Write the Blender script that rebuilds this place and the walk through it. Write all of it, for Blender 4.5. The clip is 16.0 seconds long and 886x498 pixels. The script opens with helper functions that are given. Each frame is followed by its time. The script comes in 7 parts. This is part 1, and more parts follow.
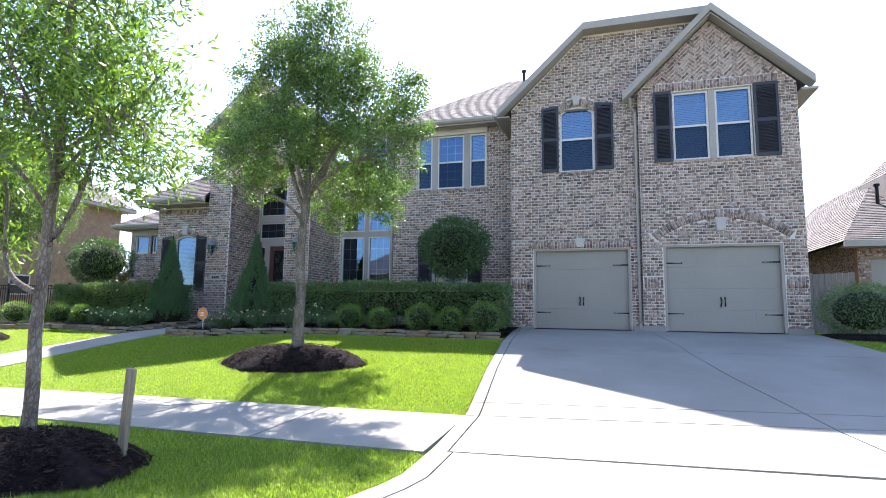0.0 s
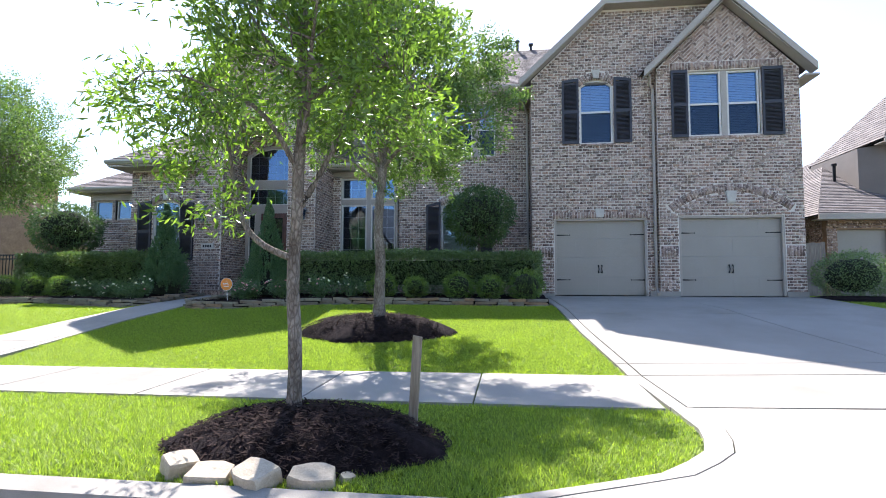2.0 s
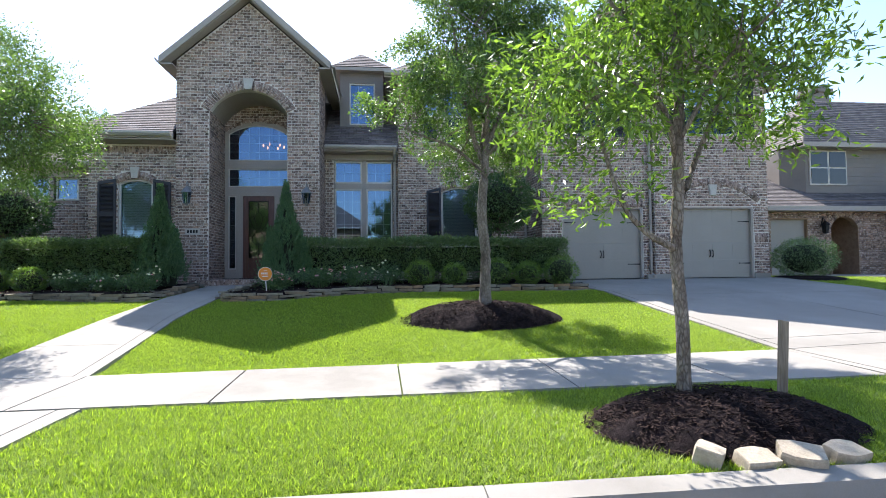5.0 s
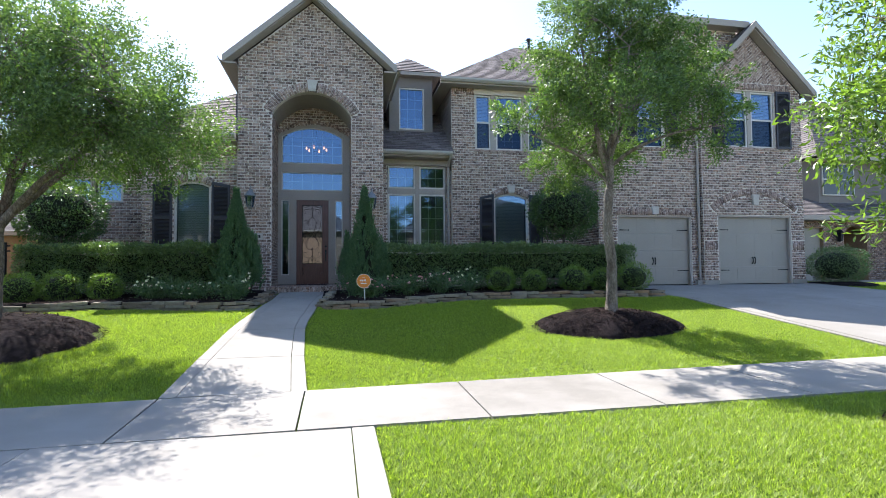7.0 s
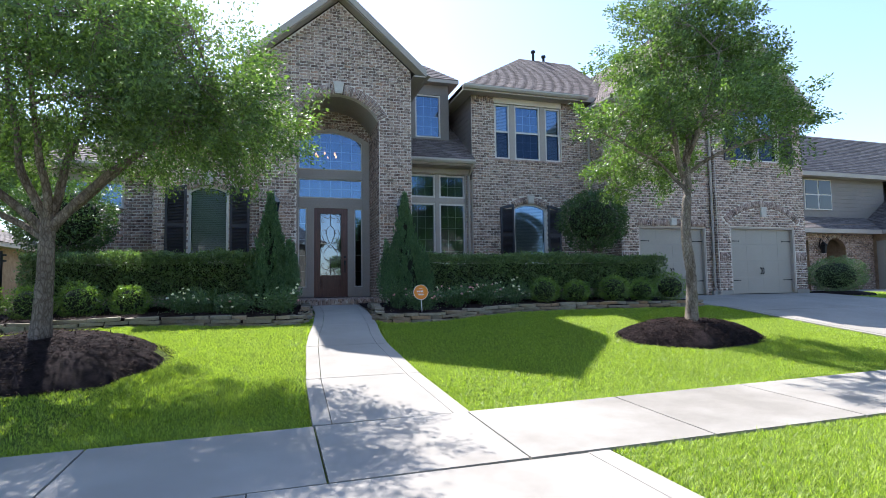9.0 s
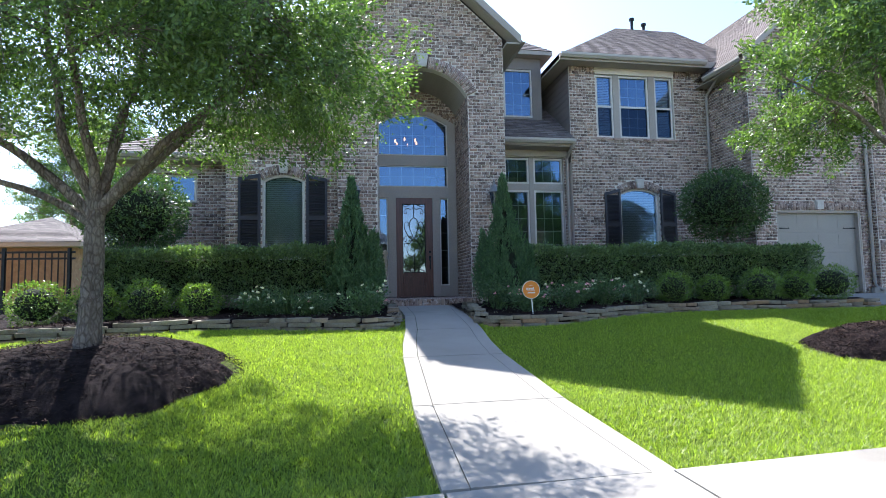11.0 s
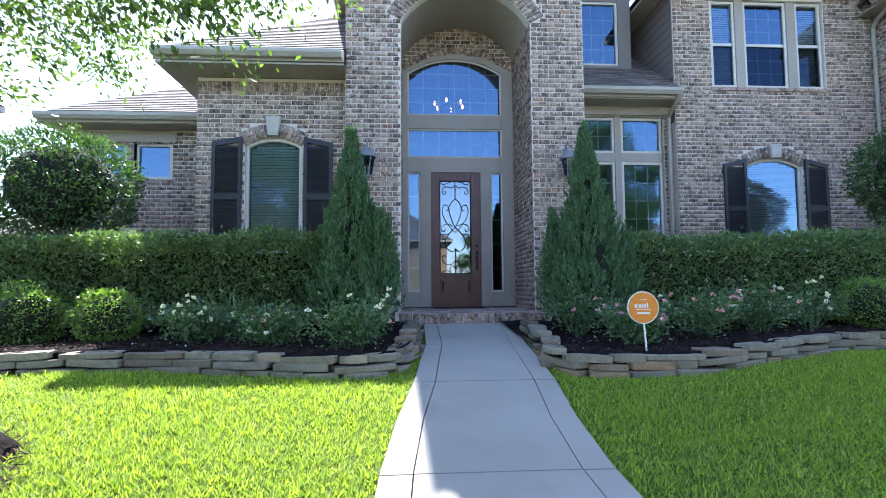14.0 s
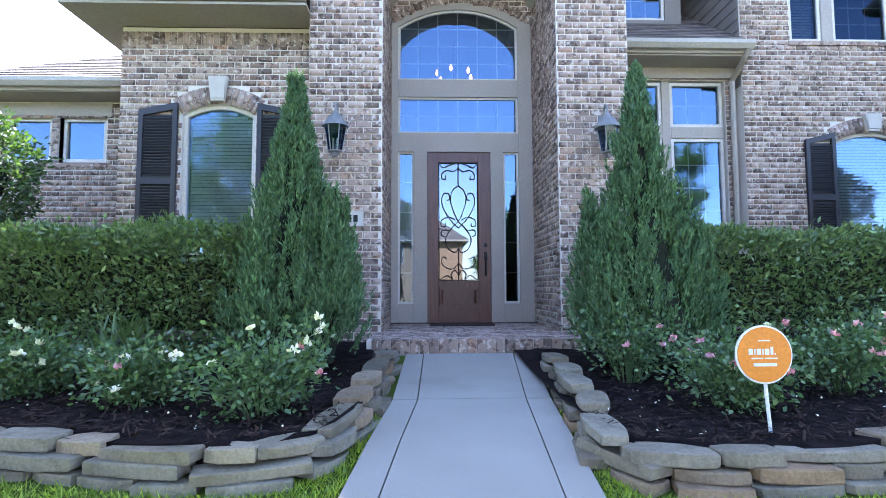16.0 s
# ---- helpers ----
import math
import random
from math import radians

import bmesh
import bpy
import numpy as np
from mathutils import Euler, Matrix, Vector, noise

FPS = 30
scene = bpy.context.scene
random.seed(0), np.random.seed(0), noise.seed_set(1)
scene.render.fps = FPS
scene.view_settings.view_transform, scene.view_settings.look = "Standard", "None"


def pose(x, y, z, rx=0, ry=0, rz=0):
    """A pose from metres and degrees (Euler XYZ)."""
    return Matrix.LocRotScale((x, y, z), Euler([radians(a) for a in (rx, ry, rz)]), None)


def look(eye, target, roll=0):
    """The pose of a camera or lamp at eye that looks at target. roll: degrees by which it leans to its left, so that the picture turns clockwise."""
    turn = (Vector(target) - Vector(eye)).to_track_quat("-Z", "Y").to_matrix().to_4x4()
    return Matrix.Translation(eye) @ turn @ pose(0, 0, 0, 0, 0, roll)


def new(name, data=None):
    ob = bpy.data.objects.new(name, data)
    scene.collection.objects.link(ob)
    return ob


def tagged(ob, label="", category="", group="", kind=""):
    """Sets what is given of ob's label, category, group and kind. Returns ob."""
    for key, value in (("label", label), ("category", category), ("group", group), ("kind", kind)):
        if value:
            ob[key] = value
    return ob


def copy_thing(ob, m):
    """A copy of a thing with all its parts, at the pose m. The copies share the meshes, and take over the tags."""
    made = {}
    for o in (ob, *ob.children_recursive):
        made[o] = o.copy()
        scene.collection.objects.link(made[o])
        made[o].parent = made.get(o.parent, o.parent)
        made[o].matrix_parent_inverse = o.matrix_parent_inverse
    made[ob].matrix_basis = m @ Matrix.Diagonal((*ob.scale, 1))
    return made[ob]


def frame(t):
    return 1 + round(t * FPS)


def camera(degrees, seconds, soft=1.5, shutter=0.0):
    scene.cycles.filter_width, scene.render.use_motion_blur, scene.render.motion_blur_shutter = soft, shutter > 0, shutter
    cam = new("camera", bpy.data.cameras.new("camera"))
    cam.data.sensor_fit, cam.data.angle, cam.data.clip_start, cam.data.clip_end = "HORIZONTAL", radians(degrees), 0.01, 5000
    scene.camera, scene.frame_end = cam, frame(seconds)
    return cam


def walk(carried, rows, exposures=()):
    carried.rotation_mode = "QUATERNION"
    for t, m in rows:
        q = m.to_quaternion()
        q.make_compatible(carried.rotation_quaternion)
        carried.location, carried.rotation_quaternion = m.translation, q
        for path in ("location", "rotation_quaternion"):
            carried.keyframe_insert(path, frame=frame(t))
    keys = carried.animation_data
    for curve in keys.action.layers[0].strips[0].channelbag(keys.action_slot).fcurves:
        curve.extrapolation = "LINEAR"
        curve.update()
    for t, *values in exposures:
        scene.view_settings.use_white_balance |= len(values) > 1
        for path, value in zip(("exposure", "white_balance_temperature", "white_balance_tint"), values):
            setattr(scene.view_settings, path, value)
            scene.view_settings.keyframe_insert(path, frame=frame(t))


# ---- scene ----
cam = camera(78.8, 16.0, soft=0.9)
PATH = [
    (0, (0.631, -0.168, 1.63), (0.051, 1.731, 1.868), 0.8),
    (0.5, (-0.179, -0.373, 1.605), (-0.683, 1.55, 1.829), 0.5),
    (1, (-0.952, -0.554, 1.551), (-1.365, 1.394, 1.739), 0.5),
    (1.5, (-1.721, -0.655, 1.536), (-2.035, 1.314, 1.683), 0.4),
    (2, (-2.402, -0.778, 1.544), (-2.66, 1.201, 1.678), 0.2),
    (2.5, (-3.062, -0.976, 1.585), (-3.246, 1.011, 1.713), 0.0),
    (3, (-3.801, -1.063, 1.556), (-3.946, 0.929, 1.657), -0.0),
    (3.2, (-4.086, -1.104, 1.563), (-4.219, 0.89, 1.65), -0.1),
    (5.3, (-7.004, -0.784, 1.629), (-6.734, 1.197, 1.701), -0.6),
    (5.5, (-7.308, -0.761, 1.644), (-7.024, 1.217, 1.714), -0.6),
    (6, (-8.131, -0.605, 1.666), (-7.816, 1.369, 1.738), -0.6),
    (6.5, (-8.875, -0.481, 1.676), (-8.528, 1.488, 1.747), -0.6),
    (7, (-9.582, -0.365, 1.726), (-9.19, 1.595, 1.811), -0.5),
    (7.5, (-10.167, -0.136, 1.731), (-9.712, 1.807, 1.852), -0.6),
    (8, (-10.764, 0.087, 1.733), (-10.249, 2.015, 1.872), -0.7),
    (8.5, (-11.273, 0.339, 1.715), (-10.699, 2.25, 1.853), -0.8),
    (9, (-11.728, 0.715, 1.675), (-11.136, 2.621, 1.81), -0.8),
    (9.5, (-12.03, 1.068, 1.637), (-11.443, 2.975, 1.773), -0.8),
    (10, (-12.097, 1.521, 1.609), (-11.543, 3.438, 1.743), -0.8),
    (10.2, (-12.086, 1.723, 1.591), (-11.578, 3.652, 1.73), -1.0),
    (12.3, (-11.575, 4.172, 1.642), (-11.35, 6.154, 1.784), -0.4),
    (12.5, (-11.534, 4.391, 1.644), (-11.32, 6.374, 1.788), -0.4),
    (13, (-11.448, 4.97, 1.705), (-11.265, 6.957, 1.844), -0.4),
    (13.5, (-11.279, 5.523, 1.709), (-11.116, 7.511, 1.85), -0.3),
    (14, (-11.15, 6.179, 1.739), (-11.018, 8.169, 1.884), -0.4),
    (14.5, (-10.997, 6.769, 1.777), (-10.906, 8.762, 1.925), -0.3),
    (15, (-10.874, 7.339, 1.81), (-10.789, 9.331, 1.963), -0.3),
    (15.5, (-10.773, 7.802, 1.84), (-10.715, 9.796, 1.99), -0.3),
    (16, (-10.715, 8.274, 1.893), (-10.656, 10.268, 2.038), -0.2),
]
walk(cam, [(t, look(eye, target, roll)) for t, eye, target, roll in PATH],
     [(0, 1.85, 6150, 18), (3, 1.5, 6150, 17), (5.5, 1.45, 6150, 15), (9, 1.42, 6050, 15), (10.2, 1.5, 6000, 15), (12.5, 1.95, 5850, 14), (14.5, 2.5, 5850, 17), (16, 3.05, 5950, 21)])

# ---------------------------------------------------------------- light
world = bpy.data.worlds.new("sky")
scene.world = world
world.use_nodes = True
wn = world.node_tree.nodes
wl = world.node_tree.links
sky = wn.new("ShaderNodeTexSky")
sky.sky_type = "NISHITA"
sky.sun_disc = False
SUN_DIR = Vector((-0.235, 0.845, 1.0)).normalized()      # towards the sun
sky.sun_elevation = math.asin(SUN_DIR.z)
sky.sun_rotation = math.atan2(SUN_DIR.x, SUN_DIR.y)
sky.air_density, sky.dust_density, sky.ozone_density = 1.0, 0.7, 2.0
wn["Background"].inputs["Strength"].default_value = 0.135
wl.new(sky.outputs["Color"], wn["Background"].inputs["Color"])
sun_data = bpy.data.lights.new("sun", "SUN")
sun_data.energy, sun_data.angle, sun_data.color = 5.0, radians(0.55), (1.0, 0.95, 0.86)
sun = new("sun", sun_data)
sun.matrix_world = look((-20, 60, 75), Vector((-20, 60, 75)) - SUN_DIR)


# ---------------------------------------------------------------- materials
def mat(name, build=None, color=(0.5, 0.5, 0.5), rough=0.7, metal=0.0):
    m = bpy.data.materials.new(name)
    m.use_nodes = True
    b = m.node_tree.nodes["Principled BSDF"]
    b.inputs["Base Color"].default_value = (*color, 1)
    b.inputs["Roughness"].default_value = rough
    b.inputs["Metallic"].default_value = metal
    if build:
        build(m.node_tree.nodes, m.node_tree.links, b)
    return m


def coords(n, l, scale=1.0, stretch=(1, 1, 1)):
    tc = n.new("ShaderNodeTexCoord")
    mp = n.new("ShaderNodeMapping")
    mp.inputs["Scale"].default_value = [scale * s for s in stretch]
    l.new(tc.outputs["Object"], mp.inputs["Vector"])
    return mp.outputs["Vector"]


def noise_tex(n, l, vec, scale, detail=4.0, rough=0.6):
    t = n.new("ShaderNodeTexNoise")
    t.inputs["Scale"].default_value, t.inputs["Detail"].default_value, t.inputs["Roughness"].default_value = scale, detail, rough
    l.new(vec, t.inputs["Vector"])
    return t.outputs["Fac"]


def ramp(n, l, fac, stops):
    r = n.new("ShaderNodeValToRGB")
    e = r.color_ramp.elements
    while len(e) < len(stops):
        e.new(0.5)
    for k, (p, c) in enumerate(stops):
        e[k].position, e[k].color = p, (*c, 1)
    l.new(fac, r.inputs["Fac"])
    return r.outputs["Color"]


def mix(n, l, kind, fac, a, b):
    m = n.new("ShaderNodeMix")
    m.data_type, m.blend_type = "RGBA", kind
    for sock, v in ((m.inputs["Factor"], fac), (m.inputs["A"], a), (m.inputs["B"], b)):
        if isinstance(v, (int, float)):
            sock.default_value = v
        elif isinstance(v, tuple):
            sock.default_value = (*v, 1)
        else:
            l.new(v, sock)
    return m.outputs["Result"]


def bump(n, l, b, height, strength=0.4, distance=0.01):
    k = n.new("ShaderNodeBump")
    k.inputs["Strength"].default_value, k.inputs["Distance"].default_value = strength, distance
    l.new(height, k.inputs["Height"])
    l.new(k.outputs["Normal"], b.inputs["Normal"])


def matte(m):
    """Takes the sheen off a dusty material."""
    m.node_tree.nodes["Principled BSDF"].inputs["Specular IOR Level"].default_value = 0.08
    return m


def mottled(name, dark, light, scale=3.0, fine=60.0, rough=0.8, relief=0.3, dist=0.005, metal=0.0, stretch=(1, 1, 1), stain=None):
    """Two scales of variation: broad blotches between two tones and fine grain with relief."""
    def build(n, l, b):
        v = coords(n, l, 1.0, stretch)
        big = noise_tex(n, l, v, scale, 3)
        small = noise_tex(n, l, v, fine, 5, 0.7)
        c = ramp(n, l, big, [(0.3, dark), (0.7, light)])
        g = ramp(n, l, small, [(0.25, (0.62, 0.62, 0.62)), (0.75, (1.18, 1.18, 1.18))])
        c = mix(n, l, "MULTIPLY", 0.7, c, g)
        if stain:
            s = ramp(n, l, noise_tex(n, l, v, scale * 0.35, 6, 0.65), [(0.52, (1, 1, 1)), (0.68, stain)])
            c = mix(n, l, "MULTIPLY", 0.8, c, s)
        l.new(c, b.inputs["Base Color"])
        bump(n, l, b, small, relief, dist)
    return mat(name, build, rough=rough, metal=metal)


def brick_mat(name, per_object):
    """Tumbled brick: greys, mauve browns and a few near-black and whitewashed ones."""
    def build(n, l, b):
        if per_object:
            r = n.new("ShaderNodeObjectInfo").outputs["Random"]
        else:
            r = n.new("ShaderNodeNewGeometry").outputs["Random Per Island"]
        base = ramp(n, l, r, [(0.0, (0.17, 0.120, 0.098)), (0.12, (0.235, 0.167, 0.134)), (0.4, (0.325, 0.230, 0.182)),
                              (0.7, (0.41, 0.30, 0.238)), (0.88, (0.48, 0.365, 0.295)), (1.0, (0.40, 0.25, 0.172))])
        v = coords(n, l)
        if per_object:
            shift = n.new("ShaderNodeVectorMath")
            shift.operation = "MULTIPLY_ADD"
            l.new(r, shift.inputs[0])
            shift.inputs[1].default_value = (37.0, 11.0, 53.0)
            l.new(v, shift.inputs[2])
            v = shift.outputs["Vector"]
        blot = noise_tex(n, l, v, 17.0, 3, 0.6)
        grain = noise_tex(n, l, v, 120.0, 5, 0.7)
        wash = ramp(n, l, blot, [(0.565, (0, 0, 0)), (0.615, (0.8, 0.8, 0.8))])
        c = mix(n, l, "MIX", wash, base, (0.66, 0.57, 0.49))
        dark = ramp(n, l, noise_tex(n, l, v, 13.0, 3, 0.55), [(0.40, (0.34, 0.30, 0.30)), (0.455, (1, 1, 1))])
        c = mix(n, l, "MULTIPLY", 0.85, c, dark)
        c = mix(n, l, "MULTIPLY", 0.5, c, ramp(n, l, grain, [(0.3, (0.65, 0.65, 0.65)), (0.7, (1.15, 1.15, 1.15))]))
        l.new(c, b.inputs["Base Color"])
        bump(n, l, b, grain, 0.5, 0.004)
    return mat(name, build, rough=0.9)


def leaf_mat(name, dark, light, rough=0.45, glow=0.35):
    """Leaves: tone by leaf, with light coming through them."""
    def build(n, l, b):
        r = n.new("ShaderNodeNewGeometry").outputs["Random Per Island"]
        c = ramp(n, l, r, [(0.0, dark), (0.75, light), (1.0, tuple(min(1.0, q * 1.5) for q in light))])
        l.new(c, b.inputs["Base Color"])
        tr = n.new("ShaderNodeBsdfTranslucent")
        l.new(mix(n, l, "MULTIPLY", 1.0, c, (1.5, 1.7, 0.6)), tr.inputs["Color"])
        ms = n.new("ShaderNodeMixShader")
        ms.inputs["Fac"].default_value = glow
        l.new(b.outputs["BSDF"], ms.inputs[1])
        l.new(tr.outputs["BSDF"], ms.inputs[2])
        l.new(ms.outputs["Shader"], n["Material Output"].inputs["Surface"])
    return mat(name, build, rough=rough)


def shingle_mat(name, dark, light):
    def build(n, l, b):
        uv = n.new("ShaderNodeTexCoord").outputs["UV"]
        bt = n.new("ShaderNodeTexBrick")
        bt.inputs["Scale"].default_value = 1.0
        bt.inputs["Brick Width"].default_value, bt.inputs["Row Height"].default_value = 0.24, 0.14
        bt.inputs["Mortar Size"].default_value = 0.004
        bt.inputs["Color1"].default_value, bt.inputs["Color2"].default_value = (*dark, 1), (*light, 1)
        bt.inputs["Mortar"].default_value = (*[q * 0.35 for q in dark], 1)
        bt.offset = 0.37
        l.new(uv, bt.inputs["Vector"])
        g = noise_tex(n, l, uv, 90.0, 4, 0.7)
        big = noise_tex(n, l, uv, 0.9, 3)
        c = mix(n, l, "MULTIPLY", 0.6, bt.outputs["Color"], ramp(n, l, g, [(0.3, (0.6, 0.6, 0.6)), (0.7, (1.25, 1.25, 1.25))]))
        c = mix(n, l, "MULTIPLY", 0.5, c, ramp(n, l, big, [(0.3, (0.75, 0.75, 0.75)), (0.7, (1.1, 1.1, 1.1))]))
        l.new(c, b.inputs["Base Color"])
        bump(n, l, b, g, 0.5, 0.004)
    return mat(name, build, rough=0.92)


def glass_mat(name, clear, ior, sky_tint=(0.42, 0.66, 1.0)):
    def build(n, l, b):
        tr = n.new("ShaderNodeBsdfTransparent")
        tr.inputs["Color"].default_value = (*clear, 1)
        gl = n.new("ShaderNodeBsdfGlossy")
        gl.inputs["Roughness"].default_value = 0.015
        # the mirrored sky's blue is put into the gloss colour
        gl.inputs["Color"].default_value = (*sky_tint, 1)
        fr = n.new("ShaderNodeFresnel")
        fr.inputs["IOR"].default_value = ior
        v = coords(n, l)
        bp = n.new("ShaderNodeBump")
        bp.inputs["Strength"].default_value, bp.inputs["Distance"].default_value = 0.05, 0.01
        l.new(noise_tex(n, l, v, 1.3, 1), bp.inputs["Height"])
        l.new(bp.outputs["Normal"], gl.inputs["Normal"])
        ms = n.new("ShaderNodeMixShader")
        l.new(fr.outputs["Fac"], ms.inputs["Fac"])
        l.new(tr.outputs["BSDF"], ms.inputs[1])
        l.new(gl.outputs["BSDF"], ms.inputs[2])
        l.new(ms.outputs["Shader"], n["Material Output"].inputs["Surface"])
    return mat(name, build)


def emit_mat(name, color, power):
    def build(n, l, b):
        b.inputs["Emission Color"].default_value = (*color, 1)
        b.inputs["Emission Strength"].default_value = power
    return mat(name, build, color=color)


def wood_mat(name, dark, light, rough=0.4):
    def build(n, l, b):
        v = coords(n, l, 1.0, (14, 14, 1.2))
        g = noise_tex(n, l, v, 3.0, 6, 0.65)
        l.new(ramp(n, l, g, [(0.3, dark), (0.7, light)]), b.inputs["Base Color"])
        bump(n, l, b, g, 0.25, 0.003)
    return mat(name, build, rough=rough)


M_BRICK = brick_mat("tumbled brick", False)
M_BRICK_ONE = brick_mat("tumbled brick piece", True)
M_MORTAR = mottled("mortar", (0.68, 0.61, 0.53), (0.78, 0.71, 0.62), 2.0, 120, 0.95, 0.4, 0.003)
M_KEY = mottled("cast stone", (0.50, 0.46, 0.40), (0.60, 0.56, 0.50), 4, 90, 0.9, 0.3, 0.003)
M_TRIM = mottled("taupe trim paint", (0.36, 0.315, 0.262), (0.40, 0.35, 0.295), 1.5, 40, 0.6, 0.08, 0.002)
M_SASH = mottled("tan window vinyl", (0.60, 0.56, 0.49), (0.66, 0.62, 0.55), 2, 30, 0.5, 0.05, 0.001)
M_SIDING = mottled("taupe siding paint", (0.20, 0.175, 0.15), (0.235, 0.205, 0.175), 1.2, 60, 0.7, 0.15, 0.002)
M_GARAGE = mottled("taupe garage door paint", (0.31, 0.28, 0.235), (0.34, 0.31, 0.26), 0.8, 80, 0.55, 0.12, 0.001)
M_IRON = mottled("black iron", (0.012, 0.012, 0.013), (0.025, 0.025, 0.027), 8, 90, 0.5, 0.2, 0.001, 0.6)
M_SHUTTER = mottled("dark blue-black shutter paint", (0.020, 0.020, 0.027), (0.032, 0.031, 0.04), 2, 70, 0.5, 0.1, 0.001)
M_SHINGLE = shingle_mat("brown roof shingles", (0.12, 0.095, 0.085), (0.235, 0.195, 0.175))
M_SHINGLE_N = shingle_mat("grey-brown roof shingles", (0.10, 0.085, 0.08), (0.19, 0.165, 0.15))
M_GLASS = glass_mat("window glass", (0.50, 0.55, 0.55), 2.4)
M_DOORGLASS = glass_mat("door glass", (0.25, 0.27, 0.27), 2.6, (0.68, 0.82, 1.0))
M_SCREEN = glass_mat("insect screen mesh", (0.45, 0.45, 0.46), 1.02)
M_BLIND = mottled("window blinds", (0.66, 0.68, 0.64), (0.72, 0.74, 0.70), 2, 30, 0.6, 0.05, 0.001)
# dark tone stands in for the dimness of the rooms behind the glass
M_ROOM = mottled("dark room lining", (0.12, 0.11, 0.10), (0.16, 0.145, 0.125), 1, 20, 0.9, 0.05, 0.001)
M_DOORWOOD = wood_mat("dark stained mahogany", (0.06, 0.022, 0.015), (0.15, 0.056, 0.038))
M_CONC = mottled("driveway concrete", (0.255, 0.234, 0.196), (0.32, 0.297, 0.253), 0.7, 160, 0.9, 0.4, 0.003, stain=(0.68, 0.66, 0.62))
M_CONC2 = mottled("pavement concrete", (0.27, 0.25, 0.214), (0.335, 0.313, 0.272), 0.9, 170, 0.9, 0.4, 0.003, stain=(0.60, 0.58, 0.55))
M_ASPHALT = mottled("road concrete", (0.26, 0.25, 0.23), (0.32, 0.31, 0.29), 0.5, 150, 0.95, 0.5, 0.004)
M_SOIL = mottled("turf soil", (0.05, 0.085, 0.014), (0.11, 0.15, 0.028), 1.2, 70, 1.0, 0.8, 0.02)
M_MULCH = mottled("dark shredded mulch", (0.007, 0.005, 0.0055), (0.034, 0.024, 0.024), 9, 130, 0.95, 1.0, 0.02)
M_CHIP = mottled("mulch chips", (0.008, 0.0055, 0.005), (0.072, 0.048, 0.040), 12, 60, 1.0, 0.5, 0.004)
matte(M_MULCH), matte(M_CHIP), matte(M_SOIL)


def ledge_build(n, l, b):
    r = n.new("ShaderNodeObjectInfo").outputs["Random"]
    tone = ramp(n, l, r, [(0.0, (0.15, 0.125, 0.09)), (0.3, (0.235, 0.20, 0.14)), (0.55, (0.275, 0.245, 0.18)), (0.75, (0.20, 0.18, 0.14)), (0.9, (0.30, 0.19, 0.10)), (1.0, (0.33, 0.29, 0.22))])
    v = coords(n, l)
    small = noise_tex(n, l, v, 55.0, 5, 0.7)
    big = noise_tex(n, l, v, 7.0, 4, 0.6)
    c = mix(n, l, "MULTIPLY", 0.7, tone, ramp(n, l, small, [(0.25, (0.55, 0.55, 0.55)), (0.75, (1.2, 1.2, 1.2))]))
    c = mix(n, l, "MULTIPLY", 0.7, c, ramp(n, l, big, [(0.35, (0.6, 0.58, 0.55)), (0.6, (1.1, 1.1, 1.1))]))
    l.new(c, b.inputs["Base Color"])
    bump(n, l, b, mix(n, l, "ADD", 0.5, small, big), 0.9, 0.012)


M_STONE = mat("ledge stone", ledge_build, rough=0.92)
M_ROCK = mottled("pale limestone", (0.40, 0.33, 0.23), (0.56, 0.48, 0.36), 4, 50, 0.9, 0.7, 0.01)


def bark_mat(name, dark, light, cell):
    """Plated bark: pale uneven plates parted by dark cracks that run up the stem."""
    def build(n, l, b):
        v = coords(n, l, 1.0, (1, 1, 0.42))
        warp = n.new("ShaderNodeVectorMath")
        warp.operation = "MULTIPLY_ADD"
        nz = n.new("ShaderNodeTexNoise")
        nz.inputs["Scale"].default_value = 9.0
        l.new(v, nz.inputs["Vector"])
        l.new(nz.outputs["Color"], warp.inputs[0])
        warp.inputs[1].default_value = (0.06, 0.06, 0.06)
        l.new(v, warp.inputs[2])
        vo = n.new("ShaderNodeTexVoronoi")
        vo.feature = "DISTANCE_TO_EDGE"
        vo.inputs["Scale"].default_value = cell
        l.new(warp.outputs["Vector"], vo.inputs["Vector"])
        crack = ramp(n, l, vo.outputs["Distance"], [(0.02, (0.4, 0.37, 0.34)), (0.2, (1, 1, 1))])
        tone = ramp(n, l, noise_tex(n, l, v, 7.0, 4), [(0.32, dark), (0.68, light)])
        grain = ramp(n, l, noise_tex(n, l, v, 90.0, 4, 0.7), [(0.3, (0.6, 0.6, 0.6)), (0.7, (1.2, 1.2, 1.2))])
        c = mix(n, l, "MULTIPLY", 0.65, mix(n, l, "MULTIPLY", 0.8, tone, grain), crack)
        l.new(c, b.inputs["Base Color"])
        bump(n, l, b, crack, 0.8, 0.012)
    return matte(mat(name, build, rough=0.95))


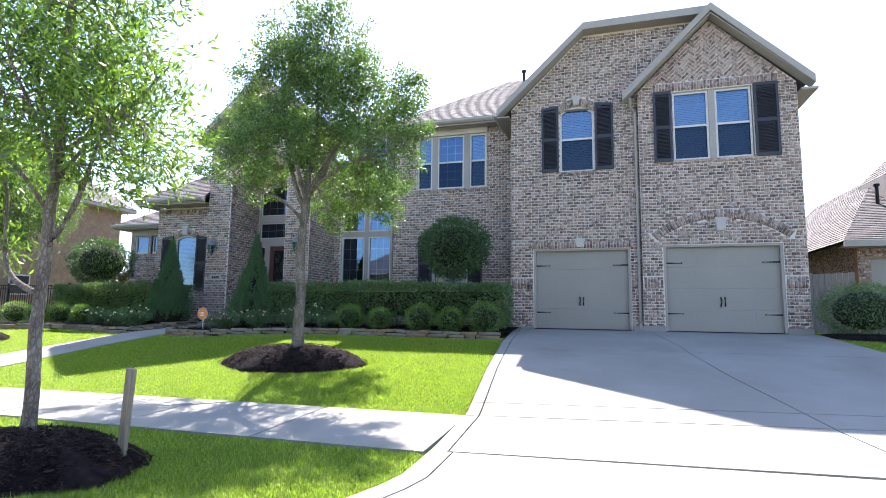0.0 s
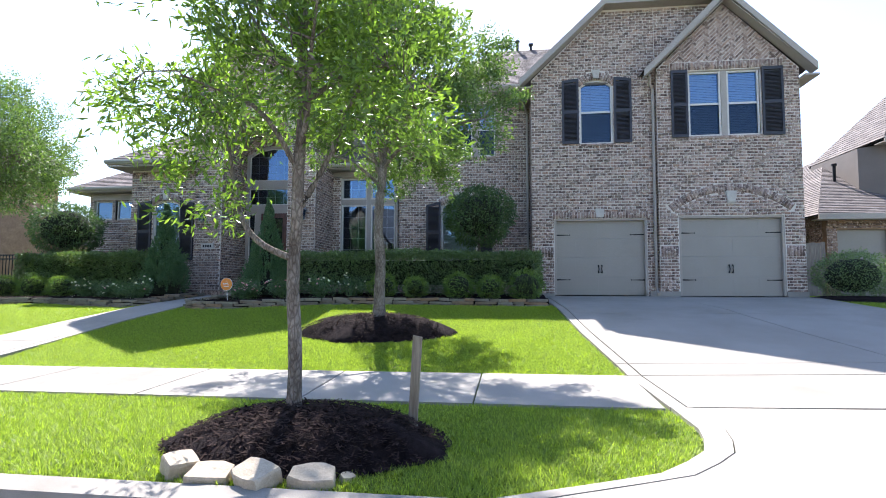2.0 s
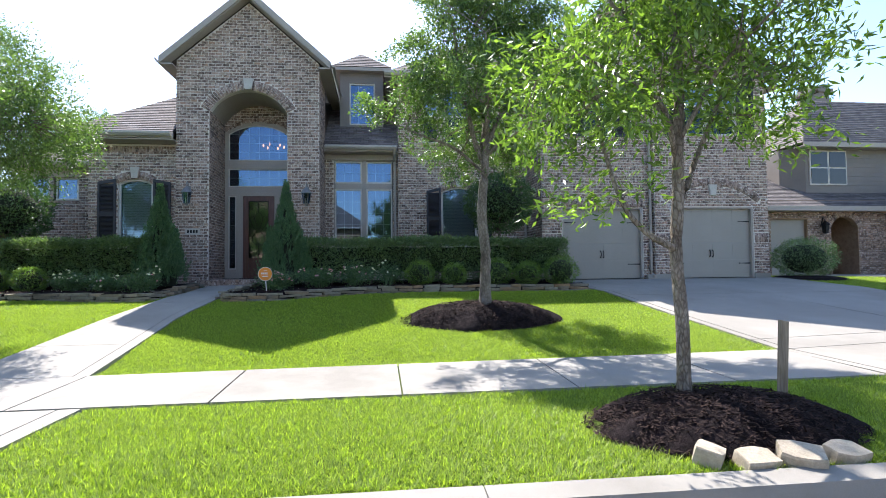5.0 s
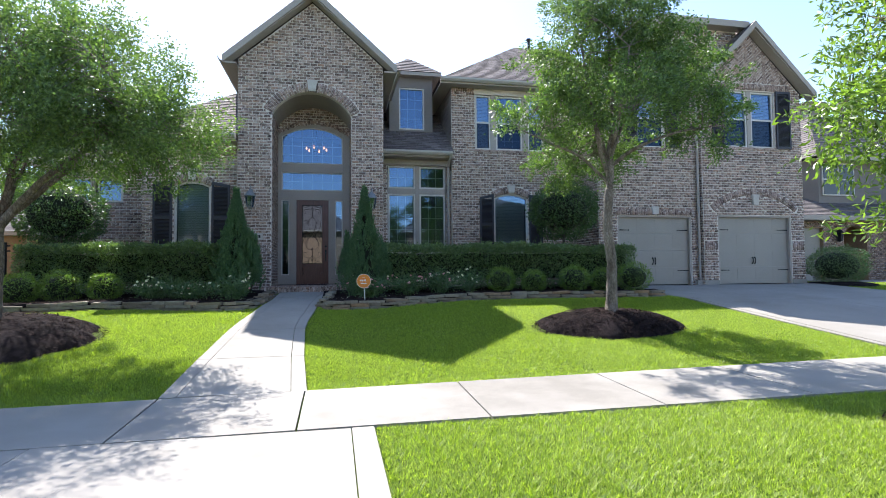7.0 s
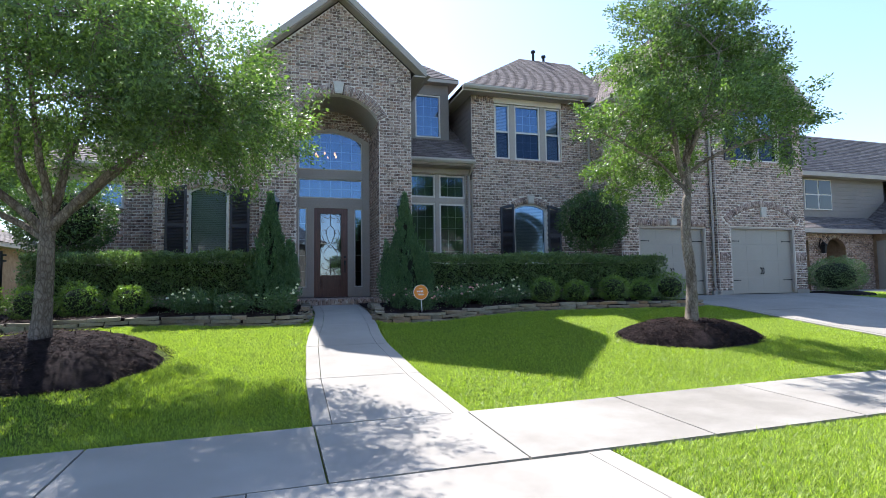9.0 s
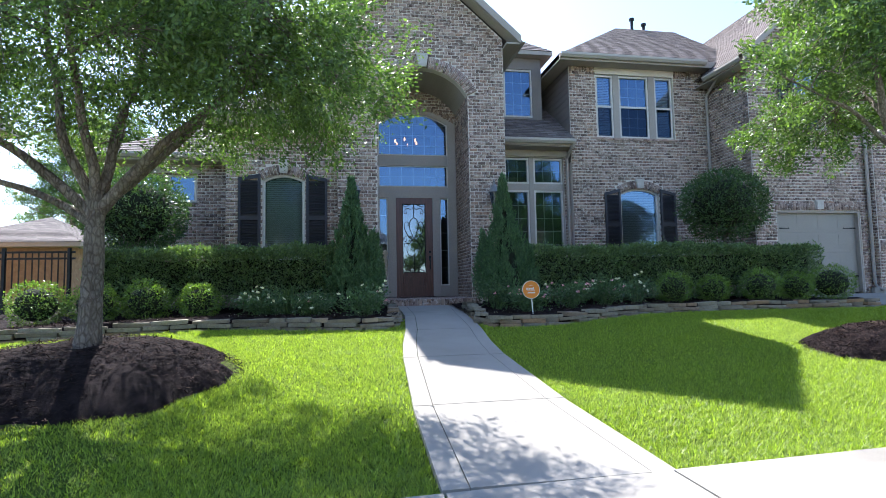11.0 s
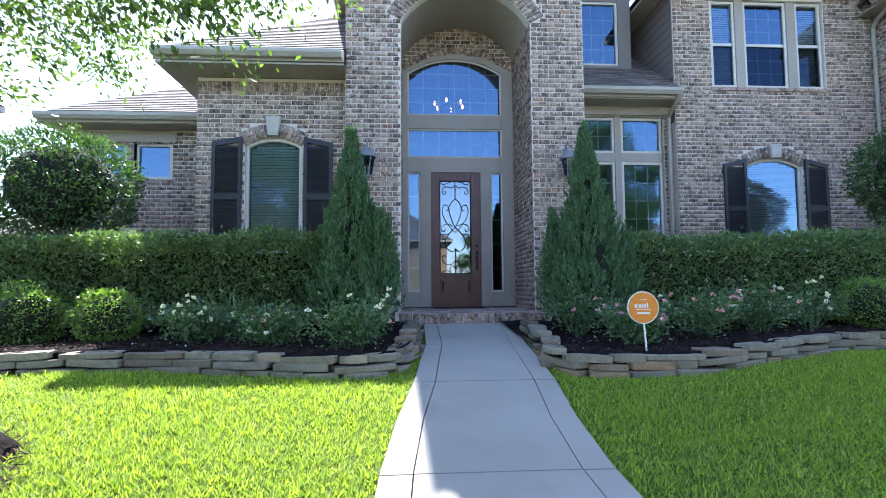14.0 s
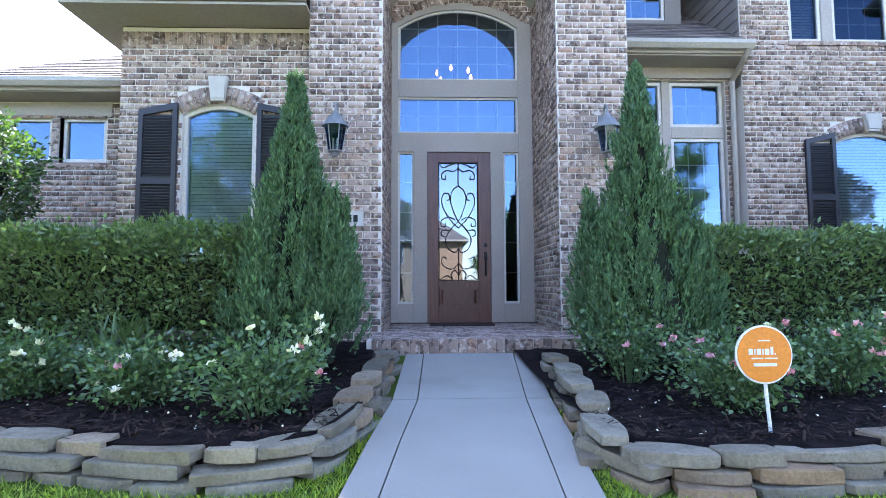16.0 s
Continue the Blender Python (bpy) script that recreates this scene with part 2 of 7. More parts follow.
M_BARK = bark_mat("tree bark", (0.15, 0.125, 0.10), (0.34, 0.30, 0.255), 32.0)
M_BARK_D = bark_mat("oak bark", (0.13, 0.108, 0.088), (0.29, 0.25, 0.21), 24.0)
M_LEAF_A = leaf_mat("street tree leaves", (0.06, 0.105, 0.025), (0.145, 0.22, 0.046), 0.36, 0.48)
M_LEAF_B = leaf_mat("live oak leaves", (0.048, 0.088, 0.03), (0.115, 0.178, 0.055), 0.46, 0.40)
M_LEAF_H = leaf_mat("hedge leaves", (0.07, 0.12, 0.05), (0.155, 0.225, 0.095), 0.38, 0.25)
M_LEAF_T = leaf_mat("holly leaves", (0.032, 0.068, 0.024), (0.08, 0.14, 0.046), 0.42, 0.22)
M_LEAF_C = leaf_mat("juniper foliage", (0.045, 0.105, 0.05), (0.11, 0.20, 0.092), 0.6, 0.2)
M_LEAF_X = leaf_mat("boxwood leaves", (0.07, 0.125, 0.026), (0.155, 0.24, 0.05), 0.38, 0.35)
M_LEAF_R = leaf_mat("rose leaves", (0.045, 0.095, 0.04), (0.10, 0.17, 0.068), 0.4, 0.2)
M_GRASS = leaf_mat("turf grass blades", (0.10, 0.165, 0.016), (0.295, 0.365, 0.05), 0.55, 0.45)
M_PINK = leaf_mat("pink rose petals", (0.65, 0.22, 0.36), (0.78, 0.42, 0.55), 0.6, 0.3)
M_WHITE = leaf_mat("white rose petals", (0.75, 0.66, 0.66), (0.80, 0.76, 0.74), 0.6, 0.3)
# near-black fill that stands in for the shade inside hedges and bushes
M_CORE = mottled("dark shade fill", (0.010, 0.014, 0.006), (0.022, 0.028, 0.012), 6, 50, 1.0, 0.5, 0.02)
M_ORANGE = mottled("orange sign plastic", (0.72, 0.22, 0.015), (0.76, 0.25, 0.02), 3, 60, 0.4, 0.03, 0.001)
M_SIGNWHITE = mottled("white sign plastic", (0.74, 0.73, 0.70), (0.8, 0.79, 0.77), 3, 60, 0.45, 0.05, 0.001)
M_STAKE = wood_mat("weathered grey stake wood", (0.16, 0.13, 0.09), (0.32, 0.27, 0.2), 0.9)
M_FENCE = wood_mat("weathered fence wood", (0.14, 0.12, 0.10), (0.28, 0.24, 0.20), 0.9)
M_PEWTER = mottled("aged pewter lantern", (0.20, 0.20, 0.20), (0.30, 0.30, 0.295), 6, 60, 0.5, 0.2, 0.001, 0.35)
M_GUTTER = mottled("tan gutter paint", (0.40, 0.36, 0.30), (0.46, 0.42, 0.355), 1.5, 40, 0.5, 0.05, 0.001)
M_BULB = emit_mat("warm bulb", (1.0, 0.42, 0.16), 1.6)
M_MAT = mottled("brown door mat", (0.03, 0.015, 0.012), (0.06, 0.03, 0.025), 12, 200, 1.0, 0.7, 0.004)
M_NBRICK = brick_mat("neighbour brick", False)
M_NWALL = mottled("tan brick wall", (0.24, 0.15, 0.09), (0.36, 0.24, 0.15), 5, 40, 0.9, 0.4, 0.006)


# ---------------------------------------------------------------- mesh tools
class MB:
    """Collects faces for one mesh."""
    def __init__(self):
        self.v, self.f, self.uv = [], [], []

    def face(self, pts, uv=None):
        k = len(self.v)
        self.v += [tuple(p) for p in pts]
        self.f.append(tuple(range(k, k + len(pts))))
        self.uv.append(uv)

    def hexa(self, p):
        """Eight corners: four below (anticlockwise from above), four above."""
        k = len(self.v)
        self.v += [tuple(q) for q in p]
        for q in ((3, 2, 1, 0), (4, 5, 6, 7), (0, 1, 5, 4), (1, 2, 6, 5), (2, 3, 7, 6), (3, 0, 4, 7)):
            self.f.append(tuple(k + i for i in q))
            self.uv.append(None)

    def box(self, x0, x1, y0, y1, z0, z1):
        self.hexa([(x0, y0, z0), (x1, y0, z0), (x1, y1, z0), (x0, y1, z0), (x0, y0, z1), (x1, y0, z1), (x1, y1, z1), (x0, y1, z1)])

    def bevel_box(self, x0, x1, y0, y1, z0, z1, b=0.008):
        """A box with its long edges cut, so that they catch light."""
        pts = lambda z, i: [(x0 + i, y0, z), (x1 - i, y0, z), (x1, y0 + i, z), (x1, y1 - i, z), (x1 - i, y1, z), (x0 + i, y1, z), (x0, y1 - i, z), (x0, y0 + i, z)]
        k = len(self.v)
        self.v += pts(z0, b) + pts(z1, b)
        self.f += [tuple(k + i for i in range(7, -1, -1)), tuple(k + 8 + i for i in range(8))]
        self.f += [(k + i, k + (i + 1) % 8, k + 8 + (i + 1) % 8, k + 8 + i) for i in range(8)]
        self.uv += [None] * 10

    def tube(self, pts, radii, sides=8, cap=True):
        pts = [Vector(p) for p in pts]
        k0 = len(self.v)
        up = Vector((0.13, 0.31, 0.94))
        for i, p in enumerate(pts):
            d = (pts[min(i + 1, len(pts) - 1)] - pts[max(i - 1, 0)])
            d = d.normalized() if d.length > 1e-9 else Vector((0, 0, 1))
            a = d.cross(up if abs(d.dot(up)) < 0.95 else Vector((1, 0, 0))).normalized()
            b = d.cross(a)
            r = radii[i] if isinstance(radii, (list, tuple)) else radii
            for s in range(sides):
                t = 2 * math.pi * s / sides
                self.v.append(tuple(p + a * (math.cos(t) * r) + b * (math.sin(t) * r)))
        for i in range(len(pts) - 1):
            for s in range(sides):
                q = k0 + i * sides
                self.f.append((q + s, q + sides + s, q + sides + (s + 1) % sides, q + (s + 1) % sides))
                self.uv.append(None)
        if cap:
            self.f += [tuple(k0 + s for s in range(sides)), tuple(k0 + (len(pts) - 1) * sides + s for s in range(sides - 1, -1, -1))]
            self.uv += [None, None]

    def lathe(self, prof, c=(0, 0, 0), sides=24):
        """Turns (radius, height) pairs round a vertical axis."""
        self.tube([(c[0], c[1], c[2] + z + 1e-5 * i) for i, (r, z) in enumerate(prof)], 0.001, sides, False)
        k0 = len(self.v) - sides * len(prof)
        for i, (r, z) in enumerate(prof):
            for s in range(sides):
                t = -2 * math.pi * s / sides
                self.v[k0 + i * sides + s] = (c[0] + r * math.cos(t), c[1] + r * math.sin(t), c[2] + z)

    def mesh(self, name, smooth=False):
        me = bpy.data.meshes.new(name)
        me.from_pydata(self.v, [], self.f)
        if any(self.uv):
            lay = me.uv_layers.new(name="UVMap")
            for p, uv in zip(me.polygons, self.uv):
                if uv:
                    for li, c in zip(p.loop_indices, uv):
                        lay.data[li].uv = c
        if smooth:
            me.polygons.foreach_set("use_smooth", [True] * len(me.polygons))
        me.update()
        return me


ORG = {}


def thing(name, at, label, category, group="", kind=""):
    """A top-level Empty at the base of a thing."""
    ob = new(name)
    ob.empty_display_size = 0.2
    ob.location = at
    ORG[ob.name] = Vector(at)
    return tagged(ob, label, category, group, kind)


def part(name, mb, material, parent=None, label="", smooth=False, kind=""):
    """One mesh object, given in world coordinates, under a thing or a part."""
    me = mb.mesh(name, smooth) if isinstance(mb, MB) else mb
    if not me.materials:
        me.materials.append(material)
    ob = new(name, me)
    if parent is not None:
        ob.parent = parent
        if parent.name in ORG:
            ob.matrix_parent_inverse = Matrix.Translation(-ORG[parent.name])
    return tagged(ob, label, "", "", kind)


def soup(name, verts, nper, faces, material):
    """A mesh of many equal small pieces: verts (N*nper, 3), faces as tuples into one piece."""
    n = len(verts) // nper
    me = bpy.data.meshes.new(name)
    me.vertices.add(len(verts))
    me.vertices.foreach_set("co", np.asarray(verts, dtype=np.float32).ravel())
    idx = np.concatenate([(np.arange(n)[:, None] * nper + np.array(f)[None]) for f in faces], axis=1)
    sizes = np.tile([len(f) for f in faces], n)
    me.loops.add(idx.size)
    me.loops.foreach_set("vertex_index", idx.ravel().astype(np.int32))
    me.polygons.add(len(sizes))
    me.polygons.foreach_set("loop_start", np.concatenate([[0], np.cumsum(sizes)[:-1]]).astype(np.int32))
    me.update(calc_edges=True)
    me.materials.append(material)
    return me


RNG = np.random.default_rng(5)


def leaves_mesh(name, pts, out, length, width, material, droop=0.3, spread=0.9):
    """Many bent diamond leaves at pts (N,3), each turned roughly along out (N,3)."""
    n = len(pts)
    d = out / np.maximum(np.linalg.norm(out, axis=1, keepdims=True), 1e-6) + RNG.normal(0, spread, (n, 3))
    d[:, 2] -= droop
    d /= np.linalg.norm(d, axis=1, keepdims=True)
    w = np.cross(d, RNG.normal(0, 1, (n, 3)))
    w /= np.maximum(np.linalg.norm(w, axis=1, keepdims=True), 1e-6)
    nn = np.cross(d, w)
    L = length * RNG.uniform(0.65, 1.3, (n, 1))
    W = width * RNG.uniform(0.7, 1.25, (n, 1))
    v = np.stack([pts, pts + d * L * 0.5 + w * W * 0.5 + nn * L * 0.08, pts + d * L, pts + d * L * 0.5 - w * W * 0.5 + nn * L * 0.08], 1)
    return soup(name, v.reshape(-1, 3), 4, [(0, 1, 2, 3)], material)


# ---------------------------------------------------------------- ground
PROFILE_Y = [-60, -6.6, -6.55, 2.2, 2.27, 2.35, 4.5, 6.2, 11, 13.8, 40]
PROFILE_Z = [0.4, 0.37, 0.21, 0.21, 0.35, 0.365, 0.38, 0.43, 1.06, 1.25, 1.3]


def ground_z(y):
    return float(np.interp(y, PROFILE_Y, PROFILE_Z))


WALK_Y = [5.7, 7.3, 9.0, 9.7, 10.5, 11.2, 12.0, 13.7]
WALK_L = [-11.40, -11.38, -11.29, -11.22, -11.10, -11.03, -10.95, -10.92]
WALK_R = [-9.88, -10.0, -10.08, -10.05, -9.97, -9.93, -9.87, -9.69]
DRIVE_Y = [4.4, 6.3, 8.5, 12.3, 14.4]
DRIVE_X = [-0.93, -1.02, -1.27, -1.58, -1.74]
DRIVE_R = 5.15
BED_L = [(-22.0, 10.0), (-18.0, 10.35), (-15.5, 10.85), (-14.1, 11.12), (-13.3, 11.08), (-12.5, 10.9), (-11.9, 10.79), (-11.5, 10.77), (-11.22, 10.95), (-11.1, 11.45), (-11.06, 12.2), (-11.04, 13.3)]
BED_R = [(-9.70, 13.2), (-9.74, 12.2), (-9.82, 11.4), (-9.88, 10.98), (-9.72, 10.72), (-9.35, 10.66), (-8.8, 10.7), (-8.2, 10.88), (-7.6, 11.14), (-6.8, 11.5), (-5.4, 11.62), (-4.3, 11.62), (-2.9, 11.5), (-2.0, 11.5), (-1.6, 11.65)]
MOUNDS = [(-3.93, 3.17, 1.02, 0.74, 0.23), (-4.82, 8.48, 1.35, 0.78, 0.27), (-14.6, 8.7, 1.5, 1.25, 0.32)]


def pave_n(x):
    """Far edge of the pavement, which runs slightly askew to the house."""
    return 5.80 + 0.04 * (x + 11)


def pave_s(x):
    return 4.42 + 0.018 * (x + 11)


def drive_l(y):
    return float(np.interp(y, DRIVE_Y, DRIVE_X))


def bed_front(x):
    """y of the stone edging's outer line at x; far back where there is no bed."""
    if x <= -11.1:
        return float(np.interp(x, [p[0] for p in BED_L], [p[1] for p in BED_L]))
    if x < -9.88:
        return 13.7
    if x <= -1.6:
        pts = BED_R[3:]
        return float(np.interp(x, [p[0] for p in pts], [p[1] for p in pts]))
    return 99.0


# one sheet out to the horizon
g = MB()
gx = [-900, -200, -60, -30, -20, -12, -6, 0, 6, 12, 30, 60, 200, 900]
gy = [-900, -200, -60, -6.6, -6.55, 2.2, 2.27, 2.35, 4.5, 6.2, 8, 9.5, 11, 13.8, 40, 200, 900]
for a, b in zip(gx, gx[1:]):
    for c, d in zip(gy, gy[1:]):
        zc, zd = ground_z(c) - 0.02, ground_z(d) - 0.02
        g.face([(a, c, zc), (b, c, zc), (b, d, zd), (a, d, zd)])
tagged(part("ground", g, M_SOIL), "turf soil ground sheet reaching the horizon", "ground", kind="structure")

road = MB()
road.box(-120, 120, -6.45, 2.18, -0.1, 0.215)
tagged(part("road", road, M_ASPHALT), "pale grey concrete residential street", "road", kind="structure")


def welded(mb, name="wall"):
    """One connected shell out of touching blocks."""
    bm = bmesh.new()
    me = mb.mesh(name)
    bm.from_mesh(me)
    bmesh.ops.remove_doubles(bm, verts=bm.verts, dist=0.0005)
    bm.to_mesh(me)
    bm.free()
    return me


def strip(rows, thick=0.12, lift=0.0):
    """A slab whose rows are (y, x_left, x_right); it follows the ground."""
    m = MB()
    for (y0, a0, b0), (y1, a1, b1) in zip(rows, rows[1:]):
        z0, z1 = ground_z(y0) + lift, ground_z(y1) + lift
        m.hexa([(a0, y0, z0 - thick), (b0, y0, z0 - thick), (b1, y1, z1 - thick), (a1, y1, z1 - thick),
                (a0, y0, z0), (b0, y0, z0), (b1, y1, z1), (a1, y1, z1)])
    return welded(m, "panel")


def sheet(y0, y1, x0, x1, lift=0.012, thick=0.12, nx=1, gap=0.009):
    """A concrete panel between the lines y0(x), y1(x) and x0(y), x1(y), shrunk by the joint; it follows the ground."""
    ys = sorted({0.0, 1.0} | {(q - y0(0)) / (y1(0) - y0(0)) for q in PROFILE_Y if y0(0) + 0.05 < q < y1(0) - 0.05} | {0.5})
    grid = []
    for v in ys:
        row = []
        for i in range(nx + 1):
            u = i / nx
            y = y0(0) + (y1(0) - y0(0)) * v
            for _ in range(3):
                xa, xb = x0(y) + gap, x1(y) - gap
                x = xa + (xb - xa) * u
                ya, yb = y0(x) + gap, y1(x) - gap
                y = ya + (yb - ya) * v
            row.append((x, y, ground_z(y) + lift))
        grid.append(row)
    m = MB()
    for r0, r1 in zip(grid, grid[1:]):
        for a, b, c, d in zip(r0, r0[1:], r1[1:], r1):
            low = [(p[0], p[1], p[2] - thick) for p in (a, b, c, d)]
            m.hexa(low + [a, b, c, d])
    return welded(m, "panel")


def lerp(x, xs, ys):
    return float(np.interp(x, xs, ys))


# kerb with a gap at the drive and the front walk's landing
for a, b in ((-40, -12.12), (-9.22, -2.75), (6.6, 40)):
    k = MB()
    n = max(1, int((b - a) / 3))
    for i in range(n):
        x0, x1 = a + (b - a) * i / n, a + (b - a) * (i + 1) / n - 0.008
        k.hexa([(x0, 2.02, 0.1), (x1, 2.02, 0.1), (x1, 2.26, 0.1), (x0, 2.26, 0.1), (x0, 2.08, 0.355), (x1, 2.08, 0.355), (x1, 2.26, 0.375), (x0, 2.26, 0.375)])
    tagged(part("kerb", k, M_CONC2), "low pale concrete kerb along the street", "kerb", kind="structure")

# pavement in panels with open joints
pavement = thing("pavement", (-10, 5.2, 0.4), "pale concrete pavement in jointed panels with tree shade", "pavement", kind="structure")
xs = [-30.0, -27.6, -25.2, -22.8, -20.6, -18.7, -16.9, -15.0, -13.15, -11.39, -9.91, -8.17, -6.36, -4.56, -2.80, -0.98]
for a, b in zip(xs, xs[1:]):
    part("panel", sheet(pave_s, pave_n, lambda y, a=a: a, lambda y, b=b: b), M_CONC2, pavement)
for a, b in ((5.3, 8), (8, 10.5), (10.5, 13), (13, 15.5)):
    part("panel", sheet(pave_s, pave_n, lambda y, a=a: a, lambda y, b=b: b), M_CONC2, pavement)

walkway = thing("front_walk", (-10.6, 9.5, 0.8), "curving pale concrete walk with scored border strips up to the porch", "walkway", kind="structure")
cuts = [5.81, 7.35, 8.97, 10.49, 12.01, 13.64]
for a, b in zip(cuts, cuts[1:]):
    ys = [a + 0.006] + [y for y in WALK_Y if a < y < b] + [b - 0.006]
    L = lambda y: lerp(y, WALK_Y, WALK_L)
    R = lambda y: lerp(y, WALK_Y, WALK_R)
    w = 0.17
    part("panel", strip([(y, L(y) + w + 0.004, R(y) - w - 0.004) for y in ys], lift=0.014), M_CONC2, walkway)
    part("border", strip([(y, L(y), L(y) + w - 0.004) for y in ys], lift=0.012), M_CONC2, walkway)
    part("border", strip([(y, R(y) - w + 0.004, R(y)) for y in ys], lift=0.012), M_CONC2, walkway)

landing = thing("kerb_landing", (-10.7, 3.6, 0.3), "pale concrete landing between pavement and street", "walkway", kind="structure")
part("panel", strip([(2.0, -11.89, -9.45), (2.3, -11.89, -9.45), (4.40, -11.89, -9.45)], lift=0.012), M_CONC2, landing)
part("border", strip([(2.0, -12.09, -11.9), (2.3, -12.09, -11.9), (4.39, -12.09, -11.9)], lift=0.01), M_CONC2, landing)
part("border", strip([(2.0, -9.44, -9.25), (2.3, -9.44, -9.25), (4.42, -9.44, -9.25)], lift=0.01), M_CONC2, landing)

drive = thing("driveway", (2, 9, 0.9), "wide pale concrete driveway with dark expansion joints", "driveway", kind="structure")
seam = lambda y: float(np.interp(y, [4.4, 5.9, 7.5, 9.7, 13.3, 14.4], [3.2, 3.03, 2.64, 2.08, 1.66, 1.55]))
inner = lambda y: drive_l(y) + 0.17
right = lambda y: DRIVE_R
line = lambda c, k: (lambda x: c + k * (x + 0.9))
joints = [line(4.66, 0.10), line(6.20, 0.10), line(6.74, 0.09), line(10.5, 0.0), line(14.32, 0.0)]
for lo, hi in zip(joints, joints[1:]):
    part("panel", sheet(lo, hi, inner, seam, 0.014, nx=3), M_CONC, drive)
    part("panel", sheet(lo, hi, seam, right, 0.014, nx=3), M_CONC, drive)
    part("border", sheet(lo, hi, drive_l, inner, 0.012), M_CONC, drive)
flare = [(1.95, -3.0, 6.7), (2.3, -2.5, 6.5), (2.6, -1.87, 6.2), (2.8, -1.5, 5.9), (3.05, -1.27, 5.65), (3.3, -1.08, 5.5), (3.6, -0.98, 5.45), (3.9, -0.92, 5.4), (4.65, -0.93, 5.3)]
outer = lambda y: lerp(y, [f[0] for f in flare], [f[1] for f in flare])
apron = MB()
fy = [f[0] for f in flare] + [3.18, 3.45, 2.7, 2.92, 4.3]
fy.sort()
for y0, y1 in zip(fy, fy[1:]):
    q = []
    for u in (0, 1):
        for y in (y0, y1):
            x = outer(y) + 0.21 if u == 0 else lerp(y, [f[0] for f in flare], [f[2] for f in flare])
            ye = y + (0.10 * (x + 0.9) if y > 4.6 else 0)
            q.append((x, ye, ground_z(min(ye, 4.6)) + 0.013))
    a, d, b, c = q
    apron.hexa([(p[0], p[1], p[2] - 0.12) for p in (a, b, c, d)] + [a, b, c, d])
part("apron", welded(apron, "apron"), M_CONC, drive)
part("border", strip([(y, outer(y), outer(y) + 0.20) for y in fy], lift=0.018), M_CONC2, drive)


# ---------------------------------------------------------------- the house
house = thing("house", (-3.5, 17.0, 1.25), "two-storey brick house with gables, dark shutters and brown shingle roofs", "house")


def arch_top(a, b, spring, rise):
    """Height of an arch over the chord a..b as a function of u, with its circle."""
    h = (b - a) / 2
    r = (h * h + rise * rise) / (2 * rise)
    c, zc = (a + b) / 2, spring + rise - r

    def f(u):
        return zc + np.sqrt(np.maximum(r * r - (np.asarray(u, dtype=float) - c) ** 2, 0))
    return f, c, zc, r


FULL_BRICK = None
BR_L, BR_H, BR_J, BR_D = 0.174, 0.0645, 0.0135, 0.013
SINGLE_LEFT = [292]


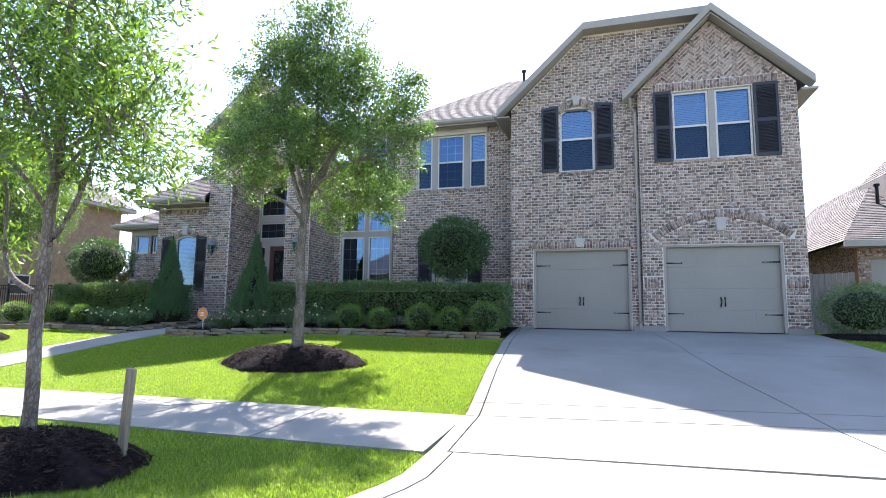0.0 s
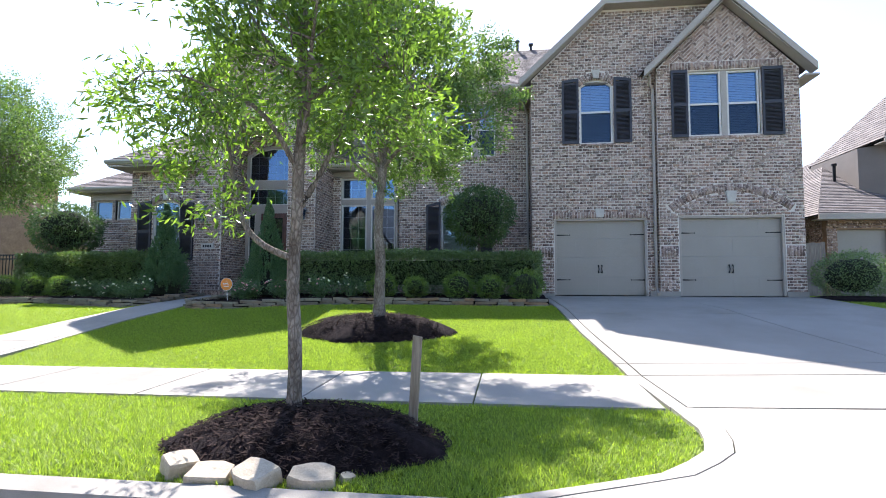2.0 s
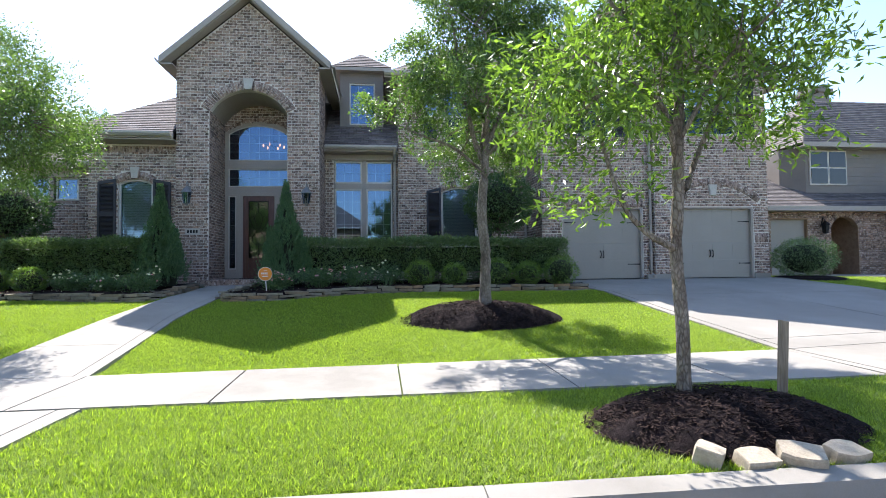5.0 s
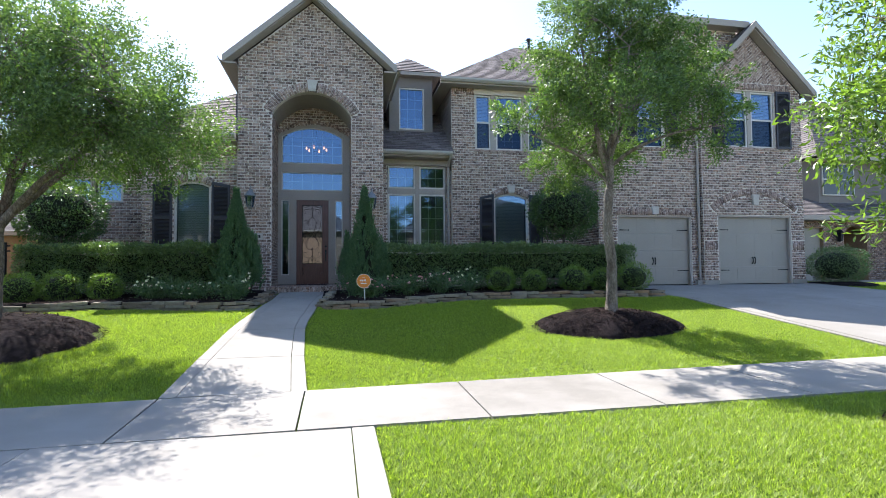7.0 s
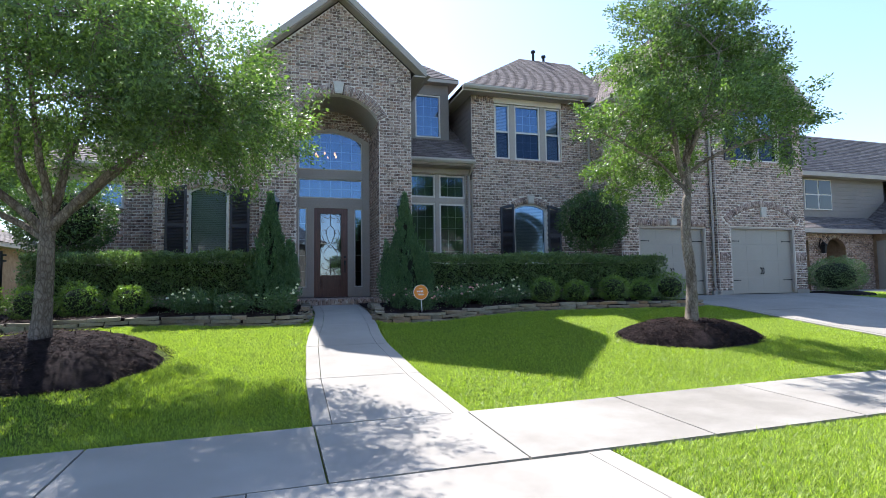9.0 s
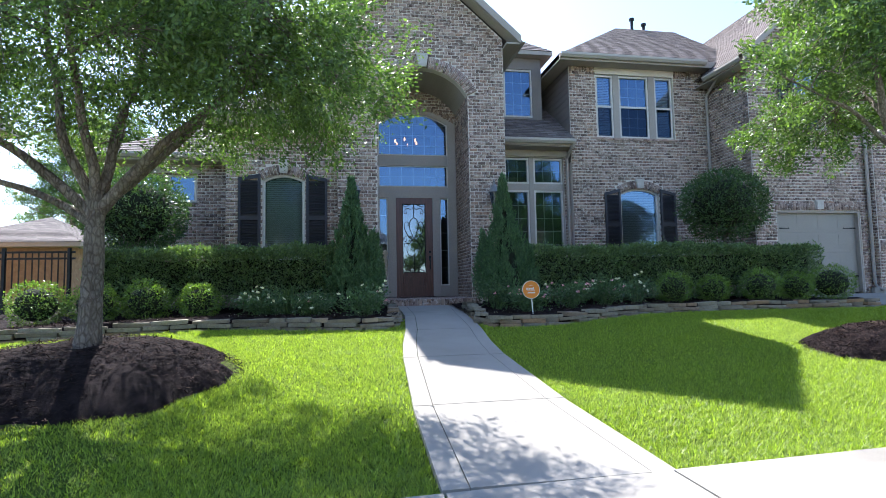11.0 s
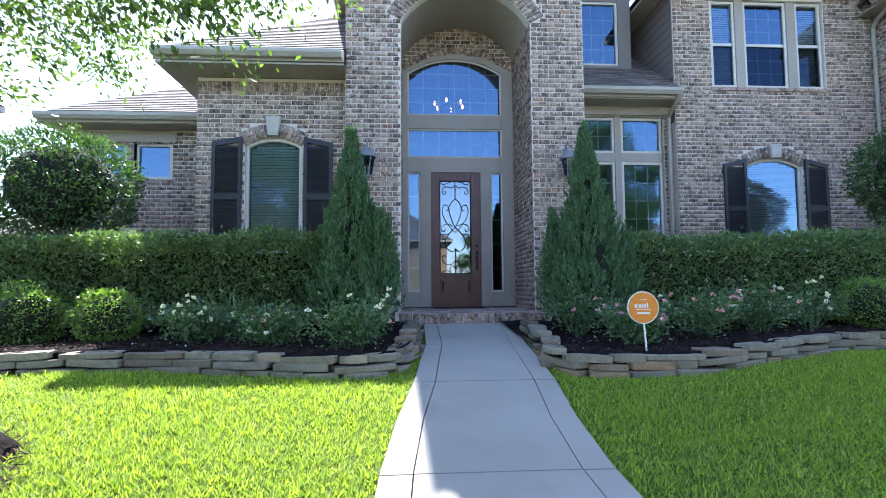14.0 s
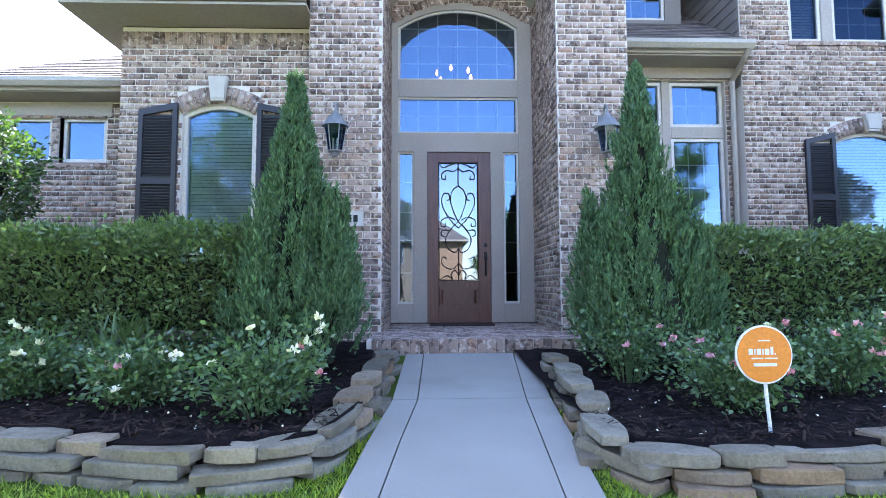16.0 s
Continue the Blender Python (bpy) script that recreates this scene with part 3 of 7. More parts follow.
class Wall:
    """A wall in the plane across `axis` at `at`, its outer face looking along `side`."""
    def __init__(self, name, axis, at, side, u0, u1, z0, top, thick=0.22, breaks=(), holes=(), bands=(), parent=None):
        self.axis, self.at, self.side, self.u0, self.u1, self.z0 = axis, at, side, u0, u1, z0
        self.top = top if callable(top) else (lambda u, t=top: np.full(np.shape(u), float(t)))
        self.holes, self.bands = list(holes), list(bands)
        cut = {u0, u1, *breaks}
        for a, b, za, zt in self.holes:
            cut |= {a, b}
            if callable(zt):
                cut |= set(np.linspace(a, b, 15))
        cut = sorted(c for c in cut if u0 - 1e-6 <= c <= u1 + 1e-6)
        m = MB()
        for a, b in zip(cut, cut[1:]):
            if b - a < 1e-5:
                continue
            mid = (a + b) / 2
            ta, tb = float(self.top(a + 1e-6)), float(self.top(b - 1e-6))
            lo = (z0, z0)
            for ha, hb, za, zt in sorted(self.holes, key=lambda h: h[2]):
                if ha < mid < hb:
                    if za > lo[0] + 1e-4:
                        self.slab(m, a, b, lo, (za, za), thick)
                    lo = (float(zt(a)), float(zt(b))) if callable(zt) else (zt, zt)
            self.slab(m, a, b, lo, (ta, tb), thick)
        self.ob = part(name, welded(m), M_MORTAR, parent or house)

    def p(self, u, d, z):
        """Point at u along the wall, d outwards from its face, at height z."""
        return (u, self.at + self.side * d, z) if self.axis == "y" else (self.at + self.side * d, u, z)

    def slab(self, m, a, b, lo, hi, thick):
        P = self.p
        q = [P(a, 0, lo[0]), P(b, 0, lo[1]), P(b, -thick, lo[1]), P(a, -thick, lo[0]), P(a, 0, hi[0]), P(b, 0, hi[1]), P(b, -thick, hi[1]), P(a, -thick, hi[0])]
        if (self.axis == "y") != (self.side < 0):
            q = [q[i] for i in (1, 0, 3, 2, 5, 4, 7, 6)]
        m.hexa(q)

    def bricks(self, z_from=None, single=None, skip=None):
        """Lays courses over the whole face: real bricks, standing proud of the mortar."""
        global FULL_BRICK
        us = np.arange(self.u0, self.u1 + 0.004, 0.008)
        tops = self.top(np.clip(us, self.u0 + 1e-6, self.u1 - 1e-6))
        pieces = []
        pitch = BR_H + BR_J
        z, row = (z_from if z_from is not None else self.z0) + 0.004, 0
        zmax = float(np.max(tops))
        rng = np.random.default_rng(int(abs(self.at * 997 + self.u0 * 131)) % 99991)
        while z + BR_H < zmax:
            zm = z + BR_H / 2
            ok = tops > z + BR_H + 0.005
            for ha, hb, za, zt in self.holes:
                ht = zt(us) if callable(zt) else np.full(us.shape, zt)
                ok &= ~((us > ha - 0.002) & (us < hb + 0.002) & (zm > za) & (zm < ht))
            for bnd in self.bands:
                ok &= ~bnd(us, zm)
            if ok.any():
                e = np.flatnonzero(np.diff(np.concatenate([[0], ok.astype(int), [0]])))
                for s, t in zip(e[::2], e[1::2]):
                    a, b = us[s], us[min(t, len(us)) - 1]
                    k = math.floor((a - self.u0) / (BR_L + BR_J)) - 1
                    start = self.u0 + k * (BR_L + BR_J) + (row % 2) * (BR_L + BR_J) / 2
                    while start < b:
                        x0, x1 = max(start, a + 0.003), min(start + BR_L, b - 0.003)
                        if x1 - x0 > 0.03:
                            full = x1 - x0 > BR_L - 0.003
                            if single and full and SINGLE_LEFT[0] > 0 and single(x0, z):
                                if FULL_BRICK is None:
                                    mb = MB()
                                    mb.bevel_box(-BR_L / 2, BR_L / 2, -BR_D, 0.0, -BR_H / 2, BR_H / 2, 0.004)
                                    FULL_BRICK = mb.mesh("brick")
                                    FULL_BRICK.materials.append(M_BRICK_ONE)
                                ob = new("brick", FULL_BRICK)
                                ob.parent = self.ob
                                ob.location = self.p((x0 + x1) / 2, 0.0005, zm)
                                ob.rotation_euler = (0, 0, 0 if self.axis == "y" else radians(90 * self.side))
                                SINGLE_LEFT[0] -= 1
                            else:
                                pieces.append((x0, x1, z, z + BR_H, BR_D + rng.uniform(-0.003, 0.003)))
                        start += BR_L + BR_J
            z += pitch
            row += 1
        self.lay(pieces)

    def lay(self, pieces):
        if not pieces:
            return
        v = []
        for x0, x1, z0, z1, d in pieces:
            e = 0.003
            v += [self.p(x0, 0, z0), self.p(x1, 0, z0), self.p(x1, 0, z1), self.p(x0, 0, z1),
                  self.p(x0 + e, d, z0 + e), self.p(x1 - e, d, z0 + e), self.p(x1 - e, d, z1 - e), self.p(x0 + e, d, z1 - e)]
        fs = [(4, 5, 6, 7), (0, 1, 5, 4), (1, 2, 6, 5), (2, 3, 7, 6), (3, 0, 4, 7)]
        if (self.axis == "y") != (self.side < 0):
            fs = [tuple(reversed(f)) for f in fs]
        me = soup("brickwork", np.array(v), 8, fs, M_BRICK)
        part("brickwork", me, M_BRICK, self.ob, kind="stuff")

    def soldiers(self, pts, name="brick_arch", proud=0.02):
        """Bricks set on end; pts holds quads (u, z) corner by corner, in order round the face."""
        v = []
        for q in pts:
            c = (sum(a for a, _ in q) / 4, sum(b for _, b in q) / 4)
            v += [self.p(a, 0, b) for a, b in q] + [self.p(c[0] + (a - c[0]) * 0.96, proud, c[1] + (b - c[1]) * 0.985) for a, b in q]
        fs = [(4, 5, 6, 7), (0, 1, 5, 4), (1, 2, 6, 5), (2, 3, 7, 6), (3, 0, 4, 7)]
        if (self.axis == "y") != (self.side < 0):
            fs = [tuple(reversed(f)) for f in fs]
        part(name, soup(name, np.array(v), 8, fs, M_BRICK), M_BRICK, self.ob, kind="stuff")

    def arch(self, a, b, spring, rise, thick, pitch=0.074):
        """Voussoirs round an arch; returns nothing, the band is kept free with arch_band()."""
        f, c, zc, r = arch_top(a, b, spring, rise)
        half = math.asin(min(1, (b - a) / 2 / r))
        if rise > (b - a) / 2:
            half = math.pi - half
        n = max(5, int(2 * half * (r + thick / 2) / pitch))
        q = []
        for i in range(n):
            t0, t1 = -half + 2 * half * (i + 0.07) / n, -half + 2 * half * (i + 0.93) / n
            q.append([(c + r * math.sin(t0), zc + r * math.cos(t0)), (c + r * math.sin(t1), zc + r * math.cos(t1)),
                      (c + (r + thick) * math.sin(t1), zc + (r + thick) * math.cos(t1)), (c + (r + thick) * math.sin(t0), zc + (r + thick) * math.cos(t0))])
        self.soldiers(q)

    def row_of_soldiers(self, a, b, z0, z1, pitch=0.074):
        n = int((b - a) / pitch)
        w = (b - a) / n
        self.soldiers([[(a + w * (i + 0.07), z0), (a + w * (i + 0.93), z0), (a + w * (i + 0.93), z1), (a + w * (i + 0.07), z1)] for i in range(n)], "soldier_course", 0.016)

    def keystone(self, c, z0, z1, w0, w1):
        m = MB()
        P = self.p
        q = [P(c - w0, 0.0, z0), P(c + w0, 0.0, z0), P(c + w0, 0.075, z0), P(c - w0, 0.075, z0), P(c - w1, 0.0, z1), P(c + w1, 0.0, z1), P(c + w1, 0.075, z1), P(c - w1, 0.075, z1)]
        m.hexa(q)
        m.hexa([P(c - w1 * 0.7, 0.07, z0 + 0.03), P(c + w1 * 0.7, 0.07, z0 + 0.03), P(c + w1 * 0.7, 0.088, z0 + 0.03), P(c - w1 * 0.7, 0.088, z0 + 0.03),
                P(c - w1 * 0.8, 0.07, z1 - 0.03), P(c + w1 * 0.8, 0.07, z1 - 0.03), P(c + w1 * 0.8, 0.088, z1 - 0.03), P(c - w1 * 0.8, 0.088, z1 - 0.03)])
        part("keystone", m, M_KEY, self.ob, "pale cast-stone keystone")


def arch_band(a, b, spring, rise, thick):
    """Mask of the ring over an arch, for keeping courses off it."""
    f, c, zc, r = arch_top(a, b, spring, rise)
    half = math.asin(min(1, (b - a) / 2 / r))
    ang = lambda u, z: np.abs(np.arctan2(u - c, z - zc))
    return lambda u, z: (((u - c) ** 2 + (z - zc) ** 2) < (r + thick + 0.008) ** 2) & (((u - c) ** 2 + (z - zc) ** 2) > (r - 0.012) ** 2) & (ang(u, z) < half + 0.02) & (z > zc + r * math.cos(half) * 0.98)


def box_band(a, b, z0, z1):
    return lambda u, z: (u > a) & (u < b) & (z > z0) & (z < z1)


def gable(c, half, eave, apex):
    return lambda u: apex - (apex - eave) * np.abs(np.asarray(u, dtype=float) - c) / half


# -------- windows
def window(name, x0, x1, z0, z1, y, rise=0.0, cols=2, rows=2, split=0.5, blinds=True, parent=None, depth=0.9, label="", grid_upper_only=False, room=True):
    """A sash window in the front plane y, its frame set 6 cm back, with glass, grid, blinds and a dark box for the dim
    room behind.
    """
    yf = y + 0.05
    f, c, zc, r = arch_top(x0, x1, z1 - rise, rise) if rise else (lambda u: np.full(np.shape(u), z1), 0, 0, 0)
    n = 14 if rise else 1
    us = np.linspace(x0, x1, n + 1)
    w = 0.05
    win = MB()
    for a, b, c0, c1 in ((x0, x0 + w, z0, float(f(x0 + w * 0.5))), (x1 - w, x1, z0, float(f(x1 - w * 0.5)))):
        win.bevel_box(a, b, yf, yf + 0.09, c0, c1, 0.006)
    win.box(x0 + w, x1 - w, yf, yf + 0.09, z0, z0 + w)
    for a, b in zip(us, us[1:]):
        za, zb = float(f(a)), float(f(b))
        win.hexa([(a, yf + 0.002, za - w), (b, yf + 0.002, zb - w), (b, yf + 0.088, zb - w), (a, yf + 0.088, za - w), (a, yf + 0.002, za), (b, yf + 0.002, zb), (b, yf + 0.088, zb), (a, yf + 0.088, za)])
    wob = part("window", win, M_SASH, parent or house, label or "tan vinyl sash window with reflecting glass")
    zs = z0 + (z1 - z0) * split
    if split > 0:
        rail = MB()
        rail.bevel_box(x0 + w, x1 - w, yf + 0.012, yf + 0.075, zs - 0.028, zs + 0.028, 0.006)
        part("meeting_rail", rail, M_SASH, wob)
    yp = yf + 0.045
    spans = [(z0 + w, zs - 0.028, False), (zs + 0.028, z1 - w, True)] if split > 0 else [(z0 + w, z1 - w, True)]
    for za, zb, upper in spans:
        pm = MB()
        if upper and rise:
            uu = np.linspace(x0 + w, x1 - w, n + 1)
            for a, b in zip(uu, uu[1:]):
                pm.face([(a, yp, za), (b, yp, za), (b, yp, float(f(b)) - w), (a, yp, float(f(a)) - w)])
        else:
            pm.face([(x0 + w, yp, za), (x1 - w, yp, za), (x1 - w, yp, zb), (x0 + w, yp, zb)])
        po = part("pane", pm, M_GLASS, wob)
        po.visible_shadow = False
        if split > 0 and not upper:
            sm = MB()
            sm.face([(x0 + w, yp - 0.02, za), (x1 - w, yp - 0.02, za), (x1 - w, yp - 0.02, zb), (x0 + w, yp - 0.02, zb)])
            so = part("insect_screen", sm, M_SCREEN, wob)
            so.visible_shadow = False
        if cols > 1 or rows > 1:
            gr = MB()
            for i in range(1, cols):
                u = x0 + w + (x1 - x0 - 2 * w) * i / cols
                top = min(zb, float(f(u)) - w) if upper and rise else zb
                gr.box(u - 0.008, u + 0.008, yp + 0.012, yp + 0.02, za, top)
            for i in range(1, rows):
                zz = za + (zb - za) * i / rows
                gr.box(x0 + w, x1 - w, yp + 0.0125, yp + 0.0195, zz - 0.008, zz + 0.008)
            part("grid", gr, M_SASH, wob)
    if blinds:
        bl = MB()
        zz = z0 + w
        while zz < z1 - w - 0.02:
            lim = zz + 0.03
            ua, ub = x0 + w + 0.01, x1 - w - 0.01
            if rise and lim > float(f(x0 + w)) - w:
                ok = [u for u in np.linspace(ua, ub, 41) if float(f(u)) - w > lim]
                if not ok:
                    break
                ua, ub = ok[0], ok[-1]
            bl.face([(ua, yp + 0.06, zz), (ub, yp + 0.06, zz), (ub, yp + 0.078, zz + 0.043), (ua, yp + 0.078, zz + 0.043)])
            zz += 0.046
        part("blind", bl, M_BLIND, wob, "closed pale slatted blind")
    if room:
        # shallow five-sided box, coloured dark in place of the unseen, unlit room
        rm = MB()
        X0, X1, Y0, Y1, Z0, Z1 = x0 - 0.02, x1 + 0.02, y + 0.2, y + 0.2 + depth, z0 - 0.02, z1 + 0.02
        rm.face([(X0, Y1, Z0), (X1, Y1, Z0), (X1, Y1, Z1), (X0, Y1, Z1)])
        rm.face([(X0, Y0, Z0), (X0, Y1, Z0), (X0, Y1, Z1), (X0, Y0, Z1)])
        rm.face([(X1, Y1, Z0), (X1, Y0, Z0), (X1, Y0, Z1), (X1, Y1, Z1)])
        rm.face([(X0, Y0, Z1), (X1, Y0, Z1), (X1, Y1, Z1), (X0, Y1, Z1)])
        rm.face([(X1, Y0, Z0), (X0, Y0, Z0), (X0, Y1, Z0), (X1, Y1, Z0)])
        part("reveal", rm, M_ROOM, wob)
    return wob


def shutter(x0, x1, y, z0, z1, slope=0.0):
    """A louvred shutter; slope lets its top follow an arch (rise per metre across)."""
    s = MB()
    w, t = 0.055, 0.045
    zl, zr = z1 + min(0, -slope * (x1 - x0)), z1 + min(0, slope * (x1 - x0))
    top = lambda x: zl + (zr - zl) * (x - x0) / (x1 - x0)
    Y0, Y1 = y - 0.016 - t, y - 0.016

    def bar(a, b, za, zb, ta, tb):
        s.hexa([(a, Y0, za), (b, Y0, zb), (b, Y1, zb), (a, Y1, za), (a, Y0, ta), (b, Y0, tb), (b, Y1, tb), (a, Y1, ta)])
    bar(x0, x0 + w, z0, z0, top(x0), top(x0 + w))
    bar(x1 - w, x1, z0, z0, top(x1 - w), top(x1))
    bar(x0 + w, x1 - w, z0, z0, z0 + 0.08, z0 + 0.08)
    bar(x0 + w, x1 - w, top(x0 + w) - 0.08, top(x1 - w) - 0.08, top(x0 + w), top(x1 - w))
    zm = (z0 + z1) / 2 - 0.03
    bar(x0 + w, x1 - w, zm - 0.045, zm - 0.045, zm + 0.045, zm + 0.045)
    ob = part("shutter", s, M_SHUTTER, house, "dark blue-black louvred shutter")
    lv = MB()
    z = z0 + 0.085
    while z < min(top(x0 + w), top(x1 - w)) - 0.11:
        if abs(z + 0.015 - zm) > 0.06:
            lv.hexa([(x0 + w, Y0 + 0.006, z), (x1 - w, Y0 + 0.006, z), (x1 - w, Y1 - 0.006, z + 0.022), (x0 + w, Y1 - 0.006, z + 0.022),
                     (x0 + w, Y0 + 0.006, z + 0.008), (x1 - w, Y0 + 0.006, z + 0.008), (x1 - w, Y1 - 0.006, z + 0.03), (x0 + w, Y1 - 0.006, z + 0.03)])
        z += 0.036
    lv.box(x0 + w, x1 - w, Y1 - 0.005, Y1, z0 + 0.05, min(zl, zr) - 0.05)
    part("louvres", lv, M_SHUTTER, ob)
    return ob


def trim_box(name, x0, x1, y0, y1, z0, z1, m=None, parent=None, label=""):
    b = MB()
    b.bevel_box(x0, x1, y0, y1, z0, z1, 0.006)
    return part(name, b, m or M_TRIM, parent or house, label)


def roof_plane(a, b, c, d, material=None, parent=None, course=0.14, thick=0.06, name="roof", shell=True):
    """Shingled slope: eave a-b, ridge d-c (d above a); laid in courses that step."""
    a, b, c, d = map(Vector, (a, b, c, d))
    run = ((d + c) / 2 - (a + b) / 2).length
    n = max(1, int(round(run / course)))
    nor = (b - a).cross(d - a).normalized() if (d - a).length > 1e-6 and (b - a).length > 1e-6 else (b - a).cross(c - a).normalized()
    if nor.z < 0:
        nor = -nor
    m = MB()
    ex = (b - a).normalized()
    U = lambda p: (p - a).dot(ex)
    for i in range(n):
        t0, t1 = i / n, (i + 1) / n
        p0, p1, q0, q1 = a.lerp(d, t0), b.lerp(c, t0), a.lerp(d, t1), b.lerp(c, t1)
        up = nor * 0.012
        m.face([p0 + up, p1 + up, q1, q0], [(U(p0), i * 0.14), (U(p1), i * 0.14), (U(q1), (i + 1) * 0.14 - 0.001), (U(q0), (i + 1) * 0.14 - 0.001)])
        m.face([p0, p1, p1 + up, p0 + up], [(U(p0), i * 0.14), (U(p1), i * 0.14), (U(p1), i * 0.14 + 0.01), (U(p0), i * 0.14 + 0.01)])
    if shell:
        dn = -nor * thick
        m.face([d + dn, c + dn, b + dn, a + dn], [(0, 0), (1, 0), (1, 0.1), (0, 0.1)])
    return part(name, m, material or M_SHINGLE, parent or house)


def rake(p, q, parent=None, y_depth=0.05, h=0.2, m=None, name="rake_board"):
    """A fascia board along the sloping or level line p-q, facing the street."""
    p, q = Vector(p), Vector(q)
    b = MB()
    d = Vector((0, y_depth, 0))
    dn = Vector((0, 0, -h))
    b.hexa([p + dn, q + dn, q + dn + d, p + dn + d, p, q, q + d, p + d])
    return part(name, b, m or M_TRIM, parent or house, "taupe painted fascia board")


def prism(name, pts, m, parent=None, label=""):
    b = MB()
    b.hexa(pts)
    return part(name, b, m, parent or house, label)


def gutter(x0, x1, y, z, parent=None, axis="x"):
    b = MB()
    prof = [(0.0, 0.0), (-0.075, 0.0), (-0.125, 0.06), (-0.125, 0.115), (-0.11, 0.115), (-0.11, 0.065), (-0.07, 0.012), (0.0, 0.012)]
    n = len(prof)
    k = len(b.v)
    for u in (x0, x1):
        b.v += [(u, y + o, z + h) if axis == "x" else (y + o, u, z + h) for o, h in prof]
    for i in range(n):
        b.f.append((k + i, k + (i + 1) % n, k + n + (i + 1) % n, k + n + i))
        b.uv.append(None)
    b.f += [tuple(k + i for i in range(n)), tuple(k + n + i for i in range(n - 1, -1, -1))]
    b.uv += [None, None]
    return part("gutter", b, M_GUTTER, parent or house, "tan metal gutter")


def downspout(pts):
    b = MB()
    b.tube(pts, 0.042, 8)
    return part("downspout", b, M_TRIM, house, "taupe metal downspout")


GZ = 1.2        # bottom of the brickwork, a little under the ground

# ---- right garage bay
R0, R1, RY = 1.5, 5.11, 14.23
garage_r_top = gable(3.25, 1.86, 7.34, 9.19)
garage_r_open = (1.99, 4.62, 1.0, 3.40)
rw = (2.30, 4.15, 5.53, 7.36)
wall_r = Wall("wall", "y", RY, -1, R0, R1, GZ - 0.2, garage_r_top, breaks=(3.25,), holes=[garage_r_open, rw],
              bands=[arch_band(1.86, 4.76, 3.52, 0.52, 0.22), box_band(1.86, 4.72, 7.37, 7.60), box_band(1.4, 2.0, 2.33, 2.61), box_band(4.6, 5.2, 2.33, 2.61)])
herring = lambda u, z: np.full(np.shape(u), z > 7.605)
wall_r.bands.append(herring)
wall_r.bricks()


def clip_poly(poly, keep):
    """Cuts a convex outline by half planes (a, b, c) that keep a*u + b*z <= c."""
    for a, b, c in keep:
        out = []
        for p, q in zip(poly, poly[1:] + poly[:1]):
            dp, dq = a * p[0] + b * p[1] - c, a * q[0] + b * q[1] - c
            if dp <= 0:
                out.append(p)
            if dp * dq < 0:
                t = dp / (dp - dq)
                out.append((p[0] + (q[0] - p[0]) * t, p[1] + (q[1] - p[1]) * t))
        poly = out
        if len(poly) < 3:
            return []
    return poly


def herringbone(wall, c, half, eave, apex, z0):
    """Bricks laid in a herringbone field that fills the gable over z0."""
    k = (apex - eave) / half
    field = [(0, -1, -z0), (k, 1, apex + k * c - 0.012), (-k, 1, apex - k * c - 0.012)]
    w, L, j = BR_H + BR_J, 3 * (BR_H + BR_J), BR_J / 2
    m = MB()
    s2 = math.sqrt(0.5)
    for i in range(-40, 41):
        for n in range(-14, 15):
            for flat in (True, False):
                x, y = (i * w + n * L, i * w - n * L) if flat else (i * w + n * L + L, i * w - n * L - L + w + 0.0)
                dx, dy = (L, w) if flat else (w, L)
                q = [(x + j, y + j), (x + dx - j, y + j), (x + dx - j, y + dy - j), (x + j, y + dy - j)]
                poly = clip_poly([(c + (a - b) * s2, 8.2 + (a + b) * s2) for a, b in q], field)
                if len(poly) < 3 or abs(sum(p[0] * r[1] - r[0] * p[1] for p, r in zip(poly, poly[1:] + poly[:1]))) < 0.002:
                    continue
                b0 = len(m.v)
                N = len(poly)
                m.v += [wall.p(a, 0, b) for a, b in poly] + [wall.p(a, BR_D, b) for a, b in poly]
                m.f += [tuple(b0 + N + t for t in range(N))] + [(b0 + t, b0 + (t + 1) % N, b0 + N + (t + 1) % N, b0 + N + t) for t in range(N)]
                m.uv += [None] * (N + 1)
    part("herringbone_brick", m, M_BRICK, wall.ob, kind="stuff")


herringbone(wall_r, 3.25, 1.86, 7.34, 9.19, 7.61)
wall_r.arch(1.86, 4.76, 3.52, 0.52, 0.22)
for a, b in ((1.52, 1.97), (4.65, 5.10)):
    wall_r.row_of_soldiers(a, b, 2.325, 2.605)
wall_r.keystone(3.31, 3.74, 4.06, 0.09, 0.13)
wall_r.row_of_soldiers(1.86, 4.72, 7.38, 7.59)
# ---- left garage bay, a hand's breadth behind
LY = 14.45
gl_top = lambda u: np.minimum(9.33, 7.38 + (np.asarray(u, dtype=float) + 1.87) * 0.965)
gl_open = (-1.26, 1.22, 1.0, 3.39)
aw1 = arch_top(-0.53, 0.37, 7.12, 0.20)
wall_l = Wall("wall", "y", LY, -1, -1.87, R0, GZ - 0.2, gl_top, breaks=(0.151,),
              holes=[gl_open, (-0.53, 0.37, 5.48, aw1[0])], bands=[arch_band(-0.53, 0.37, 7.12, 0.20, 0.22), box_band(-1.30, 1.26, 3.38, 3.60), box_band(-1.9, -1.24, 2.33, 2.61)])
wall_l.bricks()
wall_l.arch(-0.53, 0.37, 7.12, 0.20, 0.21)
wall_l.keystone(-0.08, 7.34, 7.58, 0.07, 0.11)
wall_l.row_of_soldiers(-1.30, 1.26, 3.40, 3.59)
wall_l.row_of_soldiers(-1.86, -1.28, 2.325, 2.605)
wall_l.keystone(-0.03, 3.42, 3.66, 0.09, 0.12)
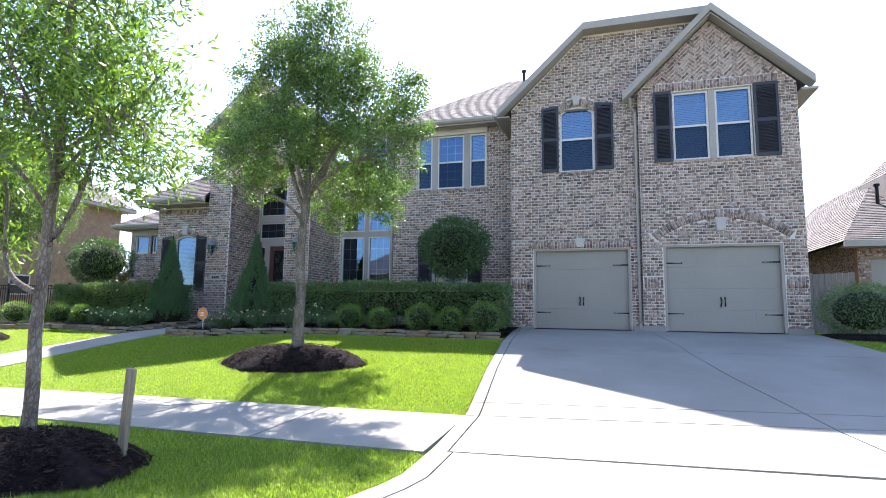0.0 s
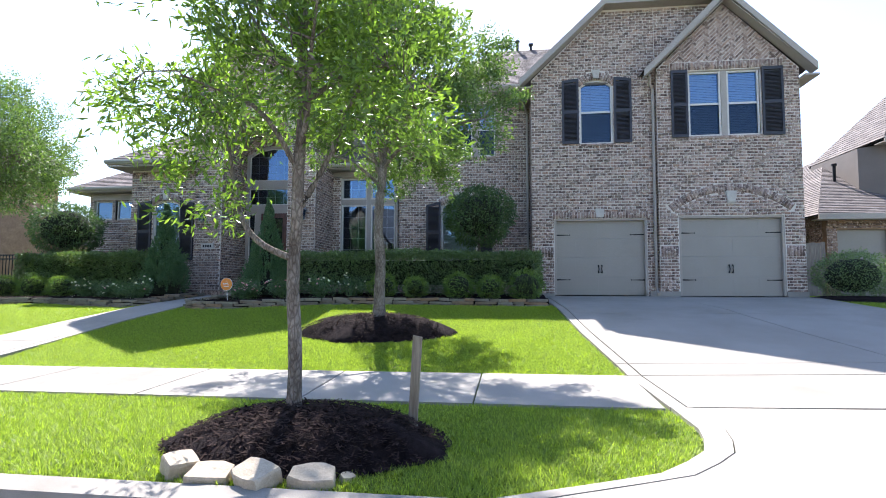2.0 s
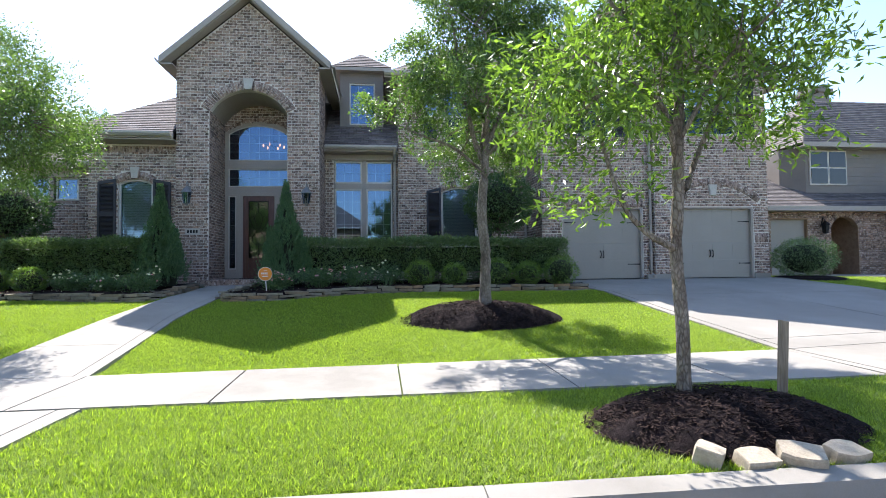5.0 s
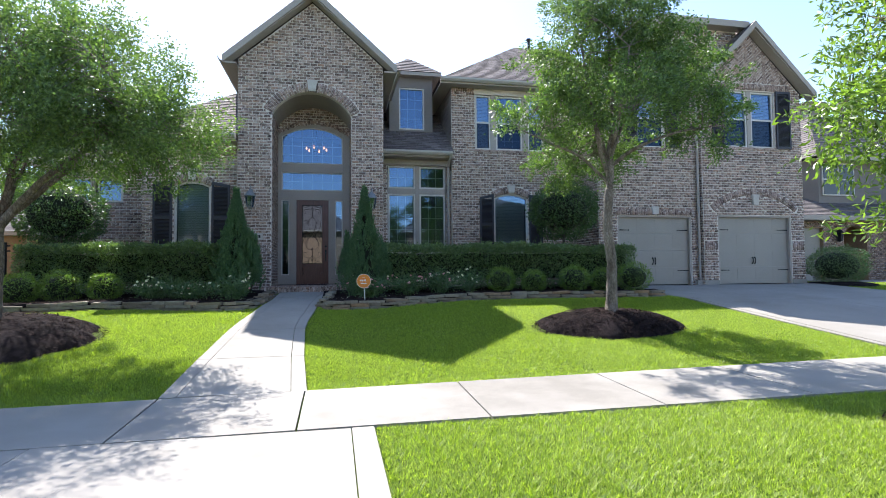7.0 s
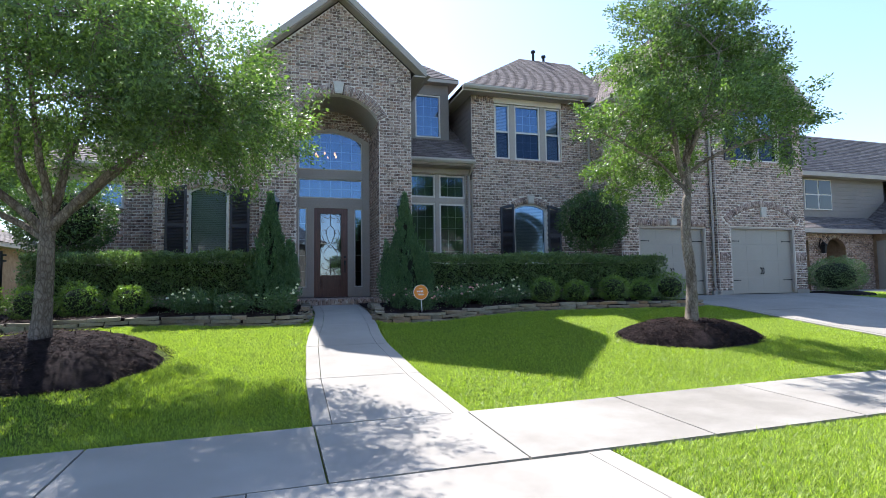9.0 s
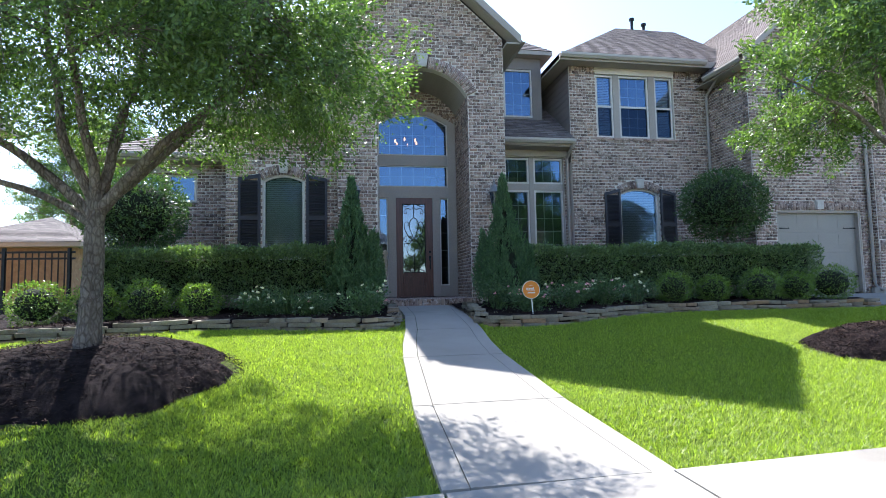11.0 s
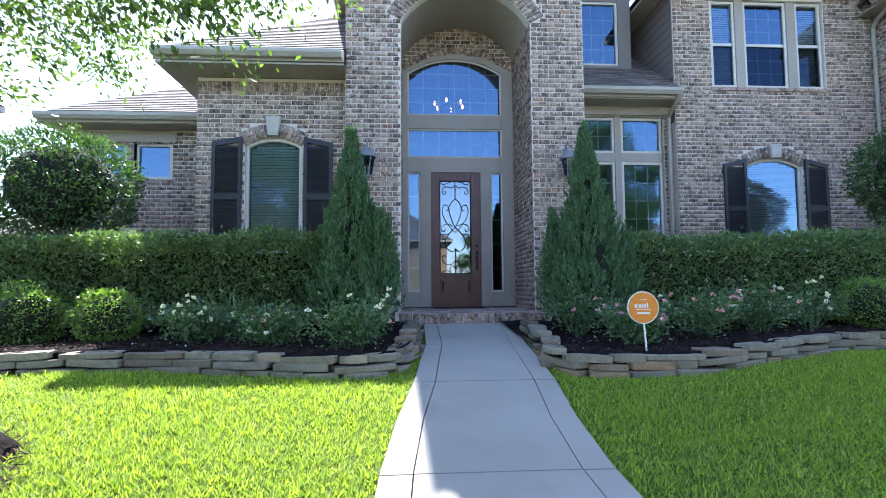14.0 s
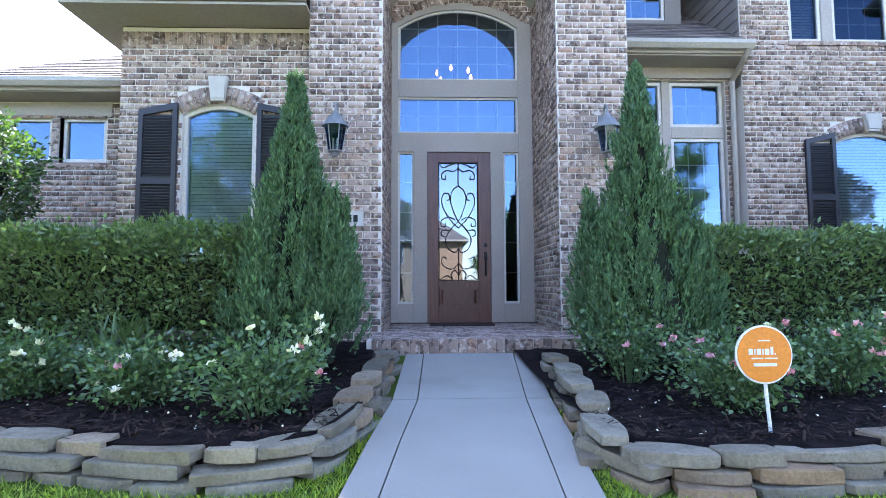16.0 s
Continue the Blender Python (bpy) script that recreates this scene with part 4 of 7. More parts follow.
wall_g = Wall("wall", "y", LY, -1, R0 + 0.01, 3.0, 7.25, gl_top, thick=0.15)
wall_g.bricks()
side_l = Wall("wall", "x", -1.87, -1, LY + 0.02, 17.5, GZ - 0.2, 7.35, thick=0.2)
side_l.bricks()
step = Wall("wall", "x", R0 - 0.004, -1, RY + 0.015, LY - 0.004, GZ - 0.2, 7.3, thick=0.05)
step.bricks()
side_r = Wall("wall", "x", R1, 1, RY + 0.02, 24, GZ - 0.2, 7.3, thick=0.2)
side_r.bricks()
# ---- middle block
MY = 16.0
aw2 = arch_top(-4.64, -3.52, 4.04, 0.16)
uw = (-5.24, -2.92, 5.58, 7.36)
wall_m = Wall("wall", "y", MY, -1, -6.0, -1.88, GZ - 0.2, 7.58, holes=[(-4.64, -3.52, 2.2, aw2[0]), uw],
              bands=[arch_band(-4.64, -3.52, 4.04, 0.16, 0.24), box_band(-6.1, -1.8, 7.37, 7.6)])
wall_m.bricks()
wall_m.arch(-4.64, -3.52, 4.04, 0.16, 0.22)
wall_m.keystone(-4.08, 4.20, 4.46, 0.08, 0.13)
wall_m.row_of_soldiers(-6.0, -5.26, 7.385, 7.57)
wall_m.row_of_soldiers(-2.9, -1.9, 7.385, 7.57)
# ---- living-room recess
VY = 16.2
lwh = (-8.0, -6.16, 2.3, 5.05)
wall_v = Wall("wall", "y", VY, -1, -8.5, -6.0, GZ - 0.2, 5.25, holes=[lwh])
wall_v.bricks()
# ---- entry tower
EY = 14.6
E0, E1 = -12.12, -8.27
ent = arch_top(-11.25, -9.14, 6.05, 0.62)
wall_e = Wall("wall", "y", EY, -1, E0, E1, GZ - 0.2, gable(-10.19, 1.93, 7.46, 9.15), thick=0.2, breaks=(-10.19,),
              holes=[(-11.25, -9.14, 1.0, ent[0])], bands=[arch_band(-11.25, -9.14, 6.05, 0.62, 0.27)])
wall_e.bricks(single=lambda u, z: z < 4.1)
wall_e.arch(-11.25, -9.14, 6.05, 0.62, 0.26)
wall_e.keystone(-10.2, 6.68, 6.99, 0.09, 0.14)
for nm, at, sd in (("in", -11.25, 1), ("in", -9.14, -1)):
    w = Wall("wall", "x", at, sd, EY + 0.02, 16.1, GZ, 6.7, thick=0.3)
    w.bricks()
for at, sd, y1 in ((E1, 1, VY), (E0, -1, 17.0)):
    w = Wall("wall", "x", at, sd, EY + 0.02, y1, GZ - 0.2, 7.3, thick=0.2)
    w.bricks()
wall_back = Wall("wall", "y", 16.1, -1, -11.25, -9.14, 5.9, 7.0, holes=[(-11.2, -9.2, 5.0, arch_top(-11.2, -9.2, 5.85, 0.33)[0])], thick=0.15)
wall_back.bricks()
wall_back.arch(-11.2, -9.2, 5.85, 0.33, 0.11)
vault = MB()
us = np.linspace(-11.25, -9.14, 17)
for a, b in zip(us, us[1:]):
    za, zb = float(ent[0](a)), float(ent[0](b))
    vault.hexa([(a, EY + 0.2, za + 0.002), (b, EY + 0.2, zb + 0.002), (b, 16.1, zb + 0.002), (a, 16.1, za + 0.002), (a, EY + 0.2, za + 0.1), (b, EY + 0.2, zb + 0.1), (b, 16.1, zb + 0.1), (a, 16.1, za + 0.1)])
part("porch_vault", welded(vault), M_TRIM, house, "taupe painted porch ceiling")
# ---- left wing
WY = 14.95
aw3 = arch_top(-13.76, -12.86, 4.06, 0.14)
wall_w = Wall("wall", "y", WY, -1, -14.53, E0, GZ - 0.2, 5.18, holes=[(-13.76, -12.86, 2.2, aw3[0])], bands=[arch_band(-13.76, -12.86, 4.06, 0.14, 0.24), box_band(-14.6, -12.0, 4.95, 5.2)])
wall_w.bricks()
wall_w.arch(-13.76, -12.86, 4.06, 0.14, 0.22)
wall_w.keystone(-13.31, 4.22, 4.53, 0.08, 0.12)
wall_w.row_of_soldiers(-14.53, E0, 4.955, 5.12)
side_w = Wall("wall", "x", -14.53, -1, WY + 0.02, 16.3, GZ - 0.2, 5.1, thick=0.2)
side_w.bricks()
FY = 16.3
wall_f = Wall("wall", "y", FY, -1, -17.15, -14.53, GZ - 0.2, 4.72, holes=[(-16.98, -16.28, 3.76, 4.46), (-16.16, -15.48, 3.76, 4.46)])
wall_f.bricks()
# unseen back and far walls, added to close the house against the sun
back = MB()
back.box(-17.15, 5.11, 26.0, 26.2, 1.0, 7.4)
back.box(-17.15, -16.95, 16.5, 26.0, 1.0, 4.7)
part("back_wall", back, M_MORTAR, house)
floor_in = MB()
floor_in.box(-17.0, 5.0, 16.35, 26, 1.0, 1.38)
floor_in.box(-1.8, 5.0, 14.75, 16.35, 1.0, 1.25)
floor_in.box(-11.2, -9.2, 16.16, 16.36, 1.0, 1.38)
part("inner_floor", floor_in, M_ROOM, house)
# ---- concrete footing shown under the garage brick
for a, b, y in ((1.23, 1.99, 14.21), (4.62, 5.14, 14.21)):
    trim_box("footing", a, b, y, y + 0.1, 1.15, 1.40, M_CONC2)
trim_box("footing", -1.9, -1.27, 14.425, 14.5, 1.15, 1.33, M_CONC2)

# ---- roofs
EV = 0.32
# right gable roof running back
GAX, GAZ, GAK = 3.25, 9.47, 0.995
for sgn in (-1, 1):
    ex = GAX + sgn * 2.15
    ez = GAZ - 2.15 * GAK
    roof_plane((ex, RY - EV, ez), (ex, 22.0, ez), (GAX, 22.0, GAZ), (GAX, RY - EV, GAZ))
    rake((GAX, RY - EV - 0.05, GAZ), (ex, RY - EV - 0.05, ez))
    sof = MB()
    sof.hexa([(GAX, RY - EV, GAZ - 0.26), (ex, RY - EV, ez - 0.2), (ex, RY, ez - 0.2), (GAX, RY, GAZ - 0.26), (GAX, RY - EV, GAZ - 0.23), (ex, RY - EV, ez - 0.17), (ex, RY, ez - 0.17), (GAX, RY, GAZ - 0.23)])
    part("soffit", sof, M_TRIM, house)
sr = MB()
sr.box(5.11, 5.46, RY - EV, 22, 7.0, 7.05)
part("soffit", sr, M_TRIM, house)
# clipped gable of the left garage bay
GXL, GZL, GXC, GZC = -2.22, 7.29, 0.15, 9.52
roof_plane((GXL, LY - EV, GZL), (GXL, 22, GZL), (GXC, 22, GZC), (GXC, LY - EV, GZC))
roof_plane((GXC, LY - EV, GZC), (3.22, LY - EV, GZC), (2.3, 16.2, 10.3), (0.9, 16.2, 10.3))
roof_plane((4.4, LY - EV + 0.3, 8.2), (4.4, 22, 8.2), (2.3, 22, 10.3), (2.3, 16.2, 10.3))
rake((GXL, LY - EV - 0.05, GZL), (GXC, LY - EV - 0.05, GZC))
rake((GXC, LY - EV - 0.05, GZC), (3.22, LY - EV - 0.05, GZC))
sof = MB()
sof.hexa([(GXL, LY - EV, GZL - 0.2), (GXC, LY - EV, GZC - 0.2), (GXC, LY, GZC - 0.2), (GXL, LY, GZL - 0.2), (GXL, LY - EV, GZL - 0.17), (GXC, LY - EV, GZC - 0.17), (GXC, LY, GZC - 0.17), (GXL, LY, GZL - 0.17)])
sof.box(GXC, 3.2, LY - EV, LY, GZC - 0.20, GZC - 0.17)
sof.box(GXL, -1.87, LY - EV, 16.0, 7.06, 7.09)
part("soffit", sof, M_TRIM, house)
gutter(LY - EV, 15.55, GXL, 7.10, axis="y")
roof_plane((GXC, 22, GZC), (GXC, LY - EV, GZC), (0.9, 16.2, 10.3), (0.9, 22, 10.3))
# middle hip roof
me_y, me_z = MY - 0.42, 7.66
roof_plane((-6.42, me_y, me_z), (-0.6, me_y, me_z), (-0.6, 19.25, 10.4), (-2.75, 19.25, 10.4))
roof_plane((-6.42, 23.0, me_z), (-6.42, me_y, me_z), (-2.75, 19.25, 10.4), (-2.75, 23.0, 10.4))
roof_plane((-0.6, 26.0, me_z), (-6.42, 26.0, me_z), (-2.75, 19.25, 10.4), (-0.6, 19.25, 10.4))
ms = MB()
ms.box(-6.40, -1.88, me_y + 0.02, MY, me_z - 0.13, me_z - 0.09)
ms.box(-6.40, -6.0, MY, 22, me_z - 0.13, me_z - 0.09)
part("soffit", ms, M_TRIM, house)
rake((-6.42, me_y - 0.01, me_z + 0.02), (-1.9, me_y - 0.01, me_z + 0.02), h=0.17)
gutter(-6.42, -2.2, me_y - 0.01, me_z - 0.1)
# siding flank of the middle block above the low roof
sd = MB()
z = 4.9
while z < 7.5:
    sd.hexa([(-6.022, MY + 0.03, z), (-6.0, MY + 0.03, z), (-6.0, 20, z), (-6.022, 20, z), (-6.008, MY + 0.03, z + 0.175), (-6.0, MY + 0.03, z + 0.175), (-6.0, 20, z + 0.175), (-6.008, 20, z + 0.175)])
    z += 0.175
part("siding", sd, M_SIDING, house, "taupe lap siding")
flank = MB()
flank.box(-5.998, -5.8, MY + 0.22, 20, 1.2, 7.55)
part("wall", flank, M_SIDING, house)
# low roof over the living room, with its dormer
roof_plane((-8.27, 15.66, 5.40), (-6.0, 15.66, 5.40), (-6.0, 18.4, 7.35), (-8.27, 18.4, 7.35))
rake((-8.25, 15.66, 5.40), (-6.05, 15.66, 5.40), h=0.16)
ls = MB()
ls.box(-8.25, -6.0, 15.70, VY, 5.22, 5.25)
part("soffit", ls, M_TRIM, house)
gutter(-8.2, -6.06, 15.655, 5.28)
trim_box("frieze_board", -8.25, -6.02, 16.13, 16.18, 5.06, 5.22)
dorm = MB()
dorm.box(-7.86, -6.44, 16.92, 17.0, 5.95, 6.37)
dorm.box(-7.86, -6.44, 16.92, 17.0, 7.76, 8.16)
dorm.box(-7.86, -7.55, 16.92, 17.0, 6.37, 7.76)
dorm.box(-6.71, -6.44, 16.92, 17.0, 6.37, 7.76)
dorm.box(-7.86, -7.78, 17.0, 20, 5.95, 8.16)
dorm.box(-6.52, -6.44, 17.0, 20, 5.95, 8.16)
part("dormer_wall", dorm, M_SIDING, house, "taupe dormer walls")
DX0, DX1, DY = -8.12, -6.18, 16.66
roof_plane((DX0, DY, 8.22), (DX1, DY, 8.22), (-7.15, 17.55, 8.98), (-7.15, 17.55, 8.98))
roof_plane((DX1, DY, 8.22), (DX1, 20, 8.22), (-7.15, 20, 8.98), (-7.15, 17.55, 8.98))
roof_plane((DX0, 20, 8.22), (DX0, DY, 8.22), (-7.15, 17.55, 8.98), (-7.15, 20, 8.98))
de = MB()
de.box(DX0, DX1, DY - 0.01, 20, 8.09, 8.2)
part("dormer_eave", de, M_TRIM, house)
# entry gable roof
EX, EA = -10.19, 9.43
for sgn in (-1, 1):
    ex, ez = EX + sgn * 2.27, EA - 2.27 * 0.885
    roof_plane((ex, EY - EV, ez), (ex, 21.0, ez), (EX, 21.0, EA), (EX, EY - EV, EA))
    rake((EX, EY - EV - 0.05, EA), (ex, EY - EV - 0.05, ez))
    sof = MB()
    sof.hexa([(EX, EY - EV, EA - 0.24), (ex, EY - EV, ez - 0.2), (ex, EY, ez - 0.2), (EX, EY, EA - 0.24), (EX, EY - EV, EA - 0.21), (ex, EY - EV, ez - 0.17), (ex, EY, ez - 0.17), (EX, EY, EA - 0.21)])
    sof.box(min(ex, EX + sgn * 1.93), max(ex, EX + sgn * 1.93), EY - EV, 20, ez - 0.2, ez - 0.16)
    part("soffit", sof, M_TRIM, house)
    gutter(EY - EV, 20, ex - (0.0 if sgn < 0 else -0.125), ez - 0.14, axis="y")
# left wing hip
lz = 5.40
roof_plane((-14.98, 14.36, lz), (-12.12, 14.36, lz), (-12.12, 17.33, 7.58), (-12.12, 17.33, 7.58))
roof_plane((-14.98, 22, lz), (-14.98, 14.36, lz), (-12.12, 17.33, 7.58), (-12.12, 22, 7.58))
roof_plane((-12.12, 26, lz), (-14.98, 26, lz), (-12.12, 22, 7.58), (-12.12, 22, 7.58))
rake((-14.98, 14.35, lz), (-12.12, 14.35, lz), h=0.17)
gutter(-14.98, -12.15, 14.345, lz - 0.13)
ws = MB()
ws.box(-14.96, -12.12, 14.38, WY, 5.19, 5.22)
ws.box(-14.96, -14.53, WY, 22, 5.19, 5.22)
part("soffit", ws, M_TRIM, house)
roof_plane((-17.6, 15.85, 4.86), (-14.5, 15.85, 4.86), (-14.5, 18.95, 6.88), (-14.5, 18.95, 6.88))
roof_plane((-17.6, 24, 4.86), (-17.6, 15.85, 4.86), (-14.5, 18.95, 6.88), (-14.5, 24, 6.88))
rake((-17.6, 15.84, 4.86), (-14.55, 15.84, 4.86), h=0.17)
gutter(-17.6, -14.55, 15.835, 4.73)
ws = MB()
ws.box(-17.58, -14.53, 15.87, FY, 4.68, 4.71)
ws.box(-17.58, -17.15, FY, 24, 4.68, 4.71)
part("soffit", ws, M_TRIM, house)
# unseen flat deck, added to close the roofs against sun over the rear rooms
deck = MB()
deck.box(-17.0, -12.1, 17.0, 26, 4.6, 4.65)
deck.box(-12.1, -8.2, 17.5, 26, 7.2, 7.25)
deck.box(-8.3, -6.0, 17.2, 26, 5.9, 5.95)
deck.box(-6.0, 5.0, 16.2, 26, 7.4, 7.45)
deck.box(-1.8, 5.0, 14.5, 16.2, 7.2, 7.25)
part("attic_deck", deck, M_ROOM, house)
for x, y, z0, z1 in ((-2.2, 19.2, 10.2, 10.68), (-1.7, 19.3, 10.2, 10.58)):
    vents = MB()
    vents.tube([(x, y, z0), (x, y, z1)], 0.05, 10)
    vents.tube([(x, y, z1), (x, y, z1 + 0.07)], 0.09, 10)
    part("roof_vent", vents, M_IRON, house, "dark metal roof vent pipe")

# ---- windows and shutters
for a, b in ((2.32, 3.16), (3.31, 4.13)):
    window("window", a, b, 5.56, 7.34, RY, cols=3, rows=3)
trim_box("mullion", 3.16, 3.31, RY + 0.03, RY + 0.14, 5.53, 7.36)
trim_box("window_head", 2.28, 4.17, RY + 0.02, RY + 0.15, 7.342, 7.375)
trim_box("window_sill", 2.28, 4.17, RY - 0.035, RY + 0.13, 5.49, 5.55, M_BRICK)
shutter(1.86, 2.29, RY, 5.53, 7.38)
shutter(4.17, 4.70, RY, 5.53, 7.38)
window("window", -0.53, 0.37, 5.49, 7.32, LY, rise=0.2, cols=3, rows=3)
shutter(-1.02, -0.56, LY, 5.5, 7.36, slope=0.12)
shutter(0.40, 0.87, LY, 5.5, 7.36, slope=-0.12)
trim_box("window_sill", -0.56, 0.40, LY - 0.035, LY + 0.13, 5.44, 5.488, M_BRICK)
for a, b in ((-5.22, -4.72), (-4.54, -3.66), (-3.47, -2.94)):
    window("window", a, b, 5.60, 7.34, MY, cols=2 if b - a < 0.7 else 3, rows=3, blinds=(b - a < 0.7))
for a, b in ((-4.72, -4.54), (-3.66, -3.47)):
    trim_box("mullion", a, b, MY + 0.03, MY + 0.14, 5.58, 7.36)
trim_box("window_sill", -5.28, -2.88, MY - 0.035, MY + 0.13, 5.52, 5.582, M_BRICK)
window("window", -4.64, -3.52, 2.3, 4.20, MY, rise=0.16, cols=1, rows=1, split=0.0, label="arched window with closed blinds")
shutter(-5.12, -4.67, MY, 2.3, 4.18, slope=0.25)
shutter(-3.49, -3.04, MY, 2.3, 4.18, slope=-0.25)
for a, b in ((-7.98, -7.13), (-7.0, -6.18)):
    window("window", a, b, 4.33, 5.03, VY, cols=3, rows=2, split=0.0, blinds=False, depth=2.5, room=False)
    window("window", a, b, 2.3, 4.16, VY, cols=3, rows=5, split=0.0, blinds=False, depth=2.5, room=False)
trim_box("mullion", -7.13, -7.0, VY + 0.03, VY + 0.14, 2.3, 5.05)
trim_box("transom_bar", -7.98, -7.13, VY + 0.03, VY + 0.14, 4.16, 4.33)
trim_box("transom_bar", -7.0, -6.18, VY + 0.03, VY + 0.14, 4.16, 4.33)
# living-room box with dark walls, added so the glass looks into gloom
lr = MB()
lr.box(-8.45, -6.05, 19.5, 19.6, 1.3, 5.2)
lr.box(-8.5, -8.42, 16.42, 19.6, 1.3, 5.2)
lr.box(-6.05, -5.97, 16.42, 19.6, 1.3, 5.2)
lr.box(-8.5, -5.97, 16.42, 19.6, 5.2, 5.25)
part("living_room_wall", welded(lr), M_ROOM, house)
window("window", -7.55, -6.71, 6.37, 7.76, 16.90, cols=3, rows=4, split=0.0, blinds=False)
window("window", -13.76, -12.86, 2.3, 4.20, WY, rise=0.14, cols=1, rows=1, split=0.0, label="arched window with closed blinds")
shutter(-14.27, -13.80, WY, 2.3, 4.20, slope=0.2)
shutter(-12.82, -12.36, WY, 2.3, 4.20, slope=-0.2)
for a, b in ((-16.96, -16.30), (-16.14, -15.50)):
    window("window", a, b, 3.78, 4.45, FY, cols=1, rows=1, split=0.0, blinds=False)
trim_box("mullion", -16.28, -16.16, FY - 0.01, FY + 0.1, 3.74, 4.48)
trim_box("window_head", -17.05, -15.4, FY - 0.02, FY + 0.05, 4.47, 4.66)
trim_box("window_sill", -17.0, -15.45, FY - 0.03, FY + 0.1, 3.70, 3.757, M_BRICK)

# ---- front door with sidelights and transoms
DYF = 16.1
door_frame = MB()
for a, b, c, d in ((-11.25, -11.14, 1.40, 5.0), (-9.36, -9.14, 1.40, 5.0), (-10.91, -10.71, 1.40, 3.90), (-9.78, -9.59, 1.40, 3.90),
                   (-11.14, -10.91, 1.40, 1.67), (-9.59, -9.36, 1.40, 1.67), (-11.14, -9.36, 3.90, 4.18), (-11.14, -9.36, 4.73, 4.99)):
    door_frame.bevel_box(a, b, DYF, DYF + 0.12, c, d, 0.005)
for a, b in ((-11.25, -11.14), (-9.36, -9.14)):
    door_frame.bevel_box(a, b, DYF + 0.001, DYF + 0.119, 4.992, 5.84, 0.005)
ft = arch_top(-11.25, -9.14, 5.85, 0.33)
fi = arch_top(-11.14, -9.36, 5.80, 0.28)
us = np.linspace(-11.25, -9.14, 19)
for a, b in zip(us, us[1:]):
    ca, cb = min(max(a, -11.14), -9.36), min(max(b, -11.14), -9.36)
    la = 5.0 if not (-11.14 < a < -9.36) and not (-11.14 < b < -9.36) else None
    za, zb = (float(fi[0](ca)), float(fi[0](cb))) if la is None else (la, la)
    door_frame.hexa([(a, DYF, za), (b, DYF, zb), (b, DYF + 0.12, zb), (a, DYF + 0.12, za), (a, DYF, float(ft[0](a))), (b, DYF, float(ft[0](b))), (b, DYF + 0.12, float(ft[0](b))), (a, DYF + 0.12, float(ft[0](a)))])
entry = part("door_frame", door_frame, M_TRIM, house, "taupe painted door surround with sidelights and transoms")


def pane_with_grid(x0, x1, z0, z1, cols, rows, top=None):
    y = DYF + 0.06
    e = 0.03
    fr = MB()
    fr.box(x0, x0 + e, y - 0.025, y + 0.02, z0, z1 if top is None else float(top(x0 + e)))
    fr.box(x1 - e, x1, y - 0.025, y + 0.02, z0, z1 if top is None else float(top(x1 - e)))
    fr.box(x0 + e, x1 - e, y - 0.025, y + 0.02, z0, z0 + e)
    uu = np.linspace(x0, x1, 15 if top else 2)
    for a, b in zip(uu, uu[1:]):
        za, zb = (z1, z1) if top is None else (float(top(a)), float(top(b)))
        fr.hexa([(a, y - 0.024, za - e), (b, y - 0.024, zb - e), (b, y + 0.019, zb - e), (a, y + 0.019, za - e), (a, y - 0.024, za), (b, y - 0.024, zb), (b, y + 0.019, zb), (a, y + 0.019, za)])
    part("light_frame", fr, M_SASH, entry)
    pm = MB()
    for a, b in zip(uu, uu[1:]):
        za, zb = (z1, z1) if top is None else (float(top(a)), float(top(b)))
        pm.face([(a, y, z0), (b, y, z0), (b, y, zb), (a, y, za)])
    o = part("pane", pm, M_GLASS, entry)
    o.visible_shadow = False
    gr = MB()
    for i in range(1, cols):
        u = x0 + (x1 - x0) * i / cols
        gr.box(u - 0.008, u + 0.008, y + 0.01, y + 0.018, z0, z1 if top is None else float(top(u)) - 0.01)
    for i in range(1, rows):
        zz = z0 + (z1 - z0) * i / rows
        gr.box(x0, x1, y + 0.0105, y + 0.0175, zz - 0.008, zz + 0.008)
    part("grid", gr, M_SASH, entry)


pane_with_grid(-11.14, -10.91, 1.67, 3.90, 1, 5)
pane_with_grid(-9.59, -9.36, 1.67, 3.90, 1, 5)
pane_with_grid(-11.14, -9.36, 4.18, 4.73, 6, 2)
pane_with_grid(-11.14, -9.36, 4.99, 6.07, 6, 4, top=fi[0])

leaf = MB()
yd = DYF + 0.03
for a, b, c, d in ((-10.71, -10.55, 1.41, 3.90), (-9.96, -9.78, 1.41, 3.90), (-10.55, -9.96, 3.75, 3.90), (-10.55, -9.96, 1.91, 2.0), (-10.55, -9.96, 1.41, 1.63)):
    leaf.bevel_box(a, b, yd, yd + 0.05, c, d, 0.004)
leaf.box(-10.55, -9.96, yd + 0.02, yd + 0.045, 1.63, 1.91)
leaf.bevel_box(-10.50, -10.01, yd + 0.006, yd + 0.03, 1.68, 1.86, 0.02)
for a, b, c, d in ((-10.54, -9.97, 1.87, 1.905), (-10.54, -9.97, 1.635, 1.67), (-10.54, -10.505, 1.67, 1.87), (-10.005, -9.97, 1.67, 1.87)):
    leaf.bevel_box(a, b, yd - 0.014, yd + 0.03, c, d, 0.008)
front_door = part("door", welded(leaf), M_DOORWOOD, house, "dark mahogany front door with scrolled iron over glass, closed")
dg = MB()
dg.face([(-10.55, yd + 0.03, 2.0), (-9.96, yd + 0.03, 2.0), (-9.96, yd + 0.03, 3.75), (-10.55, yd + 0.03, 3.75)])
o = part("pane", dg, M_DOORGLASS, front_door)
o.visible_shadow = False
scroll = MB()


